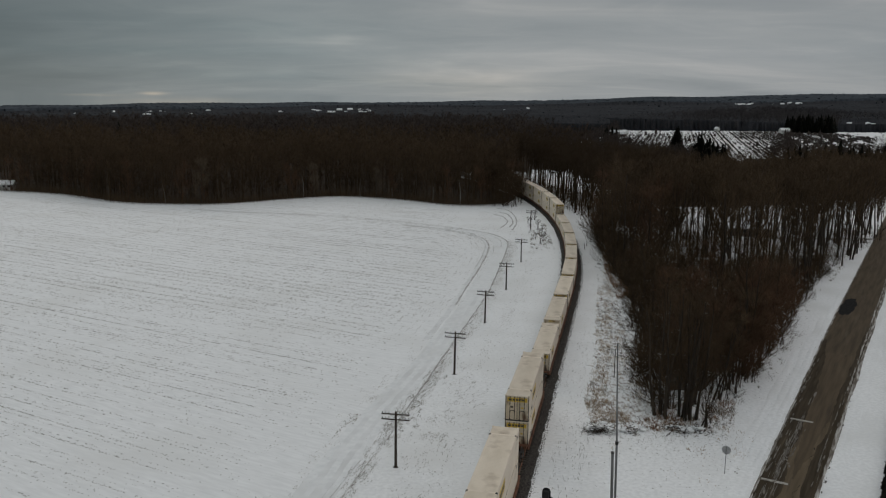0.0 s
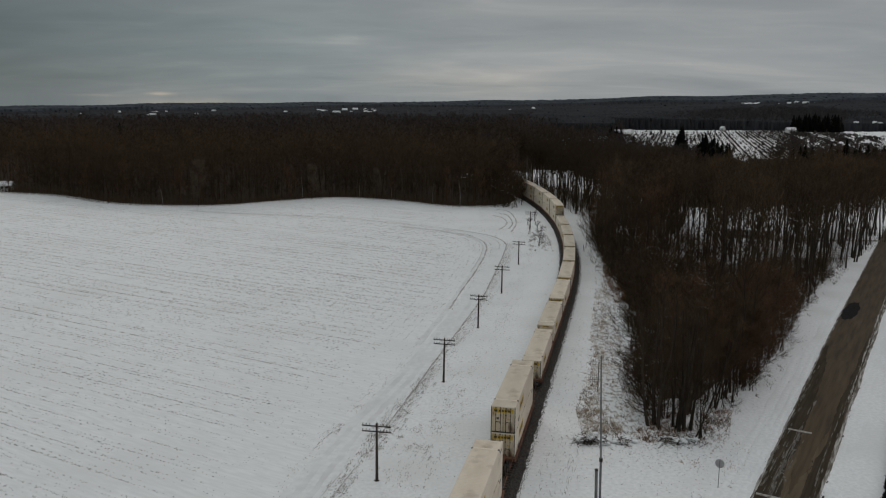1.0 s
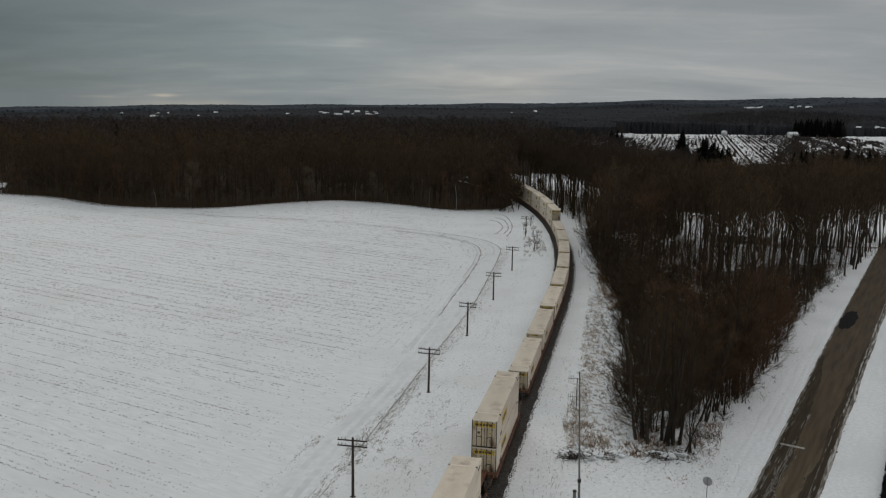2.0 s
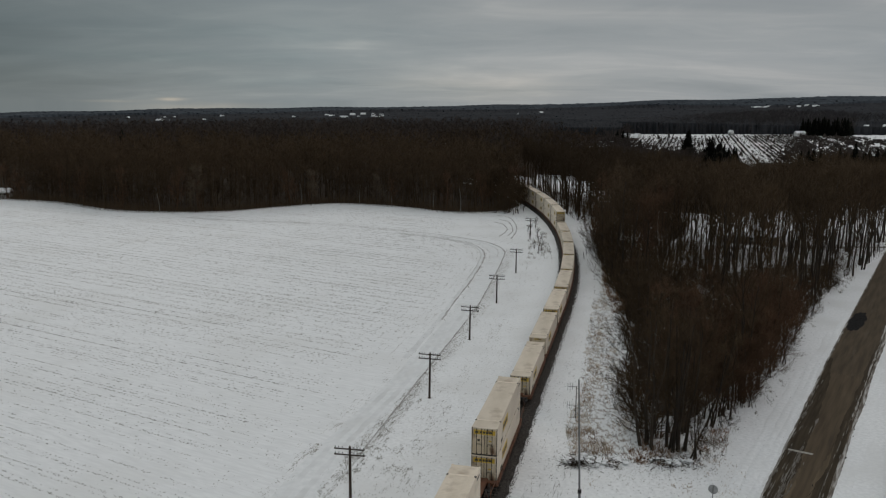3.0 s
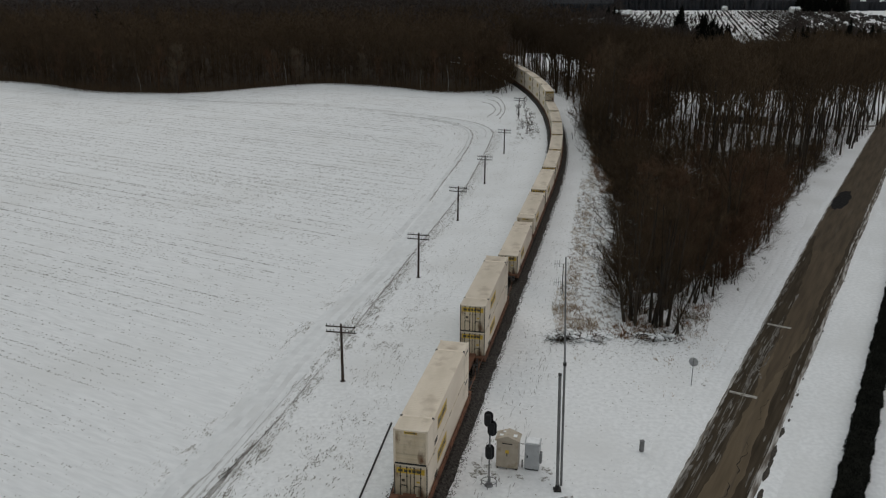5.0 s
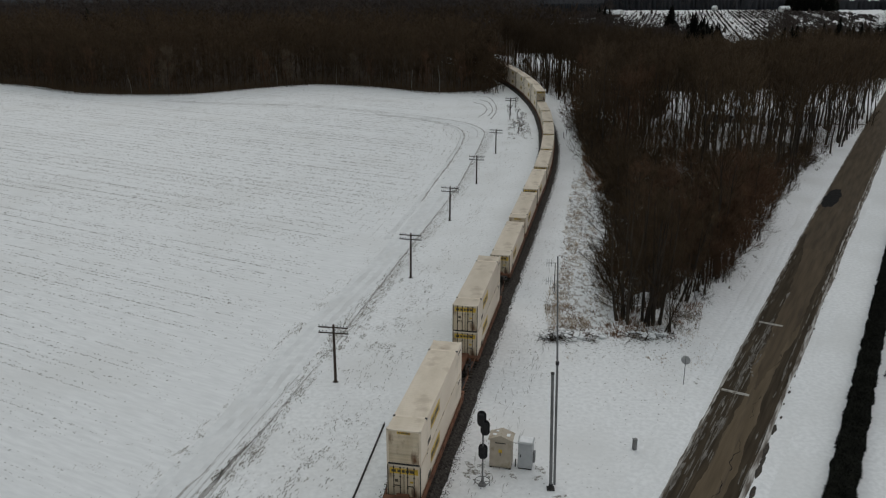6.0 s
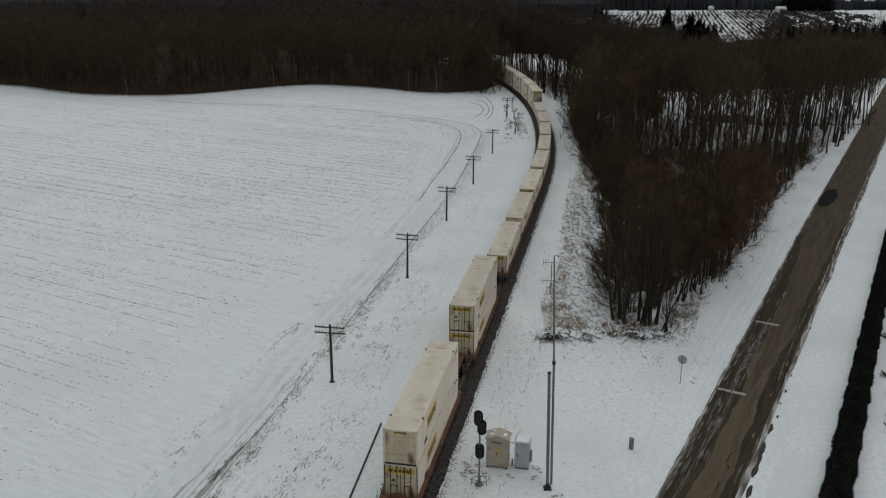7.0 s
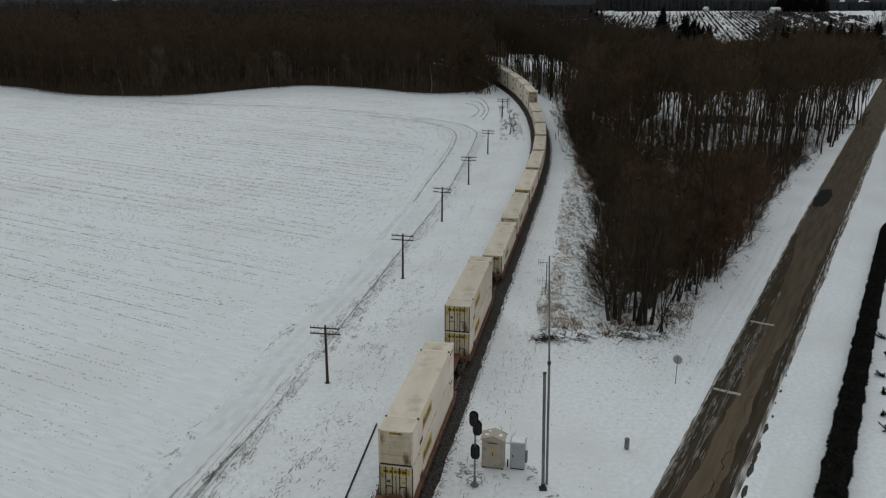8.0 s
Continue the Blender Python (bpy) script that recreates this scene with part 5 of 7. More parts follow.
def radio_mast():
    root = new("radio_mast")
    bm = B()
    rod(bm, (0.35, 0.6, 0), (0.12, 0.45, 10.6), 0.10, 0.09, 10)
    rod(bm, (0.12, 0.45, 10.6), (-0.2, 0.5, 19.1), 0.075, 0.05, 10)
    part("pole", bm, M_GALV, root)
    bm = B()
    rod(bm, (0.12, 0.45, 10.5), (0.12, 0.45, 10.75), 0.14, n=10)
    part("collar", bm, M_DARK, root)
    for z, w in ((18.6, 0.8), (17.2, 0.8)):
        bm = B()
        rod(bm, (-0.2, 0.45, z), (-0.2 - w, 0.42, z), 0.018, n=6)
        for k in (0.45, 0.62, 0.78):
            rod(bm, (-0.2 - k, 0.42, z - 0.28), (-0.2 - k, 0.42, z + 0.28), 0.012, n=5)
        part("antenna", bm, M_GALV, root)
    bm = B()
    rod(bm, (-0.36, 0.45, 16.2), (-0.36, 0.45, 18.6), 0.03, n=6)
    part("cable", bm, M_DARK, root)
    return tagged(root, "tall thin grey radio mast with small antennas", "mast")


def short_pole():
    root = new("steel_post")
    bm = B()
    rod(bm, (0, 0, 0), (-0.2, 0.3, 9.85), 0.13, 0.12, 12)
    part("tube", bm, M_GALV, root)
    bm = B()
    rod(bm, (-0.2, 0.3, 9.82), (-0.2, 0.3, 9.92), 0.15, n=12)
    part("cap", bm, M_DARK, root)
    bm = B()
    box(bm, -0.3, 0.3, -0.3, 0.3, 0, 0.12, 0.02)
    rod(bm, (0, 0, 0.1), (0, 0, 0.5), 0.2, 0.15, 12)
    part("foot", bm, M_DARK, root)
    return tagged(root, "grey round steel post beside the radio mast", "post")


radio_mast().matrix_basis = pose(9.8, 63.4, 0)
short_pole().matrix_basis = pose(9.78, 63.35, 0)


def round_sign():
    root = new("round_sign")
    bm = B()
    rod(bm, (0, 0, -0.1), (0, 0, 2.95), 0.035, n=8)
    part("post", bm, M_GALV, root)
    bm = B()
    rod(bm, (0, -0.06, 2.62), (0, -0.045, 2.62), 0.46, n=32)
    part("disc", bm, M_SIGN, root, "plain grey back of a round sign")
    return tagged(root, "round warning sign on a thin post seen from behind", "sign")


round_sign().matrix_basis = pose(24.8, 81.73, 0, 0, 0, 151)
bm = B()
box(bm, -0.16, 0.16, -0.16, 0.16, 0, 0.95, 0.03)
ped = new("cable_pedestal")
part("post", bm, M_GALV, ped)
bm = B()
box(bm, -0.18, 0.18, -0.18, 0.18, 0.95, 1.03, 0.02)
part("cap", bm, M_GALV, ped)
ped.matrix_basis = pose(17.54, 69.4, 0, 0, 0, 15)
tagged(ped, "short grey cable pedestal standing in snow", "pedestal")

# thawed patches where dead grass shows beside the line, plus the pedestal's painted shadow
rng = np.random.default_rng(35)
# (17.9, 68.0) is the pedestal's shadow, put on the snow as colour
for xx, yy, a, b in ((3.6, 66.2, 0.5, 0.9), (4.4, 66.6, 0.35, 0.6), (4.9, 65.3, 0.3, 0.5), (8.9, 64.9, 0.5, 0.4), (10.2, 62.2, 0.7, 0.4), (9.3, 66.0, 0.35, 0.7), (26.0, 82.2, 0.22, 0.5), (26.6, 82.9, 0.12, 0.3), (17.9, 68.0, 0.12, 0.25), (6.9, 65.2, 0.3, 0.6), (3.2, 65.3, 0.35, 0.5)):
    g = fleck(0, 0, a, b, 0.012, "thawed_patch", M_THAW_SHADOW, ground)
    g.matrix_basis = pose(xx, yy, 0.0, 0, 0, 30)

# an old rail lying by the line
bm = B()
for pr in ((-0.07, 0.07, 0.0, 0.03), (-0.018, 0.018, 0.03, 0.13), (-0.036, 0.036, 0.13, 0.17)):
    box(bm, pr[0], pr[1], -9, 9, pr[2], pr[3])
old_rail = part("spare_rail", bm, M_DARK)
old_rail.matrix_basis = pose(-5.25, 64.4, 0.0, 0, 0, -7.2)
tagged(old_rail, "dark length of spare rail lying on the snow", "rail")

for x, y, h, lean in ((30.1, 221.5, 1.5, 4), (29.0, 216.5, 1.7, -9)):
    p = new("line_post")
    bm = B()
    rod(bm, (0, 0, 0), (0, 0, h), 0.07, 0.06, 8)
    part("post", bm, M_POLEWOOD, p)
    bm = B()
    rod(bm, (0, 0, h), (0, 0, h + 0.06), 0.08, 0.03, 8)
    part("cap", bm, M_POLEWOOD, p)
    p.matrix_basis = pose(x, y, 0, 0, lean, 0)
    tagged(p, "short leaning dark post beside the railway", "post", "line-side posts")

# ---------------------------------------------------------------- trees
def unit(v):
    return v / np.maximum(np.linalg.norm(v, axis=-1, keepdims=True), 1e-9)


def bare_tree(seed, H, limbs, subs, twigs, clear=0.3, spread=0.34, r=0.2, stems=1, twig_r=0.024, twig_len=1.5, foot=0.5, lean_by=0.15, rise=0.75, limb=0.48, sway=0.16):
    """A leafless tree: (trunk pieces), (crown pieces) as triangle soups."""
    rng = np.random.default_rng(seed)
    trunk, crown = [], []
    for s in range(stems):
        base = np.array([rng.normal(0, foot), rng.normal(0, foot), -0.2]) if stems > 1 else np.array([0, 0, -0.2])
        lean = rng.normal(0, 0.06 if stems == 1 else lean_by, 2)
        h = H * rng.uniform(0.85, 1.0) if s else H
        rad = r * rng.uniform(0.7, 1.0) if s else r
        n = 7
        z = np.linspace(0, 0.93, n)
        pts = base + np.stack([lean[0] * z * h + rng.normal(0, sway, n).cumsum() * H / 22, lean[1] * z * h + rng.normal(0, sway, n).cumsum() * H / 22, z * h], -1)
        rr = rad * (1 - z) ** 0.8 + 0.03
        rr[0] *= 1.35
        trunk.append(tubes(pts[:-1], pts[1:], rr[:-1], rr[1:], 6))
        m = max(3, limbs // stems)
        f = np.sort(rng.uniform(clear, 0.92, m))
        k = f * (n - 1) / 0.93
        i = np.clip(k.astype(int), 0, n - 2)
        p0 = pts[i] + (pts[i + 1] - pts[i]) * (k - i)[:, None]
        a = rng.uniform(0, 2 * np.pi, m)
        out = np.stack([np.cos(a), np.sin(a), np.zeros(m)], -1)
        L = h * spread * (1.15 - 0.75 * (f - clear) / (0.95 - clear)) * rng.uniform(0.7, 1.15, m)
        tilt = rng.uniform(0.55, 1.0, m)[:, None]
        up = np.array([[0, 0, 1.0]])
        d0 = unit(out * tilt + up * rise)
        d1 = unit(d0 + up * rng.uniform(0.1, 0.5, (m, 1)) * rise / 0.75 + rng.normal(0, 0.12, (m, 3)))
        d2 = unit(d1 + up * 0.33 * rise + rng.normal(0, 0.18, (m, 3)))
        q1 = p0 + d0 * L[:, None] * 0.38
        q2 = q1 + d1 * L[:, None] * 0.34
        q3 = q2 + d2 * L[:, None] * 0.28
        lr = np.clip(rad * limb * (1.1 - f), 0.035, 0.2)
        crown.append(tubes(p0, q1, lr, lr * 0.7, 4))
        crown.append(tubes(q1, q2, lr * 0.7, lr * 0.42, 4))
        crown.append(tubes(q2, q3, lr * 0.42, lr * 0.15, 3))
        # branches off the limbs
        c = m * subs
        j = np.repeat(np.arange(m), subs)
        t = rng.uniform(0.2, 1.0, c)
        seg = t * 3
        A = np.where((seg < 1)[:, None], p0[j], np.where((seg < 2)[:, None], q1[j], q2[j]))
        E_ = np.where((seg < 1)[:, None], q1[j], np.where((seg < 2)[:, None], q2[j], q3[j]))
        s0 = A + (E_ - A) * (seg % 1)[:, None]
        sd = unit(unit(E_ - A) * 0.7 + rng.normal(0, 0.5, (c, 3)) + up * 0.35)
        sl = L[j] * rng.uniform(0.25, 0.5, c)
        s1 = s0 + sd * sl[:, None]
        sr = np.clip(lr[j] * 0.4, 0.018, 0.07)
        crown.append(tubes(s0, s1, sr, sr * 0.35, 3))
        # twigs
        w = c * twigs
        j2 = np.repeat(np.arange(c), twigs)
        tt = rng.uniform(0.15, 1.0, w)[:, None]
        t0 = s0[j2] + (s1[j2] - s0[j2]) * tt
        td = unit(sd[j2] * 0.8 + rng.normal(0, 0.55, (w, 3)) + up * 0.4)
        tl = rng.uniform(0.5, 1.25, w)[:, None] * twig_len
        crown.append(tubes(t0, t0 + td * tl, np.full(w, twig_r) * rng.uniform(0.7, 1.3, w), np.zeros(w), 3))
    return trunk, merged(*crown)


def spiky_tree(seed, H, limbs, subs, twigs, clear=0.3, spread=0.3, r=0.25, sub_r=0.07, twig_r=0.05):
    """A cheaper bare tree for woods seen from afar: every limb, branch and twig one tapered spike."""
    rng = np.random.default_rng(seed)
    up = np.array([[0, 0, 1.0]])
    trunk = tubes([[0, 0, -0.2], [0.1, 0, H * 0.45]], [[0.1, 0, H * 0.45], [0, 0.2, H * 0.92]], [r, r * 0.6], [r * 0.6, 0.04], 4)
    f = np.sort(rng.uniform(clear, 0.9, limbs))
    a = rng.uniform(0, 6.283, limbs)
    p0 = np.stack([np.zeros(limbs), np.zeros(limbs), f * H], -1)
    L = H * spread * (1.2 - 0.6 * (f - clear) / (0.95 - clear)) * rng.uniform(0.7, 1.2, limbs)
    d = unit(np.stack([np.cos(a), np.sin(a), rng.uniform(0.6, 1.6, limbs)], -1))
    out = [tubes(p0, p0 + d * L[:, None], np.full(limbs, r * 0.4), np.zeros(limbs), 3)]
    c = limbs * subs
    j = np.repeat(np.arange(limbs), subs)
    s0 = p0[j] + d[j] * (L[j] * rng.uniform(0.2, 1.0, c))[:, None]
    sd = unit(d[j] * 0.6 + rng.normal(0, 0.5, (c, 3)) + up * 0.3)
    sl = L[j] * rng.uniform(0.3, 0.6, c)
    out.append(tubes(s0, s0 + sd * sl[:, None], np.full(c, sub_r), np.zeros(c), 3))
    if twigs:
        w = c * twigs
        k = np.repeat(np.arange(c), twigs)
        t0 = s0[k] + sd[k] * (sl[k] * rng.uniform(0.1, 1.0, w))[:, None]
        td = unit(sd[k] * 0.6 + rng.normal(0, 0.6, (w, 3)) + up * 0.3)
        out.append(tubes(t0, t0 + td * rng.uniform(1.0, 2.6, w)[:, None] * H / 22, np.full(w, twig_r), np.zeros(w), 3))
    return trunk, merged(*out)


def tree_thing(name, seed, mat_twig, label, mat_trunk=None, **kw):
    trunks, (cv, ct) = bare_tree(seed, **kw)
    root = new(name)
    for tv, tt in trunks:
        part("trunk" if len(trunks) == 1 else "stem", tri_mesh("trunk", tv, tt), mat_trunk or M_BARK, root)
    part("crown", tri_mesh("crown", cv, ct), mat_twig, root)
    return tagged(root, label, "tree", "bare trees of the woods")


TALL = [tree_thing("bare_tree", 100 + k, M_TWIG, "tall leafless tree with a dark trunk and fine grey-brown twigs", H=22 + k % 3, limbs=18, subs=5, twigs=6, clear=0.14 + 0.05 * (k % 3), spread=0.35, r=0.16 + 0.02 * (k % 3), twig_r=0.03, twig_len=2.0) for k in range(5)]
TIMBER = [tree_thing("bare_tree", 150 + k, M_TWIG, "tall leafless tree with a forked dark trunk and steep limbs", H=23, limbs=(15, 18, 14, 21)[k], subs=5, twigs=6, clear=0.36 + 0.05 * k, spread=0.4, r=0.19, twig_r=0.026, twig_len=2.0, stems=(1, 2, 1, 3)[k], foot=0.25, lean_by=0.06, limb=0.95, sway=0.2, rise=1.1) for k in range(4)]
CLUMP = [tree_thing("bare_tree", 200 + k, M_TWIG, "leafless tree with several dark stems growing from one foot", H=16, limbs=45, subs=5, twigs=6, clear=0.08, spread=0.27, r=0.12, stems=5, twig_r=0.02, twig_len=1.5) for k in range(2)]
RUSSET = [tree_thing("bare_tree", 300 + k, M_TWIG_RED, "leafless tree with dense russet-brown twigs", H=15, limbs=20, subs=5, twigs=7, clear=0.05, spread=0.36, r=0.11, twig_r=0.026) for k in range(2)]
THICKET = [tree_thing("bare_tree", 350 + k, M_TWIG, "slender young leafless tree with dense dark twigs", H=12, limbs=22, subs=5, twigs=6, clear=0.05, spread=0.34, r=0.08, twig_r=0.025, twig_len=1.5) for k in range(2)]
SHRUB = [tree_thing("bare_shrub", 400 + k, M_TWIG, "leafless bushy shrub with spreading fine dark twigs", H=5.5, limbs=13, subs=5, twigs=5, clear=0.06, spread=0.55, r=0.06, stems=3, twig_r=0.013, twig_len=0.9) for k in range(2)]

STOUT = [tree_thing("bare_tree", 420 + k, M_TWIG, "tall leafless tree with several stout dark stems close together", H=17, limbs=44, subs=5, twigs=6, clear=0.25, spread=0.26, r=0.18, stems=5, twig_r=0.018, twig_len=1.6, foot=0.85, lean_by=0.07) for k in range(2)]
ARCHING = [tree_thing("bare_shrub", 440 + k, M_TWIG, "broad leafless shrub with long arching fine twigs", H=5.0, limbs=34, subs=5, twigs=5, clear=0.1, spread=0.85, r=0.04, stems=6, twig_r=0.013, twig_len=0.95, foot=0.4, lean_by=0.42, rise=0.3) for k in range(2)]
ROUND = [tree_thing("bare_tree", 460 + k, M_TWIG_RED, "rounded leafless tree with a short trunk and dense russet twigs", H=9, limbs=30, subs=6, twigs=7, clear=0.2, spread=0.48, r=0.14, twig_r=0.02, twig_len=1.2, rise=0.35) for k in range(2)]
rt = random.Random(77)


def plant(kinds, x, y, s, sz=None):
    ob = rt.choice(kinds)
    m = pose(x, y, float(land(x, y)), rt.uniform(-2, 2), rt.uniform(-2, 2), rt.uniform(0, 360))
    if ob in used:
        ob = copy_thing(ob, m)
    else:
        used.add(ob)
        ob.matrix_basis = m
    ob.scale = (s, s, s if sz is None else sz)
    return ob


def soup(ob):
    """All triangles of a tree thing."""
    got = []
    for c in ob.children:
        me = c.data
        V = np.empty(len(me.vertices) * 3, np.float32)
        me.vertices.foreach_get("co", V)
        T = np.empty(len(me.loops), np.int32)
        me.loops.foreach_get("vertex_index", T)
        got.append((V.reshape(-1, 3), T.reshape(-1, 3)))
    return merged(*got)


def join_trees(name, kinds, spots, mat, label):
    """Trees too far off to be told apart, as one mesh."""
    out = []
    for k, ob in enumerate(kinds):
        mine = [s for i, s in enumerate(spots) if i % len(kinds) == k]
        if mine:
            x, y, s = (np.array(v) for v in zip(*mine))
            V, T = soup(ob)
            out.append(scattered(V, T, x, y, land(x, y), s, np.array([rt.uniform(0, 6.28) for _ in mine])))
    V, T = merged(*out)
    return tagged(part(name, tri_mesh(name, V, T), mat), label, "woods", kind="stuff")


# the wedge of woods between the railway and the road
WEDGE = [(24.4, 104), (28.5, 104.5), (33.5, 108.5), (40.5, 121), (51, 141), (65, 168.5), (85, 200), (98, 215), (114, 236), (124, 252), (112, 258), (92, 240), (66, 236), (44, 250), (36.5, 264), (32.8, 206), (31.6, 180), (31.4, 166), (29.2, 142), (26.2, 120)]
xs, ys = planted(WEDGE, 5.0, 9)
for x, y in zip(xs, ys):
    dist, az = math.hypot(x - EYE_X, y - EYE_Y), math.degrees(math.atan2(x - EYE_X, y - EYE_Y))
    roll = rt.random()
    if y < 106:
        plant(STOUT if x < 29 else CLUMP, x, y, rt.uniform(0.8, 0.95))
    elif az < 12.6 + 2.0 * math.sin(y * 0.07):
        # a tall dense strip along the railway
        h = 15 + 7.5 * min(1, (y - 106) / 60)
        plant(TALL if roll < 0.75 else RUSSET, x, y, h * rt.uniform(0.88, 1.05) / (23 if roll < 0.75 else 16.5))
    elif y < 134:
        plant(THICKET if roll < 0.45 else (TALL if roll < 0.7 else RUSSET), x, y, rt.uniform(0.95, 1.15) * (1 if roll < 0.45 else (0.58 if roll < 0.7 else 0.8)))
    elif y < 186:
        # younger growth, thinning out to bare trunks towards the road
        if x < 20 + (y - 97) * 0.40:
            plant(THICKET if roll < 0.6 else (TALL if roll < 0.8 else RUSSET), x, y, rt.uniform(0.8, 1.05) if roll < 0.6 else (rt.uniform(0.5, 0.68) if roll < 0.8 else rt.uniform(0.6, 0.8)))
        elif y < 152:
            plant(RUSSET if roll < 0.5 else (TIMBER if roll < 0.72 else THICKET), x, y, rt.uniform(0.6, 0.8) if roll < 0.5 else (rt.uniform(0.6, 0.75) if roll < 0.72 else rt.uniform(0.7, 0.9)))
        elif roll < 0.6:
            plant(TIMBER, x, y, rt.uniform(0.9, 1.02))
        elif roll < 0.78:
            plant(SHRUB, x, y, rt.uniform(0.7, 1.15))
        elif roll < 0.95:
            plant(THICKET, x, y, rt.uniform(0.45, 0.75))
    elif roll < 0.72:
        plant(TIMBER, x, y, rt.uniform(0.92, 1.06))
    elif roll < 0.82:
        plant(SHRUB, x, y, rt.uniform(0.6, 1.0))
# the edge towards the road, thick with russet and slender trees
VERGE = [(31.5, 103.6), (35.0, 108.2), (41.9, 120.2), (52.5, 140.2), (66.4, 167.7), (86, 199.4)]
for (xa, ya), (xb, yb) in zip(VERGE, VERGE[1:]):
    long = math.hypot(xb - xa, yb - ya)
    for k in range(int(long / 2.6)):
        f = (k + rt.uniform(0.1, 0.9)) / int(long / 2.6)
        back = rt.uniform(0.6, 4.5)
        x, y = xa + (xb - xa) * f - back * 0.87, ya + (yb - ya) * f + back * 0.49
        roll = rt.random()
        if y < 153:
            if roll < 0.5:
                plant(ROUND, x, y, rt.uniform(0.8, 1.2))
            elif roll < 0.72:
                plant(THICKET, x, y, rt.uniform(0.75, 1.0))
            else:
                plant(TALL, x, y, rt.uniform(0.5, 0.62))
        elif roll < 0.24:
            plant(TIMBER, x, y, rt.uniform(0.75, 0.95))
        elif roll < 0.6:
            plant(SHRUB, x, y, rt.uniform(0.5, 0.9))
        elif roll < 0.85:
            plant(ARCHING, x, y, rt.uniform(0.6, 1.0))
    # low brush hanging over the snow
    for k in range(int(long / 2.4) if ya < 150 else int(long / 4)):
        f = rt.random()
        x, y = xa + (xb - xa) * f + rt.uniform(-1.2, 0.8), ya + (yb - ya) * f
        plant(SHRUB if rt.random() < 0.7 else ARCHING, x, y, rt.uniform(0.3, 0.55))
# trees that lean out over the verge
for x, y, s in ((37.2, 114.6, 0.8), (88.2, 199.7, 0.8), (109.2, 234.2, 0.55), (99.5, 217, 0.85), (93.5, 208, 0.8), (118, 246, 0.6), (104, 226, 0.7)):
    plant(TIMBER, x, y, s)
for x, y, s in ((101, 238, 0.7), (106, 246, 0.8), (112, 250, 0.75), (118, 257, 0.8), (97, 246, 0.75), (124, 262, 0.7), (90, 236, 0.7), (130, 268, 0.75), (109, 258, 0.8), (134, 279, 0.8), (138, 288, 0.75), (126, 276, 0.8), (143, 298, 0.8), (130, 290, 0.75), (120, 270, 0.7), (150, 310, 0.8), (114, 264, 0.65),
                (60, 236, 0.55), (64, 228, 0.5), (68, 262, 0.6), (58, 250, 0.6), (66, 246, 0.5), (72, 268, 0.6), (62, 260, 0.6)):
    plant(TALL, x, y, s)
for x, y, s in ((26.4, 94.6, 0.5), (31.0, 104.3, 0.75), (33.4, 108.2, 0.7)):
    plant(CLUMP, x, y, s)
for x, y in ((23.4, 113.5), (23.6, 119), (24, 125), (25.3, 131), (26.2, 139), (28, 146), (30, 155), (30.4, 163), (30.6, 176), (31.5, 186), (32.3, 197), (33.4, 210), (34.5, 222), (35.5, 236),
             (36.5, 112.5), (41.5, 119), (44, 124.5), (48, 131), (53.5, 142), (58, 151), (64, 162), (70, 172), (77, 184)):
    plant(SHRUB, x + rt.uniform(-0.6, 0.6), y, rt.uniform(0.6, 1.0))

for x, y, s in ((22.8, 97.9, 0.98), (24.5, 98.1, 0.95), (26.0, 101.8, 0.85), (28.0, 104.2, 0.8)):
    plant(STOUT, x, y, s)
for x, y, s in ((21.9, 99.6, 0.9), (21.5, 103.4, 1.0), (22.4, 107.6, 0.95), (22.8, 112.2, 1.0), (24.0, 117.8, 1.0), (24.8, 123.6, 0.95), (26.0, 130.4, 1.0), (27.0, 138, 1.0), (28.4, 147, 1.0), (30.0, 157, 1.0), (31.0, 168, 1.0),
                (22.9, 101.2, 1.1), (20.9, 101.4, 0.75), (21.4, 108.6, 0.8), (23.8, 110.0, 1.1), (22.4, 114.8, 0.9), (25.2, 115.0, 1.15), (23.6, 120.6, 0.85), (26.8, 127.0, 1.1), (26.6, 134.0, 1.1), (27.8, 142.4, 1.1), (29.4, 151.6, 1.1), (31.0, 162.0, 1.0),
                (27.4, 96.0, 0.45), (58.0, 152.0, 0.8), (64.6, 164.6, 0.8), (72.4, 178.0, 0.8), (38.4, 113.8, 0.7)):
    plant(ARCHING, x + (0.6 if x < 32 and y > 98 else 0), y, s * 0.92)
# close growth along the railway side
for k in range(24):
    y = 104 + k * 6.0
    x = (23.6 + (y - 98) * 0.15) if y < 160 else (32.2 + max(0.0, y - 190) * 0.07)
    if y > 160 or k % 2:
        plant(THICKET, x + rt.uniform(1.2, 2.6), y, rt.uniform(0.45, 0.7))
    if y > 160:
        plant(SHRUB, x + rt.uniform(-1.4, 0.4), y + 2, rt.uniform(0.8, 1.2))
        plant(ARCHING, x + rt.uniform(-1.0, 0.4), y + 4, rt.uniform(0.9, 1.3))
for x, y, s in ((33.8, 107.2, 0.8), (37.4, 113.4, 0.95), (40.8, 118.6, 0.95), (45.0, 126.2, 1.0), (34.6, 110.6, 0.9), (36.6, 115.9, 0.9), (40.2, 120.0, 1.0), (44.2, 127.0, 1.0), (48.4, 134.6, 1.05), (52.6, 142.6, 1.0), (57.4, 152.4, 0.95), (38.0, 121.0, 1.15), (43.0, 131.0, 1.2), (47.4, 140.0, 1.2)):
    plant(ROUND, x, y, s)
for x, y, s in ((12.4, 304.2, 0.3), (13.4, 304.6, 0.28), (11.6, 304.9, 0.26), (12.9, 305.4, 0.32)):
    plant(ARCHING, x, y, s)
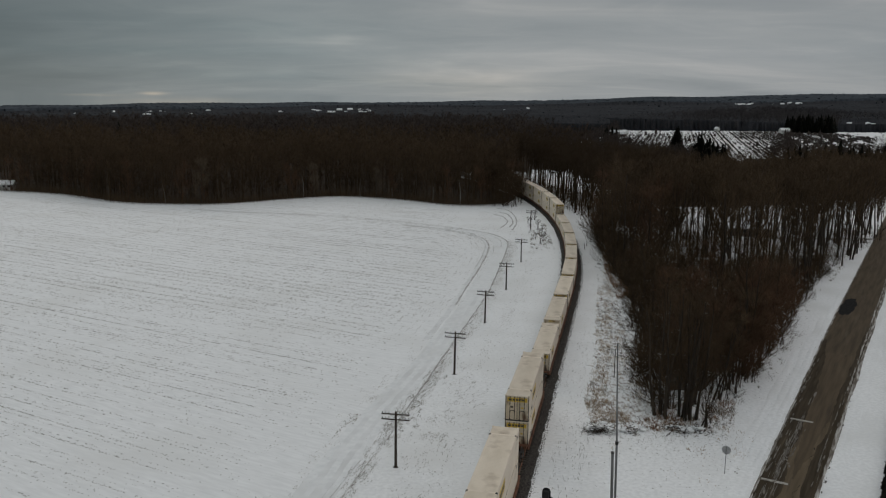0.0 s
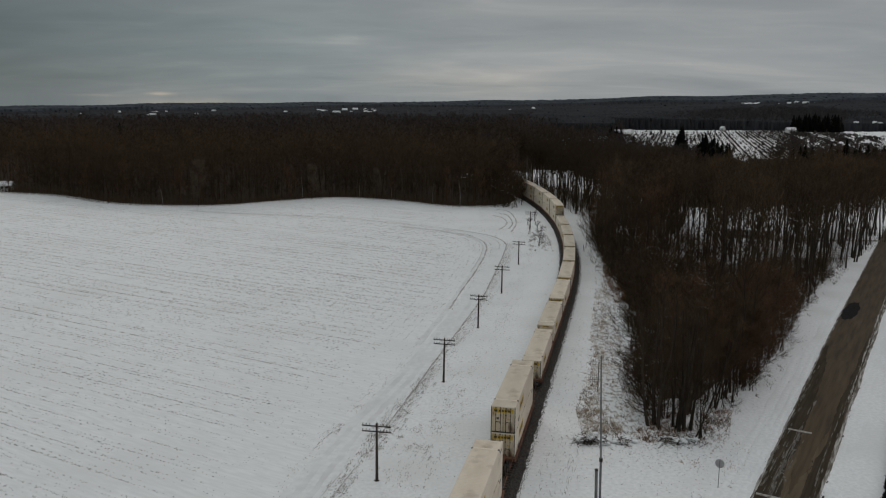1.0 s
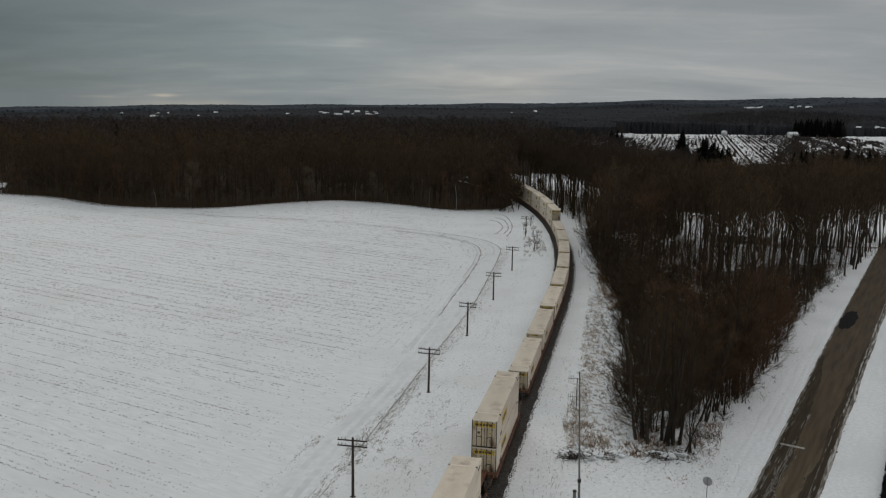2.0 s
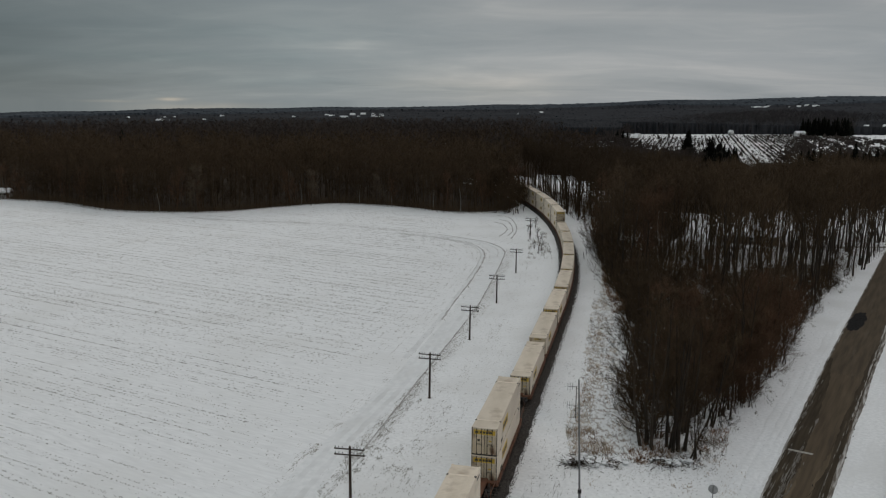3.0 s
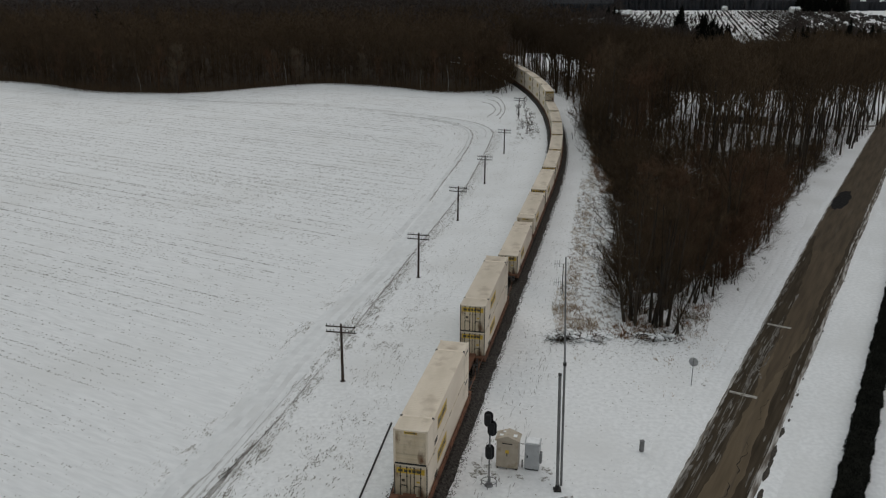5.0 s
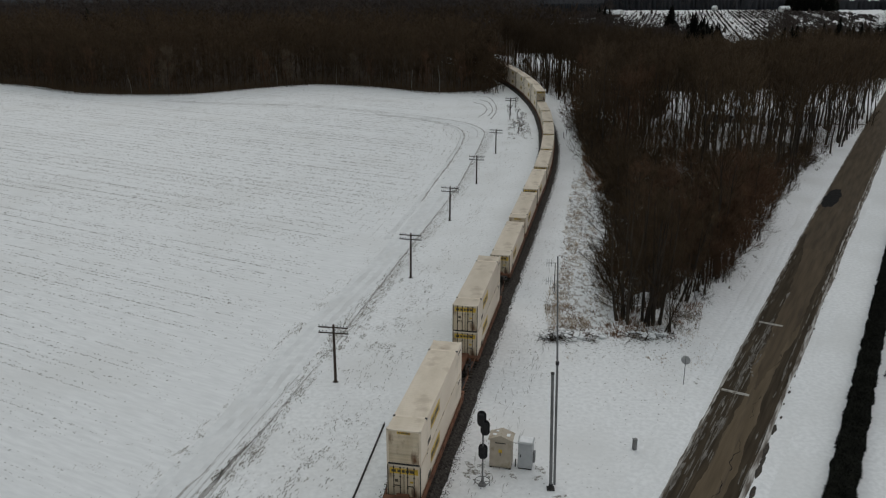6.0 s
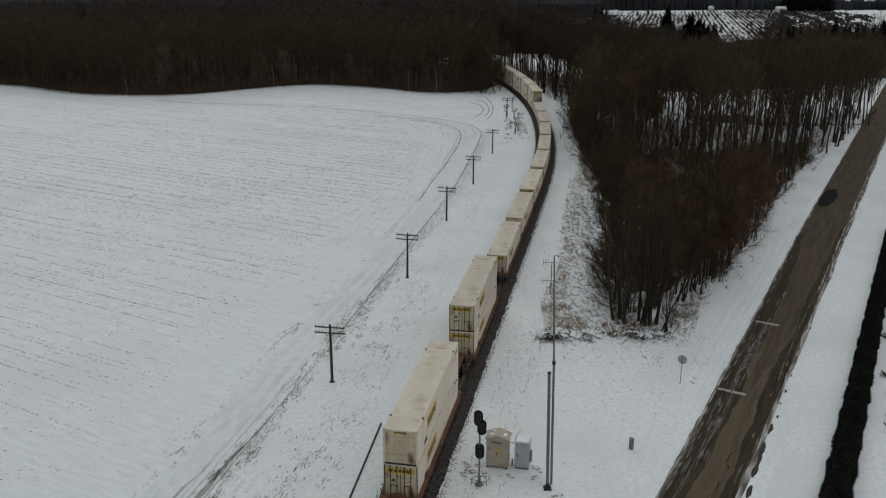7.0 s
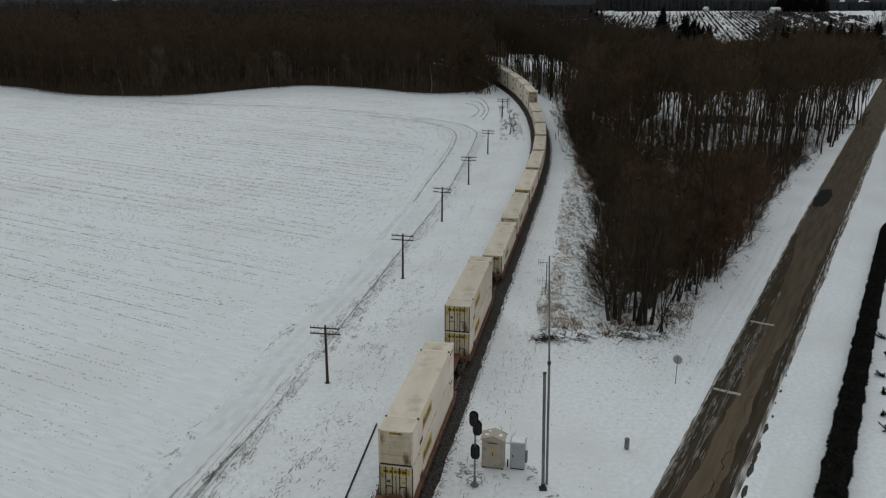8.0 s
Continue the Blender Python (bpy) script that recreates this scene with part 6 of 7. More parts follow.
# woods on both sides of the bend
BEND_E = [(37, 268), (58, 247), (68, 262), (70, 300), (58, 330), (36, 385), (26, 420), (22, 400), (28.5, 345), (33, 300)]
xs, ys = planted(BEND_E, 5.2, 10)
join_trees("bend_trees", TIMBER, [(x, y, rt.uniform(18, 22) / 23) for x, y in zip(xs, ys)], M_TWIG, "tall leafless trees beside the railway bend")
EDGE_LINE = spline([(-190, 331), (-158, 321.5), (-128, 300.4), (-106, 296.5), (-87, 300.5), (-70, 316), (-51, 328), (-28, 321), (-7, 306), (11, 311), (17.5, 330), (13, 360)], 12)
walked = 0.0
edge_red, edge_brown = [], []
for a, b in zip(EDGE_LINE, EDGE_LINE[1:]):
    walked += (b - a).length
    if walked > 6.0:
        walked = 0.0
        x, y = b.x + rt.uniform(-1.5, 1.5), b.y + rt.uniform(0, 4)
        if rt.random() < 0.3:
            edge_red.append((x, y, rt.uniform(0.7, 1.05)))
        else:
            edge_brown.append((x, y, rt.uniform(0.72, 1.0)))
corner = [(11.5, 304), (13.5, 308), (15.5, 305), (16.5, 312), (18.0, 318), (14.8, 316), (17.4, 325), (19.0, 331), (9.0, 307), (18.6, 311), (19.6, 323), (12.6, 312)]
join_trees("corner_trees", THICKET, [(x, y, rt.uniform(0.7, 1.15)) for x, y in corner], M_TWIG, "slender leafless trees where the woods meet the railway")
join_trees("edge_trees", RUSSET, edge_red, M_TWIG_RED, "leafless russet trees along the edge of the woods")
join_trees("edge_trees", TALL, edge_brown, M_TWIG, "leafless brown trees along the edge of the woods")
PALE = [tree_thing("bare_tree", 360 + k, M_TWIG_PALE, "rounded leafless tree with dense pale tan twigs", H=15, limbs=26, subs=6, twigs=7, clear=0.04, spread=0.33, r=0.1, twig_r=0.034, twig_len=1.8) for k in range(1)]
for x, y, s in ((-95.5, 294.5, 1.05), (-60, 318.5, 0.85), (-36, 322, 0.75)):
    plant(PALE, x, y, s)
for x, y in ((17.9, 224), (18.6, 228), (19.8, 240), (20.4, 244), (17.0, 231), (19.0, 248), (18.3, 256), (18.0, 262), (14.5, 301), (12.0, 303), (16.8, 304), (18.9, 312), (8.0, 304), (19.5, 270)):
    plant(SHRUB, x + rt.uniform(-0.5, 0.5), y, rt.uniform(0.3, 0.62))


# ---------------------------------------------------------------- woods as stuff
def joined_woods(name, places, protos, heights, mat, label, seed):
    rng = np.random.default_rng(seed)
    X, Y = places
    pick = rng.integers(0, len(protos), len(X))
    out = []
    for k, ((tv, tt), (cv, ct), H) in enumerate(protos):
        m = pick == k
        V, T = merged((tv, tt), (cv, ct))
        n = int(m.sum())
        if n:
            out.append(scattered(V, T, X[m], Y[m], land(X[m], Y[m]), (heights[m] if len(heights) == len(X) else rng.uniform(*heights, n)) / H, rng.uniform(0, 6.28, n)))
    V, T = merged(*out)
    return tagged(part(name, tri_mesh(name, V, T), mat), label, "woods", kind="stuff")


FRONTP = [(*spiky_tree(500 + k, 22, 13, 5, 3, 0.07, 0.34, 0.2, 0.08, 0.065), 22) for k in range(4)]
MIDP = [(*spiky_tree(520 + k, 22, 11, 5, 1, 0.3, 0.38, 0.22, 0.14, 0.12), 22) for k in range(4)]
LOWP = [(*spiky_tree(540 + k, 8, 10, 4, 2, 0.03, 0.40, 0.08, 0.06, 0.05), 8) for k in range(3)]
FARP = [(*spiky_tree(560 + k, 21, 10, 4, 0, 0.3, 0.40, 0.28, 0.24, 0.1), 21) for k in range(3)]
EDGE_PTS = [(p.x, p.y) for p in EDGE_LINE[:-8]]
FRONT = [(x, y + 3) for x, y in EDGE_PTS] + [(x, y + 26) for x, y in reversed(EDGE_PTS)]
joined_woods("front_woods", planted(FRONT, 5.6, 19), FRONTP, (17, 24), M_TWIG, "dense leafless brown woods behind the snowy field", 11)
joined_woods("woodland_thicket", planted(FRONT, 4.4, 18), LOWP, (6, 12), M_TWIG, "dense low brush along the edge of the woods", 12)
WEST = [(x, y + 26) for x, y in EDGE_PTS] + [(10, 368), (2, 400), (-8, 440), (-120, 440), (-260, 430), (-300, 380), (-240, 345)]
joined_woods("west_woods", planted(WEST, 8.0, 20), MIDP, (18, 24), M_TWIG, "dense leafless brown woods beyond the field", 1)
EAST = [(70, 305), (100, 298), (98, 264), (130, 270), (165, 322), (185, 345), (250, 400), (300, 470), (250, 470), (150, 430), (66, 452), (50, 456), (58, 400), (68, 340)]
joined_woods("east_woods", planted(EAST, 8.4, 21), MIDP, (9.5, 12.5), M_TWIG, "dense leafless brown woods beyond the house", 2)
BEHIND = [(8, 466), (60, 462), (70, 480), (40, 520), (-20, 520), (-10, 440)]
joined_woods("bend_woods", planted(BEHIND, 7.0, 22), MIDP, (19, 23), M_TWIG, "leafless woods closing the railway bend", 3)
V_IN = [(26.5, 110), (30, 107.5), (35, 111), (41.5, 121.5), (52, 142), (58, 153), (53, 165), (47, 190), (46, 245), (37, 266), (33, 215), (30.0, 172), (28.6, 142), (26.4, 118)]
joined_woods("bend_thicket", planted(BEND_E, 5.2, 27), LOWP, (2.5, 7.5), M_TWIG, "dense low brush beside the railway bend", 14)
joined_woods("wedge_thicket", planted([(x + 1.5, y + 3) for x, y in V_IN], 4.6, 25), LOWP, (3.5, 7.5), M_TWIG, "dense low brush under the trees of the wedge", 13)
OPEN_IN = [(52, 142), (65, 167), (83, 197), (92, 212), (78, 206), (60, 190), (48, 186), (52, 165)]
joined_woods("verge_thicket", planted(OPEN_IN, 3.6, 26), LOWP, (2.0, 5.0), M_TWIG, "low thin brush between the tall trunks", 15)
YARD = [(58, 206), (84, 206), (108, 232), (112, 252), (98, 262), (72, 258), (60, 240)]
bx, by = planted(YARD, 3.7, 71)
keep = np.hypot((bx - 80) / 9.5, (by - 247) / 7.5) > 1
joined_woods("yard_brush", (bx[keep], by[keep]), LOWP, (1.8, 5.5), M_TWIG, "thin leafless brush in the snow about the house", 22)
LINE_SIDE = [(24.2, 116), (26.5, 116), (29.6, 142), (32, 172), (30, 172), (27.2, 142)]
joined_woods("line_side_brush", planted([(x + 0.7, y) for x, y in LINE_SIDE], 3.3, 36), LOWP, (1.5, 3.8), M_TWIG, "dense leafless brush between the railway and the wood", 16)
FAR_W = [(-300, 380), (-260, 435), (-110, 445), (60, 445), (68, 505), (58, 640), (50, 800), (-120, 830), (-330, 800), (-480, 700), (-420, 520)]
joined_woods("far_woods", planted(FAR_W, 12.8, 23), FARP, (19, 24), M_FARWOOD, "wide leafless woods stretching away in the distance", 4)
GAP_W = [(60, 505), (112, 525), (104, 610), (98, 650), (58, 650)]
joined_woods("gap_trees", planted(GAP_W, 8.0, 61), FARP, (12.5, 16), M_FARWOOD, "leafless trees before a narrow snowy field", 17)
HUMP = [polar(a, r) for a, r in ((9.3, 1000), (21.0, 1000), (26.5, 1015), (30, 1015), (30, 1330), (21.5, 1420), (15, 1380), (9.3, 1250))]
hx, hy = planted(HUMP, 12.5, 62)
keep = (np.degrees(np.arctan2(hx - EYE_X, hy - EYE_Y)) < 23.4) | (np.hypot(hx - EYE_X, hy - EYE_Y) > 1150)
hx, hy = hx[keep], hy[keep]
ha = np.degrees(np.arctan2(hx - EYE_X, hy - EYE_Y))
hh = np.interp(ha, [9, 13, 16, 19, 22, 24, 26, 30], [11, 12, 17, 19.5, 17, 13, 12, 12]) * np.random.default_rng(63).uniform(0.85, 1.1, len(hx))
joined_woods("rolling_woods", (hx, hy), FARP, hh, M_HUMP_HAZY, "dull leafless woods rising behind the vineyard", 18)
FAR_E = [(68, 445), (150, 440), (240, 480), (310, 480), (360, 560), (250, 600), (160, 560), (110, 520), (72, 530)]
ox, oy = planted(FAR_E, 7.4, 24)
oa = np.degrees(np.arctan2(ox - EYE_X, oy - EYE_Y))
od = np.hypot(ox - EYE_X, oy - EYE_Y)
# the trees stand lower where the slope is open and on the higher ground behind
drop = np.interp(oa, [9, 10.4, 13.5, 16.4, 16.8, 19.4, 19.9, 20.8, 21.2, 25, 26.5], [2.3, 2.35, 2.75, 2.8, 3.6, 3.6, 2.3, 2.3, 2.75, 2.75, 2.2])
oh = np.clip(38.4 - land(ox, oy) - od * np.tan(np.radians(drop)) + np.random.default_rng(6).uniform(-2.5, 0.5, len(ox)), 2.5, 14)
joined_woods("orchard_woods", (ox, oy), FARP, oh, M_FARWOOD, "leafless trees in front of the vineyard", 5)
BACK = [polar(a, r) for a, r in ((21.0, 975), (23.0, 945), (24.9, 880), (25.4, 700), (28, 700), (29, 1000), (21, 1000))]
kx, ky = planted(BACK, 10.5, 31)
keep = np.degrees(np.arctan2(kx - EYE_X, ky - EYE_Y)) < 23.3
joined_woods("back_woods", (kx[keep], ky[keep]), FARP, (11, 17), M_FARWOOD, "leafless woods behind the vineyard", 9)
FRINGE = [polar(a, r) for a, r in ((9.3, 968), (15, 985), (20.4, 985), (20.4, 1000), (15, 1000), (9.3, 985))]
joined_woods("vineyard_fringe", planted(FRINGE, 7.5, 32), FARP, (4, 13), M_HUMP_HAZY, "edge of the leafless woods behind the vineyard", 10)
COPSE = [polar(a, r) for a, r in ((19.8, 610), (20.9, 610), (20.8, 720), (20.7, 860), (20.4, 860), (20.0, 720))]
joined_woods("copse", planted(COPSE, 7.5, 28), FARP, (6.0, 10.0), M_FARWOOD, "strip of leafless trees between two vineyard plots", 7)
PLOT_EDGE = [polar(a, r) for a, r in ((25.0, 640), (27.5, 640), (27.8, 860), (25.3, 840))]
joined_woods("plot_edge_trees", planted(PLOT_EDGE, 9.0, 81), FARP, (4, 8), M_FARWOOD, "low leafless trees at the end of the vineyard", 23)
SIDE = [polar(a, r) for a, r in ((8.4, 620), (9.6, 640), (10.2, 820), (10.2, 970), (8.4, 970))]
joined_woods("farm_woods", planted(SIDE, 9.0, 29), FARP, (8.0, 12.0), M_FARWOOD, "leafless trees beside the farmhouse", 8)


BIRCH = [tree_thing("birch_tree", 900 + k, M_TWIG, "slender birch with pale bark at the edge of the woods", M_BIRCH, H=11 + k, limbs=9, subs=4, twigs=4, clear=0.45, spread=0.22, r=0.10, twig_r=0.016, twig_len=1.2, sway=0.3) for k in range(3)]
for x, y, s in ((-64.2, 321, 0.7), (-43, 328.5, 0.6), (-14, 313, 0.7), (-108, 293.5, 0.6), (-30, 319.2, 0.5), (-4, 303.5, 0.8), (24, 352, 0.9), (31, 366, 0.9), (27, 384, 1.0)):
    plant(BIRCH, x, y, s)


# leaf litter showing through thin snow on the floor of the woods
def floor_sheet(name, poly, label, mat=M_LITTER):
    bm = B()
    vs = [bm.verts.new((x, y, 0.03)) for x, y in poly]
    lo = [bm.verts.new((x, y, -0.03)) for x, y in poly]
    for a, b, c in tessellate_polygon([[Vector((x, y, 0)) for x, y in poly]]):
        bm.faces.new((vs[a], vs[b], vs[c]))
    bmesh.ops.recalc_face_normals(bm, faces=bm.faces)
    for i in range(len(vs)):
        j = (i + 1) % len(vs)
        bm.faces.new((vs[i], lo[i], lo[j], vs[j]))
    return tagged(part(name, bm, mat), label, "woodland floor", kind="structure")


floor_sheet("woodland_floor", [(x, y + 1.5) for x, y in EDGE_PTS[::4]] + [(12, 360), (0, 410), (-20, 438), (-250, 420), (-300, 380)], "brown leaf litter under the woods", M_LITTER_BARE)
floor_sheet("wedge_floor", [(25.5, 108), (29.5, 107.5), (38.6, 122), (49.5, 142), (53, 152), (50, 168), (47, 190), (46, 205), (45, 245), (38.5, 258), (34.5, 215), (31, 172), (28, 140), (25, 118)], "brown leaf litter and thin snow under the wedge of trees")
floor_sheet("open_floor", [(54.5, 152), (64, 170), (83, 202), (92, 214), (78, 212), (62, 203), (48.5, 206), (50, 190), (52.5, 168)], "fallen leaves half under snow between tall trunks", M_LITTER_SNOWY)
floor_sheet("bend_floor", [(42, 270), (58, 250), (66, 264), (66, 300), (56, 330), (36, 380), (30, 370), (34, 345), (40, 305)], "leaf litter and thin snow under the trees by the bend", M_LITTER_SNOWY)


# trees that close in on the railway past the bend
lx, ly = [], []
for k in range(70):
    y = rt.uniform(338, 440)
    lx.append(track_x(y) - rt.uniform(4.5, 13.0))
    ly.append(y)
lx, ly = np.array(lx), np.array(ly)
joined_woods("line_woods", (lx, ly), FRONTP, (13, 20), M_TWIG, "leafless trees close beside the railway past the bend", 20)
joined_woods("line_thicket", (lx + 1.0, ly + 2.0), LOWP, (3, 7), M_TWIG, "brush close beside the railway past the bend", 21)


# undergrowth: thin saplings and brush among the trunks
def brush(poly, spacing, seed, hmin, hmax, rad):
    rng = np.random.default_rng(seed)
    X, Y = planted(poly, spacing, seed, 0.9)
    n = len(X)
    P = np.stack([X, Y, land(X, Y)], -1)
    D = np.stack([rng.normal(0, 0.22, n), rng.normal(0, 0.22, n), np.ones(n)], -1)
    return tubes(P, P + unit(D) * rng.uniform(hmin, hmax, n)[:, None], rng.uniform(0.6, 1.2, n) * rad, np.zeros(n), 3)


EDGE_BAND = [(p.x, p.y - 4.0) for p in EDGE_LINE[:-20]] + [(p.x, p.y + 9) for p in reversed(EDGE_LINE[:-20])]
V, T = merged(brush(WEDGE, 0.8, 41, 0.8, 4.5, 0.02), brush(OPEN_IN, 0.62, 44, 1.2, 6.5, 0.026), brush(EDGE_BAND, 0.6, 42, 1.2, 5.0, 0.035), brush(BEND_E, 1.0, 43, 1.0, 4.5, 0.03))
tagged(part("undergrowth", tri_mesh("undergrowth", V, T), M_TWIG), "thin leafless saplings and brush among the trunks", "undergrowth", kind="stuff")


# dry grass between the railway and the wedge, and weeds at its tip
def grass(poly, count, seed, h):
    rng = np.random.default_rng(seed)
    xs_, ys_ = [p[0] for p in poly], [p[1] for p in poly]
    cx, cy = rng.uniform(min(xs_), max(xs_), count // 14), rng.uniform(min(ys_), max(ys_), count // 14)
    # tussocks of uneven size, more of them in some stretches than in others
    keep = np.sin(cx * 0.9 + 1.3 * np.sin(cy * 0.31 + seed)) + np.sin(cy * 0.47 - cx * 0.5 + seed * 1.7) > rng.uniform(-2.0, 1.1, len(cx))
    cx, cy = cx[keep], cy[keep]
    w = rng.uniform(0.12, 0.75, (len(cx), 1))
    X = (cx[:, None] + rng.normal(0, 1, (len(cx), 14)) * w * 0.7).ravel()
    Y = (cy[:, None] + rng.normal(0, 1, (len(cx), 14)) * w * 1.6).ravel()
    k = inside(poly, X, Y)
    X, Y = X[k], Y[k]
    n = len(X)
    P = np.stack([X, Y, np.zeros(n)], -1)
    D = unit(np.stack([rng.normal(0, 0.6, n), rng.normal(0, 0.6, n), np.ones(n)], -1))
    return tubes(P, P + D * rng.uniform(h * 0.4, h, n)[:, None], rng.uniform(0.015, 0.04, n), np.zeros(n), 3)


GRASS_W = [(12.6, 94), (20, 96), (21.5, 110), (23.5, 126), (26, 150), (28.5, 172), (25.5, 172), (21, 146), (17, 120), (13.2, 104)]
GRASS_RIM = [(12.4, 93.5), (14.0, 95.0), (16.2, 104.6), (21.0, 130), (26.2, 158), (32.0, 195), (30.4, 195), (24.6, 158), (19.2, 130), (14.4, 104.6), (12.2, 97)]
GRASS_TUFT = [(12.8, 94.5), (17.6, 95.5), (18.5, 100), (16, 103.5), (13.0, 102)]
rb = random.Random(19)
bank = []
rim = GRASS_W[:6] + [(32.2, 195), (31.0, 195)] + GRASS_W[6:]
for (xa, ya), (xb, yb) in zip(rim, rim[1:] + rim[:1]):
    long = math.hypot(xb - xa, yb - ya)
    for k in range(max(1, int(long / 1.1))):
        f = (k + rb.uniform(0.0, 0.6)) / max(1, int(long / 1.1))
        bank.append((xa + (xb - xa) * f + rb.gauss(0.35, 0.5), ya + (yb - ya) * f + rb.gauss(0, 0.4)))
floor_sheet("grass_bank", bank, "flattened dead grass under patchy snow", M_BANK)
V, T = merged(grass(GRASS_W, 6000, 51, 0.6), grass(GRASS_RIM, 11000, 57, 0.8), grass(GRASS_TUFT, 700, 58, 0.9), grass([(20, 92.8), (27, 92), (29, 95), (22, 96)], 700, 62, 0.5), grass([(14, 84), (24, 78), (31, 84), (32, 97), (14, 95)], 420, 69, 0.3))
tagged(part("dry_grass", tri_mesh("dry_grass", V, T), M_GRASS), "tan dry grass standing through the snow at the edge of the woods", "grass", kind="stuff")
V, T = merged(grass(GRASS_W, 5000, 59, 0.6), grass(GRASS_RIM, 6000, 63, 0.9), grass(GRASS_TUFT, 420, 64, 1.0))
tagged(part("straw", tri_mesh("straw", V, T), M_STRAW), "pale bleached straw standing through the snow", "grass", kind="stuff")
V, T = merged(grass([(12, 91.5), (28, 91.5), (30, 96), (24, 99), (13, 96)], 1300, 53, 0.5), grass([(28, 96), (35.5, 103), (45.5, 121), (55.5, 141), (50, 141), (40, 122), (30, 104)], 4600, 54, 0.6), grass([(55, 141), (70, 168), (88, 198), (84, 199), (64, 167), (52, 143)], 5200, 74, 0.9), grass([(19.5, 96.0), (30, 95.4), (33, 104), (28.5, 103), (22, 101.5)], 1200, 75, 0.9),
              grass(GRASS_W, 6500, 76, 0.45), grass([(24, 100), (30, 172), (33, 205), (29, 200), (25, 165), (20, 125)], 3500, 55, 0.6), grass([(15, 215), (21, 215), (23, 260), (17, 258)], 1600, 56, 0.7))
tagged(part("brown_weeds", tri_mesh("brown_weeds", V, T), M_STUBBLE), "dark brown weeds and brush stalks poking out of the snow", "weeds", kind="stuff")
V, T = merged(grass([(27.5, 160), (31.5, 160), (35.5, 205), (32.5, 212), (30.0, 190)], 8000, 65, 1.5), grass([(19.5, 96.2), (30, 95.6), (33, 104), (28.5, 103), (22, 101.5), (19.5, 100)], 1700, 73, 0.8), grass([(14, 92.8), (27, 93.0), (27, 97), (19, 97.5)], 1900, 66, 0.55), grass(GRASS_W, 1700, 67, 0.7), grass(GRASS_TUFT, 300, 68, 0.8))
tagged(part("rust_weeds", tri_mesh("rust_weeds", V, T), M_RUSTGRASS), "rust-brown dead growth along the foot of the woods", "weeds", kind="stuff")
rng = np.random.default_rng(60)
n = 420
cx = rng.choice([12.6, 13.4, 14.4, 17.2, 21.8, 23.2, 25.6], n, p=[0.2, 0.2, 0.12, 0.08, 0.16, 0.16, 0.08]) + rng.normal(0, 0.55, n)
cy = 92.6 + (cx - 12) * 0.06 + rng.normal(0, 0.8, n)
P = np.stack([cx, cy, rng.uniform(0.0, 0.45, n)], -1)
D = unit(np.stack([rng.normal(0, 1, n), rng.normal(0, 1, n), rng.normal(0.1, 0.25, n)], -1))
V, T = tubes(P, P + D * rng.uniform(0.4, 1.3, n)[:, None], rng.uniform(0.02, 0.06, n), np.zeros(n), 3)
def snow_caps():
    """Lumps of snow lying on the heaped branches, with dark hollows between."""
    rng = np.random.default_rng(98)
    bm = bmesh.new()
    for k in range(64):
        cx = rng.choice([12.5, 13.4, 14.6, 16.0, 18.5, 22.3, 24.0]) + rng.normal(0, 0.55)
        cy = 92.8 + (cx - 12) * 0.07 + rng.normal(0, 0.7)
        r = rng.uniform(0.14, 0.42)
        got = bmesh.ops.create_icosphere(bm, subdivisions=2, radius=1.0)
        for v in got["verts"]:
            q = 1 + 0.22 * noise.noise(v.co * 2.1 + Vector((k, 0, 0)))
            v.co = Vector((cx + v.co.x * r * 1.3 * q, cy + v.co.y * r * q, 0.1 + r * 0.35 + v.co.z * r * 0.55 * q))
    for f in bm.faces:
        f.smooth = True
    return bm


tagged(part("snow_lumps", snow_caps(), M_SNOW), "lumps of snow lying on the heaped cut branches", "snow", kind="stuff")
tagged(part("felled_brush", tri_mesh("felled_brush", V, T), M_BARK), "dark cut branches heaped in the snow", "brush", kind="stuff")
rng = np.random.default_rng(61)
n = 9000
x = np.concatenate([rng.uniform(-8, 60, n), rng.uniform(-10, 22, 5000), rng.normal(21, 6, 2200)])
y = np.concatenate([rng.uniform(60, 175, n), rng.uniform(175, 300, 5000), 94 - np.abs(rng.normal(0, 5, 2200))])
k = ~inside(WEDGE, x, y)
x, y = x[k], y[k]
off = np.array([abs(a - track_x(b)) for a, b in zip(x, y)])
k = (off > 3.2) & (x < 21.7 + (y - 63.2) * 0.546 - 3.4)
x, y = x[k], y[k]
n = len(x)
big = rng.uniform(0.5, 1.4, n) ** 2.2
V, T = dashes(x, y, rng.uniform(0, 6.28, n), 0.10 * big, 0.04 * big, 0.02 * big, np.zeros(n))
# drag marks along the line
m = 260
yy = rng.uniform(62, 150, m)
xx = np.array([track_x(float(b)) for b in yy]) + rng.choice([4.6, 6.1, 7.0], m) + rng.normal(0, 0.22, m)
V, T = merged((V, T), dashes(xx, yy, np.pi / 2 - 0.19 + rng.normal(0, 0.15, m), rng.uniform(0.3, 1.1, m), rng.uniform(0.02, 0.06, m), rng.uniform(0.005, 0.02, m), np.full(m, 0.004)))
tagged(part("scattered_debris", tri_mesh("scattered_debris", V, T), M_STUBBLE), "small dark twigs and clods scattered on the snow", "debris", kind="stuff")


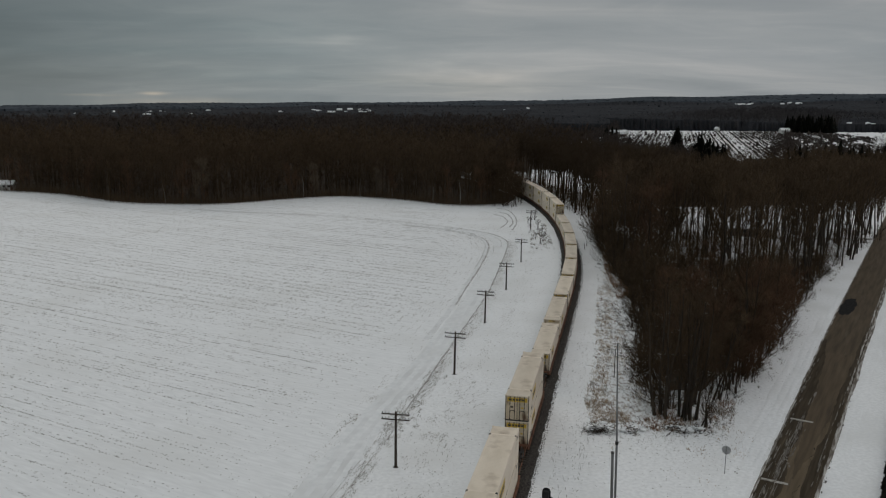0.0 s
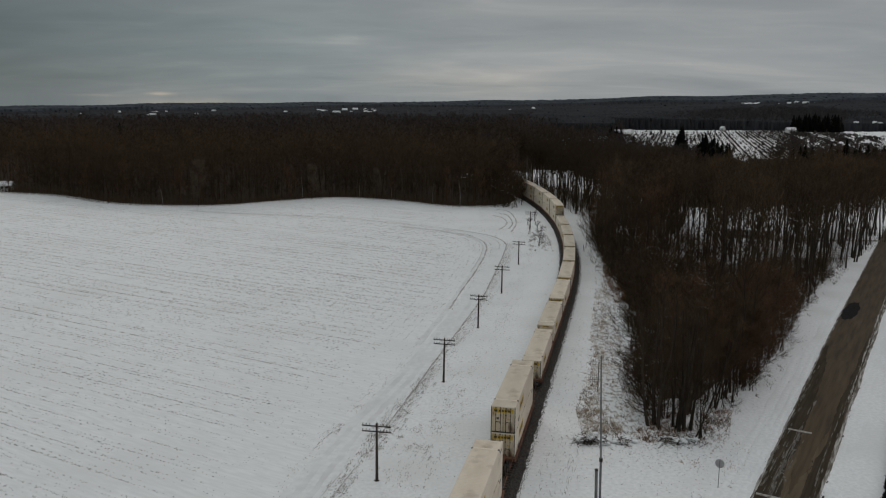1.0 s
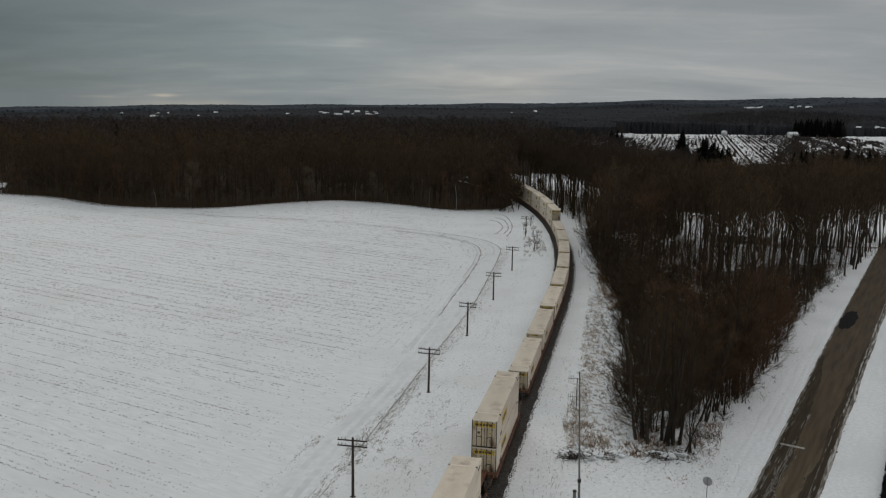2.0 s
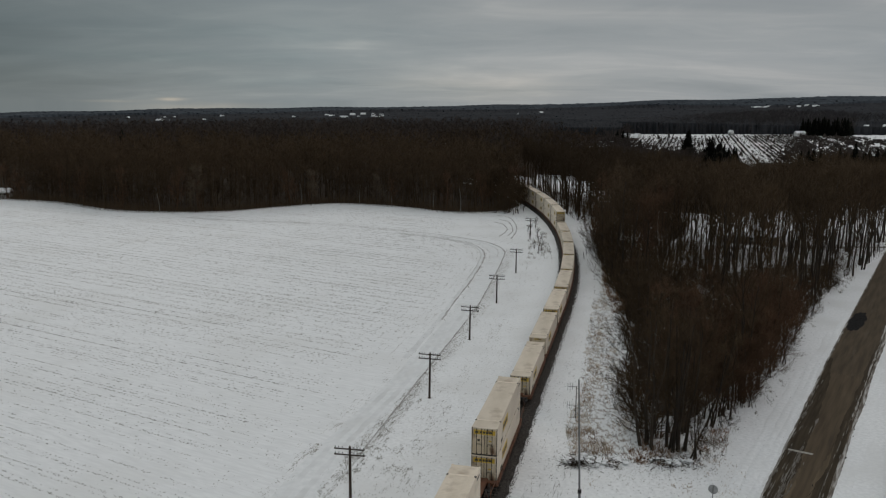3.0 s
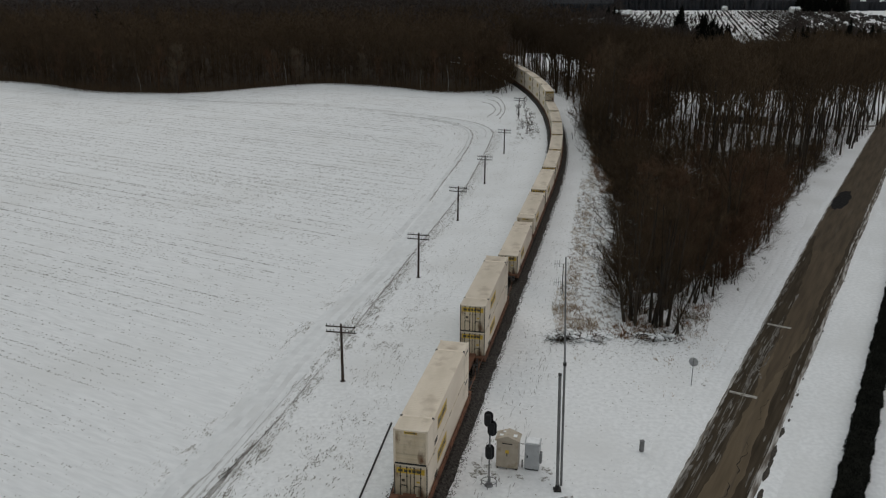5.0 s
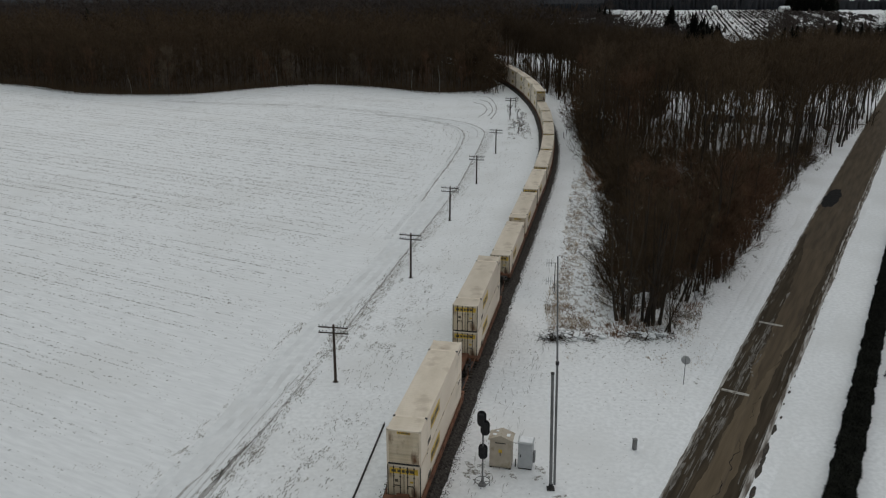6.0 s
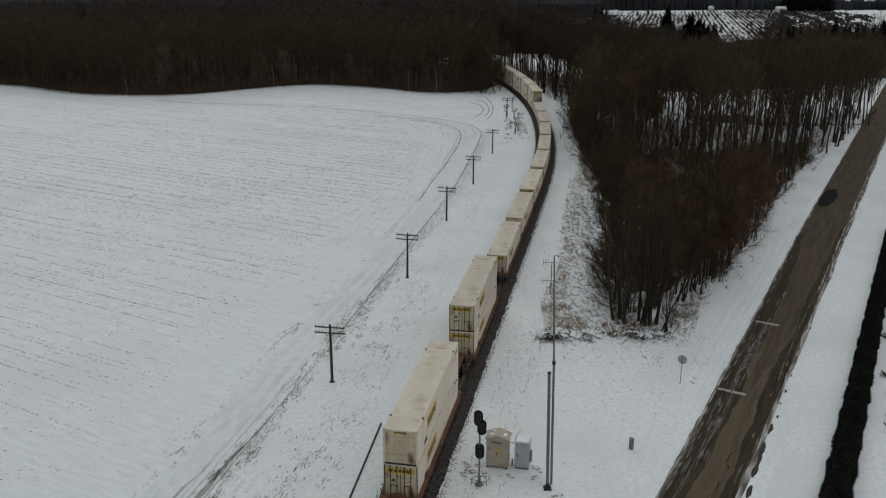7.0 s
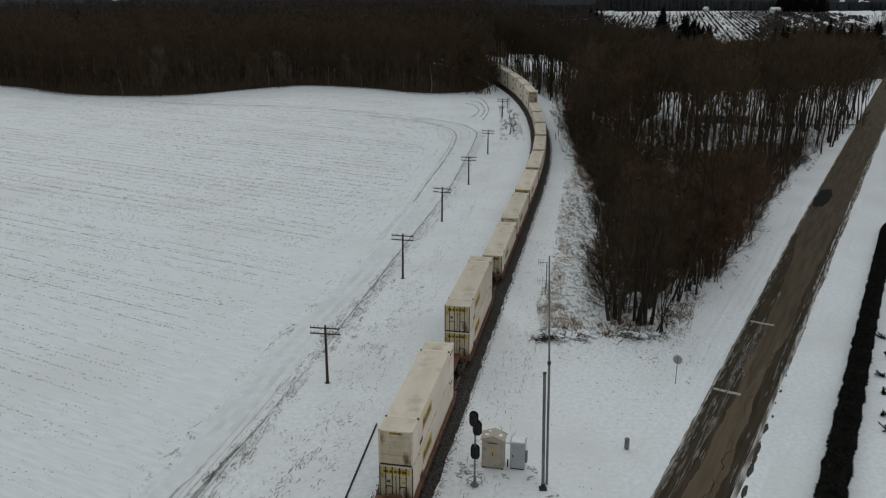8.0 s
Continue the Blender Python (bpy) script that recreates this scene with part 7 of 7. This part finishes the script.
# ---------------------------------------------------------------- evergreens
def conifer(seed, H):
    rng = np.random.default_rng(seed)
    root = new("conifer")
    V, T = tubes([[0, 0, 0]], [[0, 0, H * 0.95]], [0.25], [0.03], 7)
    part("trunk", tri_mesh("trunk", V, T), M_BARK, root)
    n = 420
    z = H * (0.08 + 0.92 * rng.uniform(0, 1, n) ** 1.4)
    a = rng.uniform(0, 6.28, n)
    L = (H - z) * 0.35 * rng.uniform(0.6, 1.15, n) + 0.3
    out = np.stack([np.cos(a), np.sin(a), rng.uniform(-0.35, 0.15, n)], -1)
    P = np.stack([np.zeros(n), np.zeros(n), z], -1)
    V, T = tubes(P + out * (L * 0.1)[:, None], P + out * L[:, None], 0.2 + L * 0.14, np.zeros(n), 3)
    part("foliage", tri_mesh("foliage", V, T), M_NEEDLE, root)
    return tagged(root, "dark evergreen conifer among leafless trees", "tree", "conifers")


CONS = [conifer(700, 14), conifer(701, 16)]
rc = random.Random(9)
STAND = [(13.75, 560, 1.3), (14.05, 565, 1.15), (15.1, 470, 1.1), (15.3, 484, 1.15), (15.5, 478, 1.2), (15.65, 466, 1.05), (15.8, 470, 1.25), (16.0, 476, 1.2), (16.2, 480, 1.1), (16.65, 485, 1.15), (16.9, 480, 1.0), (21.0, 490, 0.95), (21.3, 484, 1.0), (21.7, 492, 0.9), (20.6, 488, 0.9), (9.75, 700, 1.1), (10.05, 705, 1.0), (9.45, 690, 1.1), (9.3, 700, 0.95), (9.9, 690, 0.8), (10.9, 690, 0.6), (-22.0, 520, 1.45),
         (22.3, 520, 0.75), (13.85, 556, 1.5), (13.95, 562, 1.35), (15.2, 474, 1.3), (15.45, 470, 1.35), (15.7, 474, 1.3), (15.95, 468, 1.35), (16.15, 472, 1.2), (16.4, 478, 1.15), (15.0, 480, 0.95)] + [(22.9 + 0.3 * k + rc.uniform(-0.1, 0.1), 500 + rc.uniform(-15, 25), rc.uniform(0.65, 0.95)) for k in range(11)] + [(22.7 + 0.22 * k + rc.uniform(-0.1, 0.1), 512 + rc.uniform(-15, 25), rc.uniform(0.8, 1.15)) for k in range(17)] + \
        [(20.45 + 0.105 * k + rc.uniform(-0.05, 0.05), 955 + 14 * (k % 3) + rc.uniform(-4, 4), rc.uniform(1.05, 1.25)) for k in range(26)]
for az, r, s in STAND:
    x, y = polar(az, r)
    plant(CONS, x, y, s)


# ---------------------------------------------------------------- buildings
def house(w, d, h, rise, wall_mat):
    """A gabled house with snow on its roof; ridge along x."""
    root = new("house")
    bm = B()
    box(bm, -w / 2, w / 2, -d / 2, d / 2, 0, h)
    for s in (-1, 1):
        vs = [bm.verts.new(v) for v in ((s * w / 2 * 0.999, -d / 2, h), (s * w / 2 * 0.999, d / 2, h), (s * w / 2 * 0.999, 0, h + rise))]
        bm.faces.new(vs)
    part("wall", bm, wall_mat, root)
    bm = B()
    o = 0.5
    for s in (-1, 1):
        a = [(-w / 2 - o, s * (d / 2 + o), h - rise * o * 2 / d), (w / 2 + o, s * (d / 2 + o), h - rise * o * 2 / d), (w / 2 + o, 0, h + rise), (-w / 2 - o, 0, h + rise)]
        lo = [bm.verts.new(v) for v in a]
        hi = [bm.verts.new((v[0], v[1], v[2] + 0.22)) for v in a]
        bm.faces.new(lo)
        bm.faces.new(hi)
        for k in range(4):
            bm.faces.new((lo[k], lo[(k + 1) % 4], hi[(k + 1) % 4], hi[k]))
    bmesh.ops.recalc_face_normals(bm, faces=bm.faces)
    part("roof", bm, M_SNOW, root, "gabled roof covered with white snow")
    bm = B()
    box(bm, w * 0.2, w * 0.2 + 0.8, -0.4, 0.4, h + rise * 0.6, h + rise + 1.0)
    part("chimney", bm, M_BRICK, root)
    for k in range(3):
        x = -w * 0.33 + k * w * 0.3
        for s in (-1, 1):
            bm = B()
            box(bm, x - 0.6, x + 0.6, s * d / 2 - 0.06, s * d / 2 + 0.06, h * 0.38, h * 0.82)
            win = part("window", bm, M_WALL, root)
            bm = B()
            box(bm, x - 0.5, x + 0.5, s * d / 2 - 0.075, s * d / 2 + 0.075, h * 0.42, h * 0.78)
            part("pane", bm, M_PANE, win)
    bm = B()
    box(bm, w * 0.42 - 0.5, w * 0.42 + 0.5, -d / 2 - 0.06, -d / 2 + 0.06, 0.0, 2.1)
    part("door", bm, M_BRICK, root)
    return root


h1 = house(13.5, 9, 2.6, 2.0, M_BRICK)
h1.matrix_basis = pose(80, 247, 0, 0, 0, -14)
tagged(h1, "low brown house with a snow-covered roof", "house")
shed = house(6, 4, 2.4, 1.2, M_WALL)
shed.matrix_basis = pose(-187, 335, 0, 0, 0, 12)
tagged(shed, "small pale shed with a snowy roof beside the field", "shed")
farm = house(14, 9, 3.0, 3.2, M_BRICK)
x, y = polar(10.15, 850)
farm.matrix_basis = pose(x, y, float(land(x, y)), 0, 0, -15)
tagged(farm, "white farmhouse with a snowy roof beside the vineyard", "house")
town = house(18, 11, 6, 3.5, M_WALL)
tagged(town, "small white house in the far distance", "house", "distant houses")
rh = random.Random(12)
SITES = [(16.3, 965), (20.3, 945), (10.6, 900), (24.1, 1075), (24.3, 1085), (24.9, 1090), (25.2, 1080), (23.9, 1100)]
for a, wide, r, count in ((-19.5, 0.9, 2300, 11), (-16.4, 0.25, 2250, 2), (-22.5, 0.2, 2300, 2), (-27.4, 0.5, 1750, 2), (-12.09, 0.06, 2150, 2), (-9.6, 0.5, 2220, 4), (-7.4, 1.1, 2230, 9), (2.69, 0.02, 1900, 1), (6.6, 0.1, 2600, 1),
                          (-19.6, 1.0, 1900, 9), (-17.2, 0.5, 1930, 3), (-8.4, 0.6, 1950, 4), (-6.6, 0.5, 1960, 4), (4.4, 0.4, 1950, 2), (17.8, 0.6, 2470, 13), (20.4, 1.2, 2480, 15), (-24.5, 0.1, 2300, 1)):
    SITES += [(a + rh.uniform(-wide, wide), r + rh.uniform(-75, 60)) for k in range(count)]
for az, r in SITES:
    x, y = polar(az, r)
    o = put(town, pose(x, y, float(land(x, y)), 0, 0, rh.uniform(-50, 50) - az))
    k = rh.uniform(0.5, 1.0) if r > 1800 else rh.uniform(0.55, 0.8)
    o.scale = (k * rh.uniform(0.25, 0.75), k * 0.7, k * rh.uniform(0.6, 1.15))


# ---------------------------------------------------------------- vineyard on the far side
def vineyard():
    """Parallel rows of bare vines on wires, gappy and uneven, in plots with a bare strip between."""
    rng = np.random.default_rng(71)
    c, s = math.cos(radians(13.8)), math.sin(radians(13.8))
    P, Q = [], []
    for d in np.arange(-75, 172, 3.5):
        full = rng.choice([0.3, 0.75, 0.9, 1.0])
        a = np.arange(540, 1000, 5.0) + rng.uniform(-1, 1)
        wave = 0.5 + 0.5 * np.sin(a * 0.021 + d * 0.05) * np.sin(a * 0.047 - d * 0.11)
        a = a[rng.uniform(size=len(a)) < full * (0.55 + 0.6 * wave)]
        side = d + rng.normal(0, 0.15, len(a))
        for out, e in ((P, -2.7), (Q, 2.7)):
            out.append(np.stack([EYE_X + (a + e) * s + side * c, EYE_Y + (a + e) * c - side * s], -1))
    P, Q = np.concatenate(P), np.concatenate(Q)
    M = (P + Q) / 2
    az, r = np.degrees(np.arctan2(M[:, 0] - EYE_X, M[:, 1] - EYE_Y)), np.hypot(M[:, 0] - EYE_X, M[:, 1] - EYE_Y)
    top = np.interp(az, [10.4, 13, 16.5, 21, 23, 25.3], [885, 915, 968, 970, 940, 872])
    k = (az > 10.4) & (az < 25.3) & (r < top) & (r > 560)
    P, Q = P[k], Q[k]
    n = len(P)
    h = rng.uniform(0.65, 1.3, n)
    P, Q = (np.concatenate([W, (land(W[:, 0], W[:, 1]) + h * 0.7)[:, None]], 1) for W in (P, Q))
    return tubes(P, Q, h * 0.8, h * rng.uniform(0.4, 0.9, n), 4)


V, T = vineyard()
rng = np.random.default_rng(72)
az, r = rng.uniform(10.2, 25.3, 9000), np.sqrt(rng.uniform(560.0 ** 2, 950.0 ** 2, 9000))
vx, vy = EYE_X + r * np.sin(np.radians(az)), EYE_Y + r * np.cos(np.radians(az))
keep = np.sin(vx * 0.05 + 2 * np.sin(vy * 0.013)) + 0.8 * np.sin(vy * 0.031 - vx * 0.02) > rng.uniform(-1.4, 1.6, 9000)
vx, vy = vx[keep], vy[keep]
P = np.stack([vx, vy, land(vx, vy) - 0.1], -1)
tall = np.where(rng.uniform(size=len(vx)) < 0.03, rng.uniform(2, 5, len(vx)), rng.uniform(0.4, 1.1, len(vx)))
V, T = merged((V, T), tubes(P, P + np.stack([rng.normal(0, 0.3, len(vx)), rng.normal(0, 0.3, len(vx)), tall], -1), 0.2 + tall * rng.uniform(0.15, 0.4, len(vx)), np.zeros(len(vx)), 4))
tagged(part("vineyard", tri_mesh("vineyard", V, T), M_FARWOOD), "dark rows of bare vines on a snowy slope", "vineyard", kind="stuff")


# ---------------------------------------------------------------- distant wooded country
def canopy(name, az0, az1, r0, r1, nr, na, h, mat, label, clearings=(), seed=1, dip=0.0):
    """Rolling woods far off: a crowded, uneven roof of crowns that follows the land."""
    rng = np.random.default_rng(seed)
    az = np.linspace(az0, az1, na)
    r = np.geomspace(r0, r1, nr)
    R, A = np.meshgrid(r, az, indexing="ij")
    A = A + rng.normal(0, 0.25 * (az1 - az0) / na, A.shape) * (np.arange(nr) > 2)[:, None]
    R = R * (1 + rng.normal(0, 0.006, R.shape))
    X, Y = EYE_X + R * np.sin(np.radians(A)), EYE_Y + R * np.cos(np.radians(A))
    low = np.sin(X * 0.008 + 1) * np.sin(Y * 0.006 + 2) * 0.25 + 0.85
    H = h * low * rng.uniform(0.86, 1.06, X.shape) * (1 - 0.5 * np.clip((R - 1300) / 400, 0, 1) * (R < 2520))
    for ca, cr, wa, wr in clearings:
        k = np.exp(-((A - ca) / wa) ** 4 - ((R - cr) / wr) ** 4)
        H = H * (1 - k) - 1.0 * k
    H = H - dip * np.exp(-((A + 0.5) / 11.5) ** 4)
    # an even outer edge
    for k in (1, 2):
        H[k] = np.convolve(np.pad(H[k], 6, "edge"), np.ones(13) / 13, "valid")
    H[0, :] = -1
    Z = land(X, Y) + H
    i, j = np.meshgrid(np.arange(nr - 1), np.arange(na - 1), indexing="ij")
    p = i * na + j
    T = np.concatenate([np.stack([p, p + 1, p + na], -1).reshape(-1, 3), np.stack([p + 1, p + na + 1, p + na], -1).reshape(-1, 3)])
    me = tri_mesh(name, np.stack([X, Y, Z], -1).reshape(-1, 3), T[:, ::-1])
    me.polygons.foreach_set("use_smooth", np.ones(len(me.polygons), bool))
    return tagged(part(name, me, mat), label, "woods", kind="stuff")


openings = [(24.6, 1090, 0.9, 45)]
canopy("valley_woods", -34, 5.6, 800, 2600, 70, 560, 13, M_VALLEY_HAZY, "wide dull winter woods over the far valley", openings, 81)
canopy("gap_woods", 5.4, 9.6, 840, 2600, 60, 66, 12, M_VALLEY_HAZY, "dull winter woods beyond a narrow field", openings, 84)
canopy("eastern_woods", 9.3, 34, 985, 2600, 56, 340, 13, M_VALLEY_HAZY, "dull winter woods beyond the vineyard", openings, 82)
# the ridge's haze is only in its material colour
canopy("horizon_woods", -36, 36, 2550, 4400, 40, 700, 19, M_HAZEWOOD, "low wooded ridge along the horizon, haze in its blue-grey colour", openings, 83, 9.0)

# kinds of tree that found no place
for ob in TALL + TIMBER + CLUMP + RUSSET + THICKET + SHRUB + STOUT + ARCHING + ROUND + PALE + CONS + BIRCH:
    if ob not in used:
        for child in list(ob.children_recursive):
            bpy.data.objects.remove(child)
        bpy.data.objects.remove(ob)
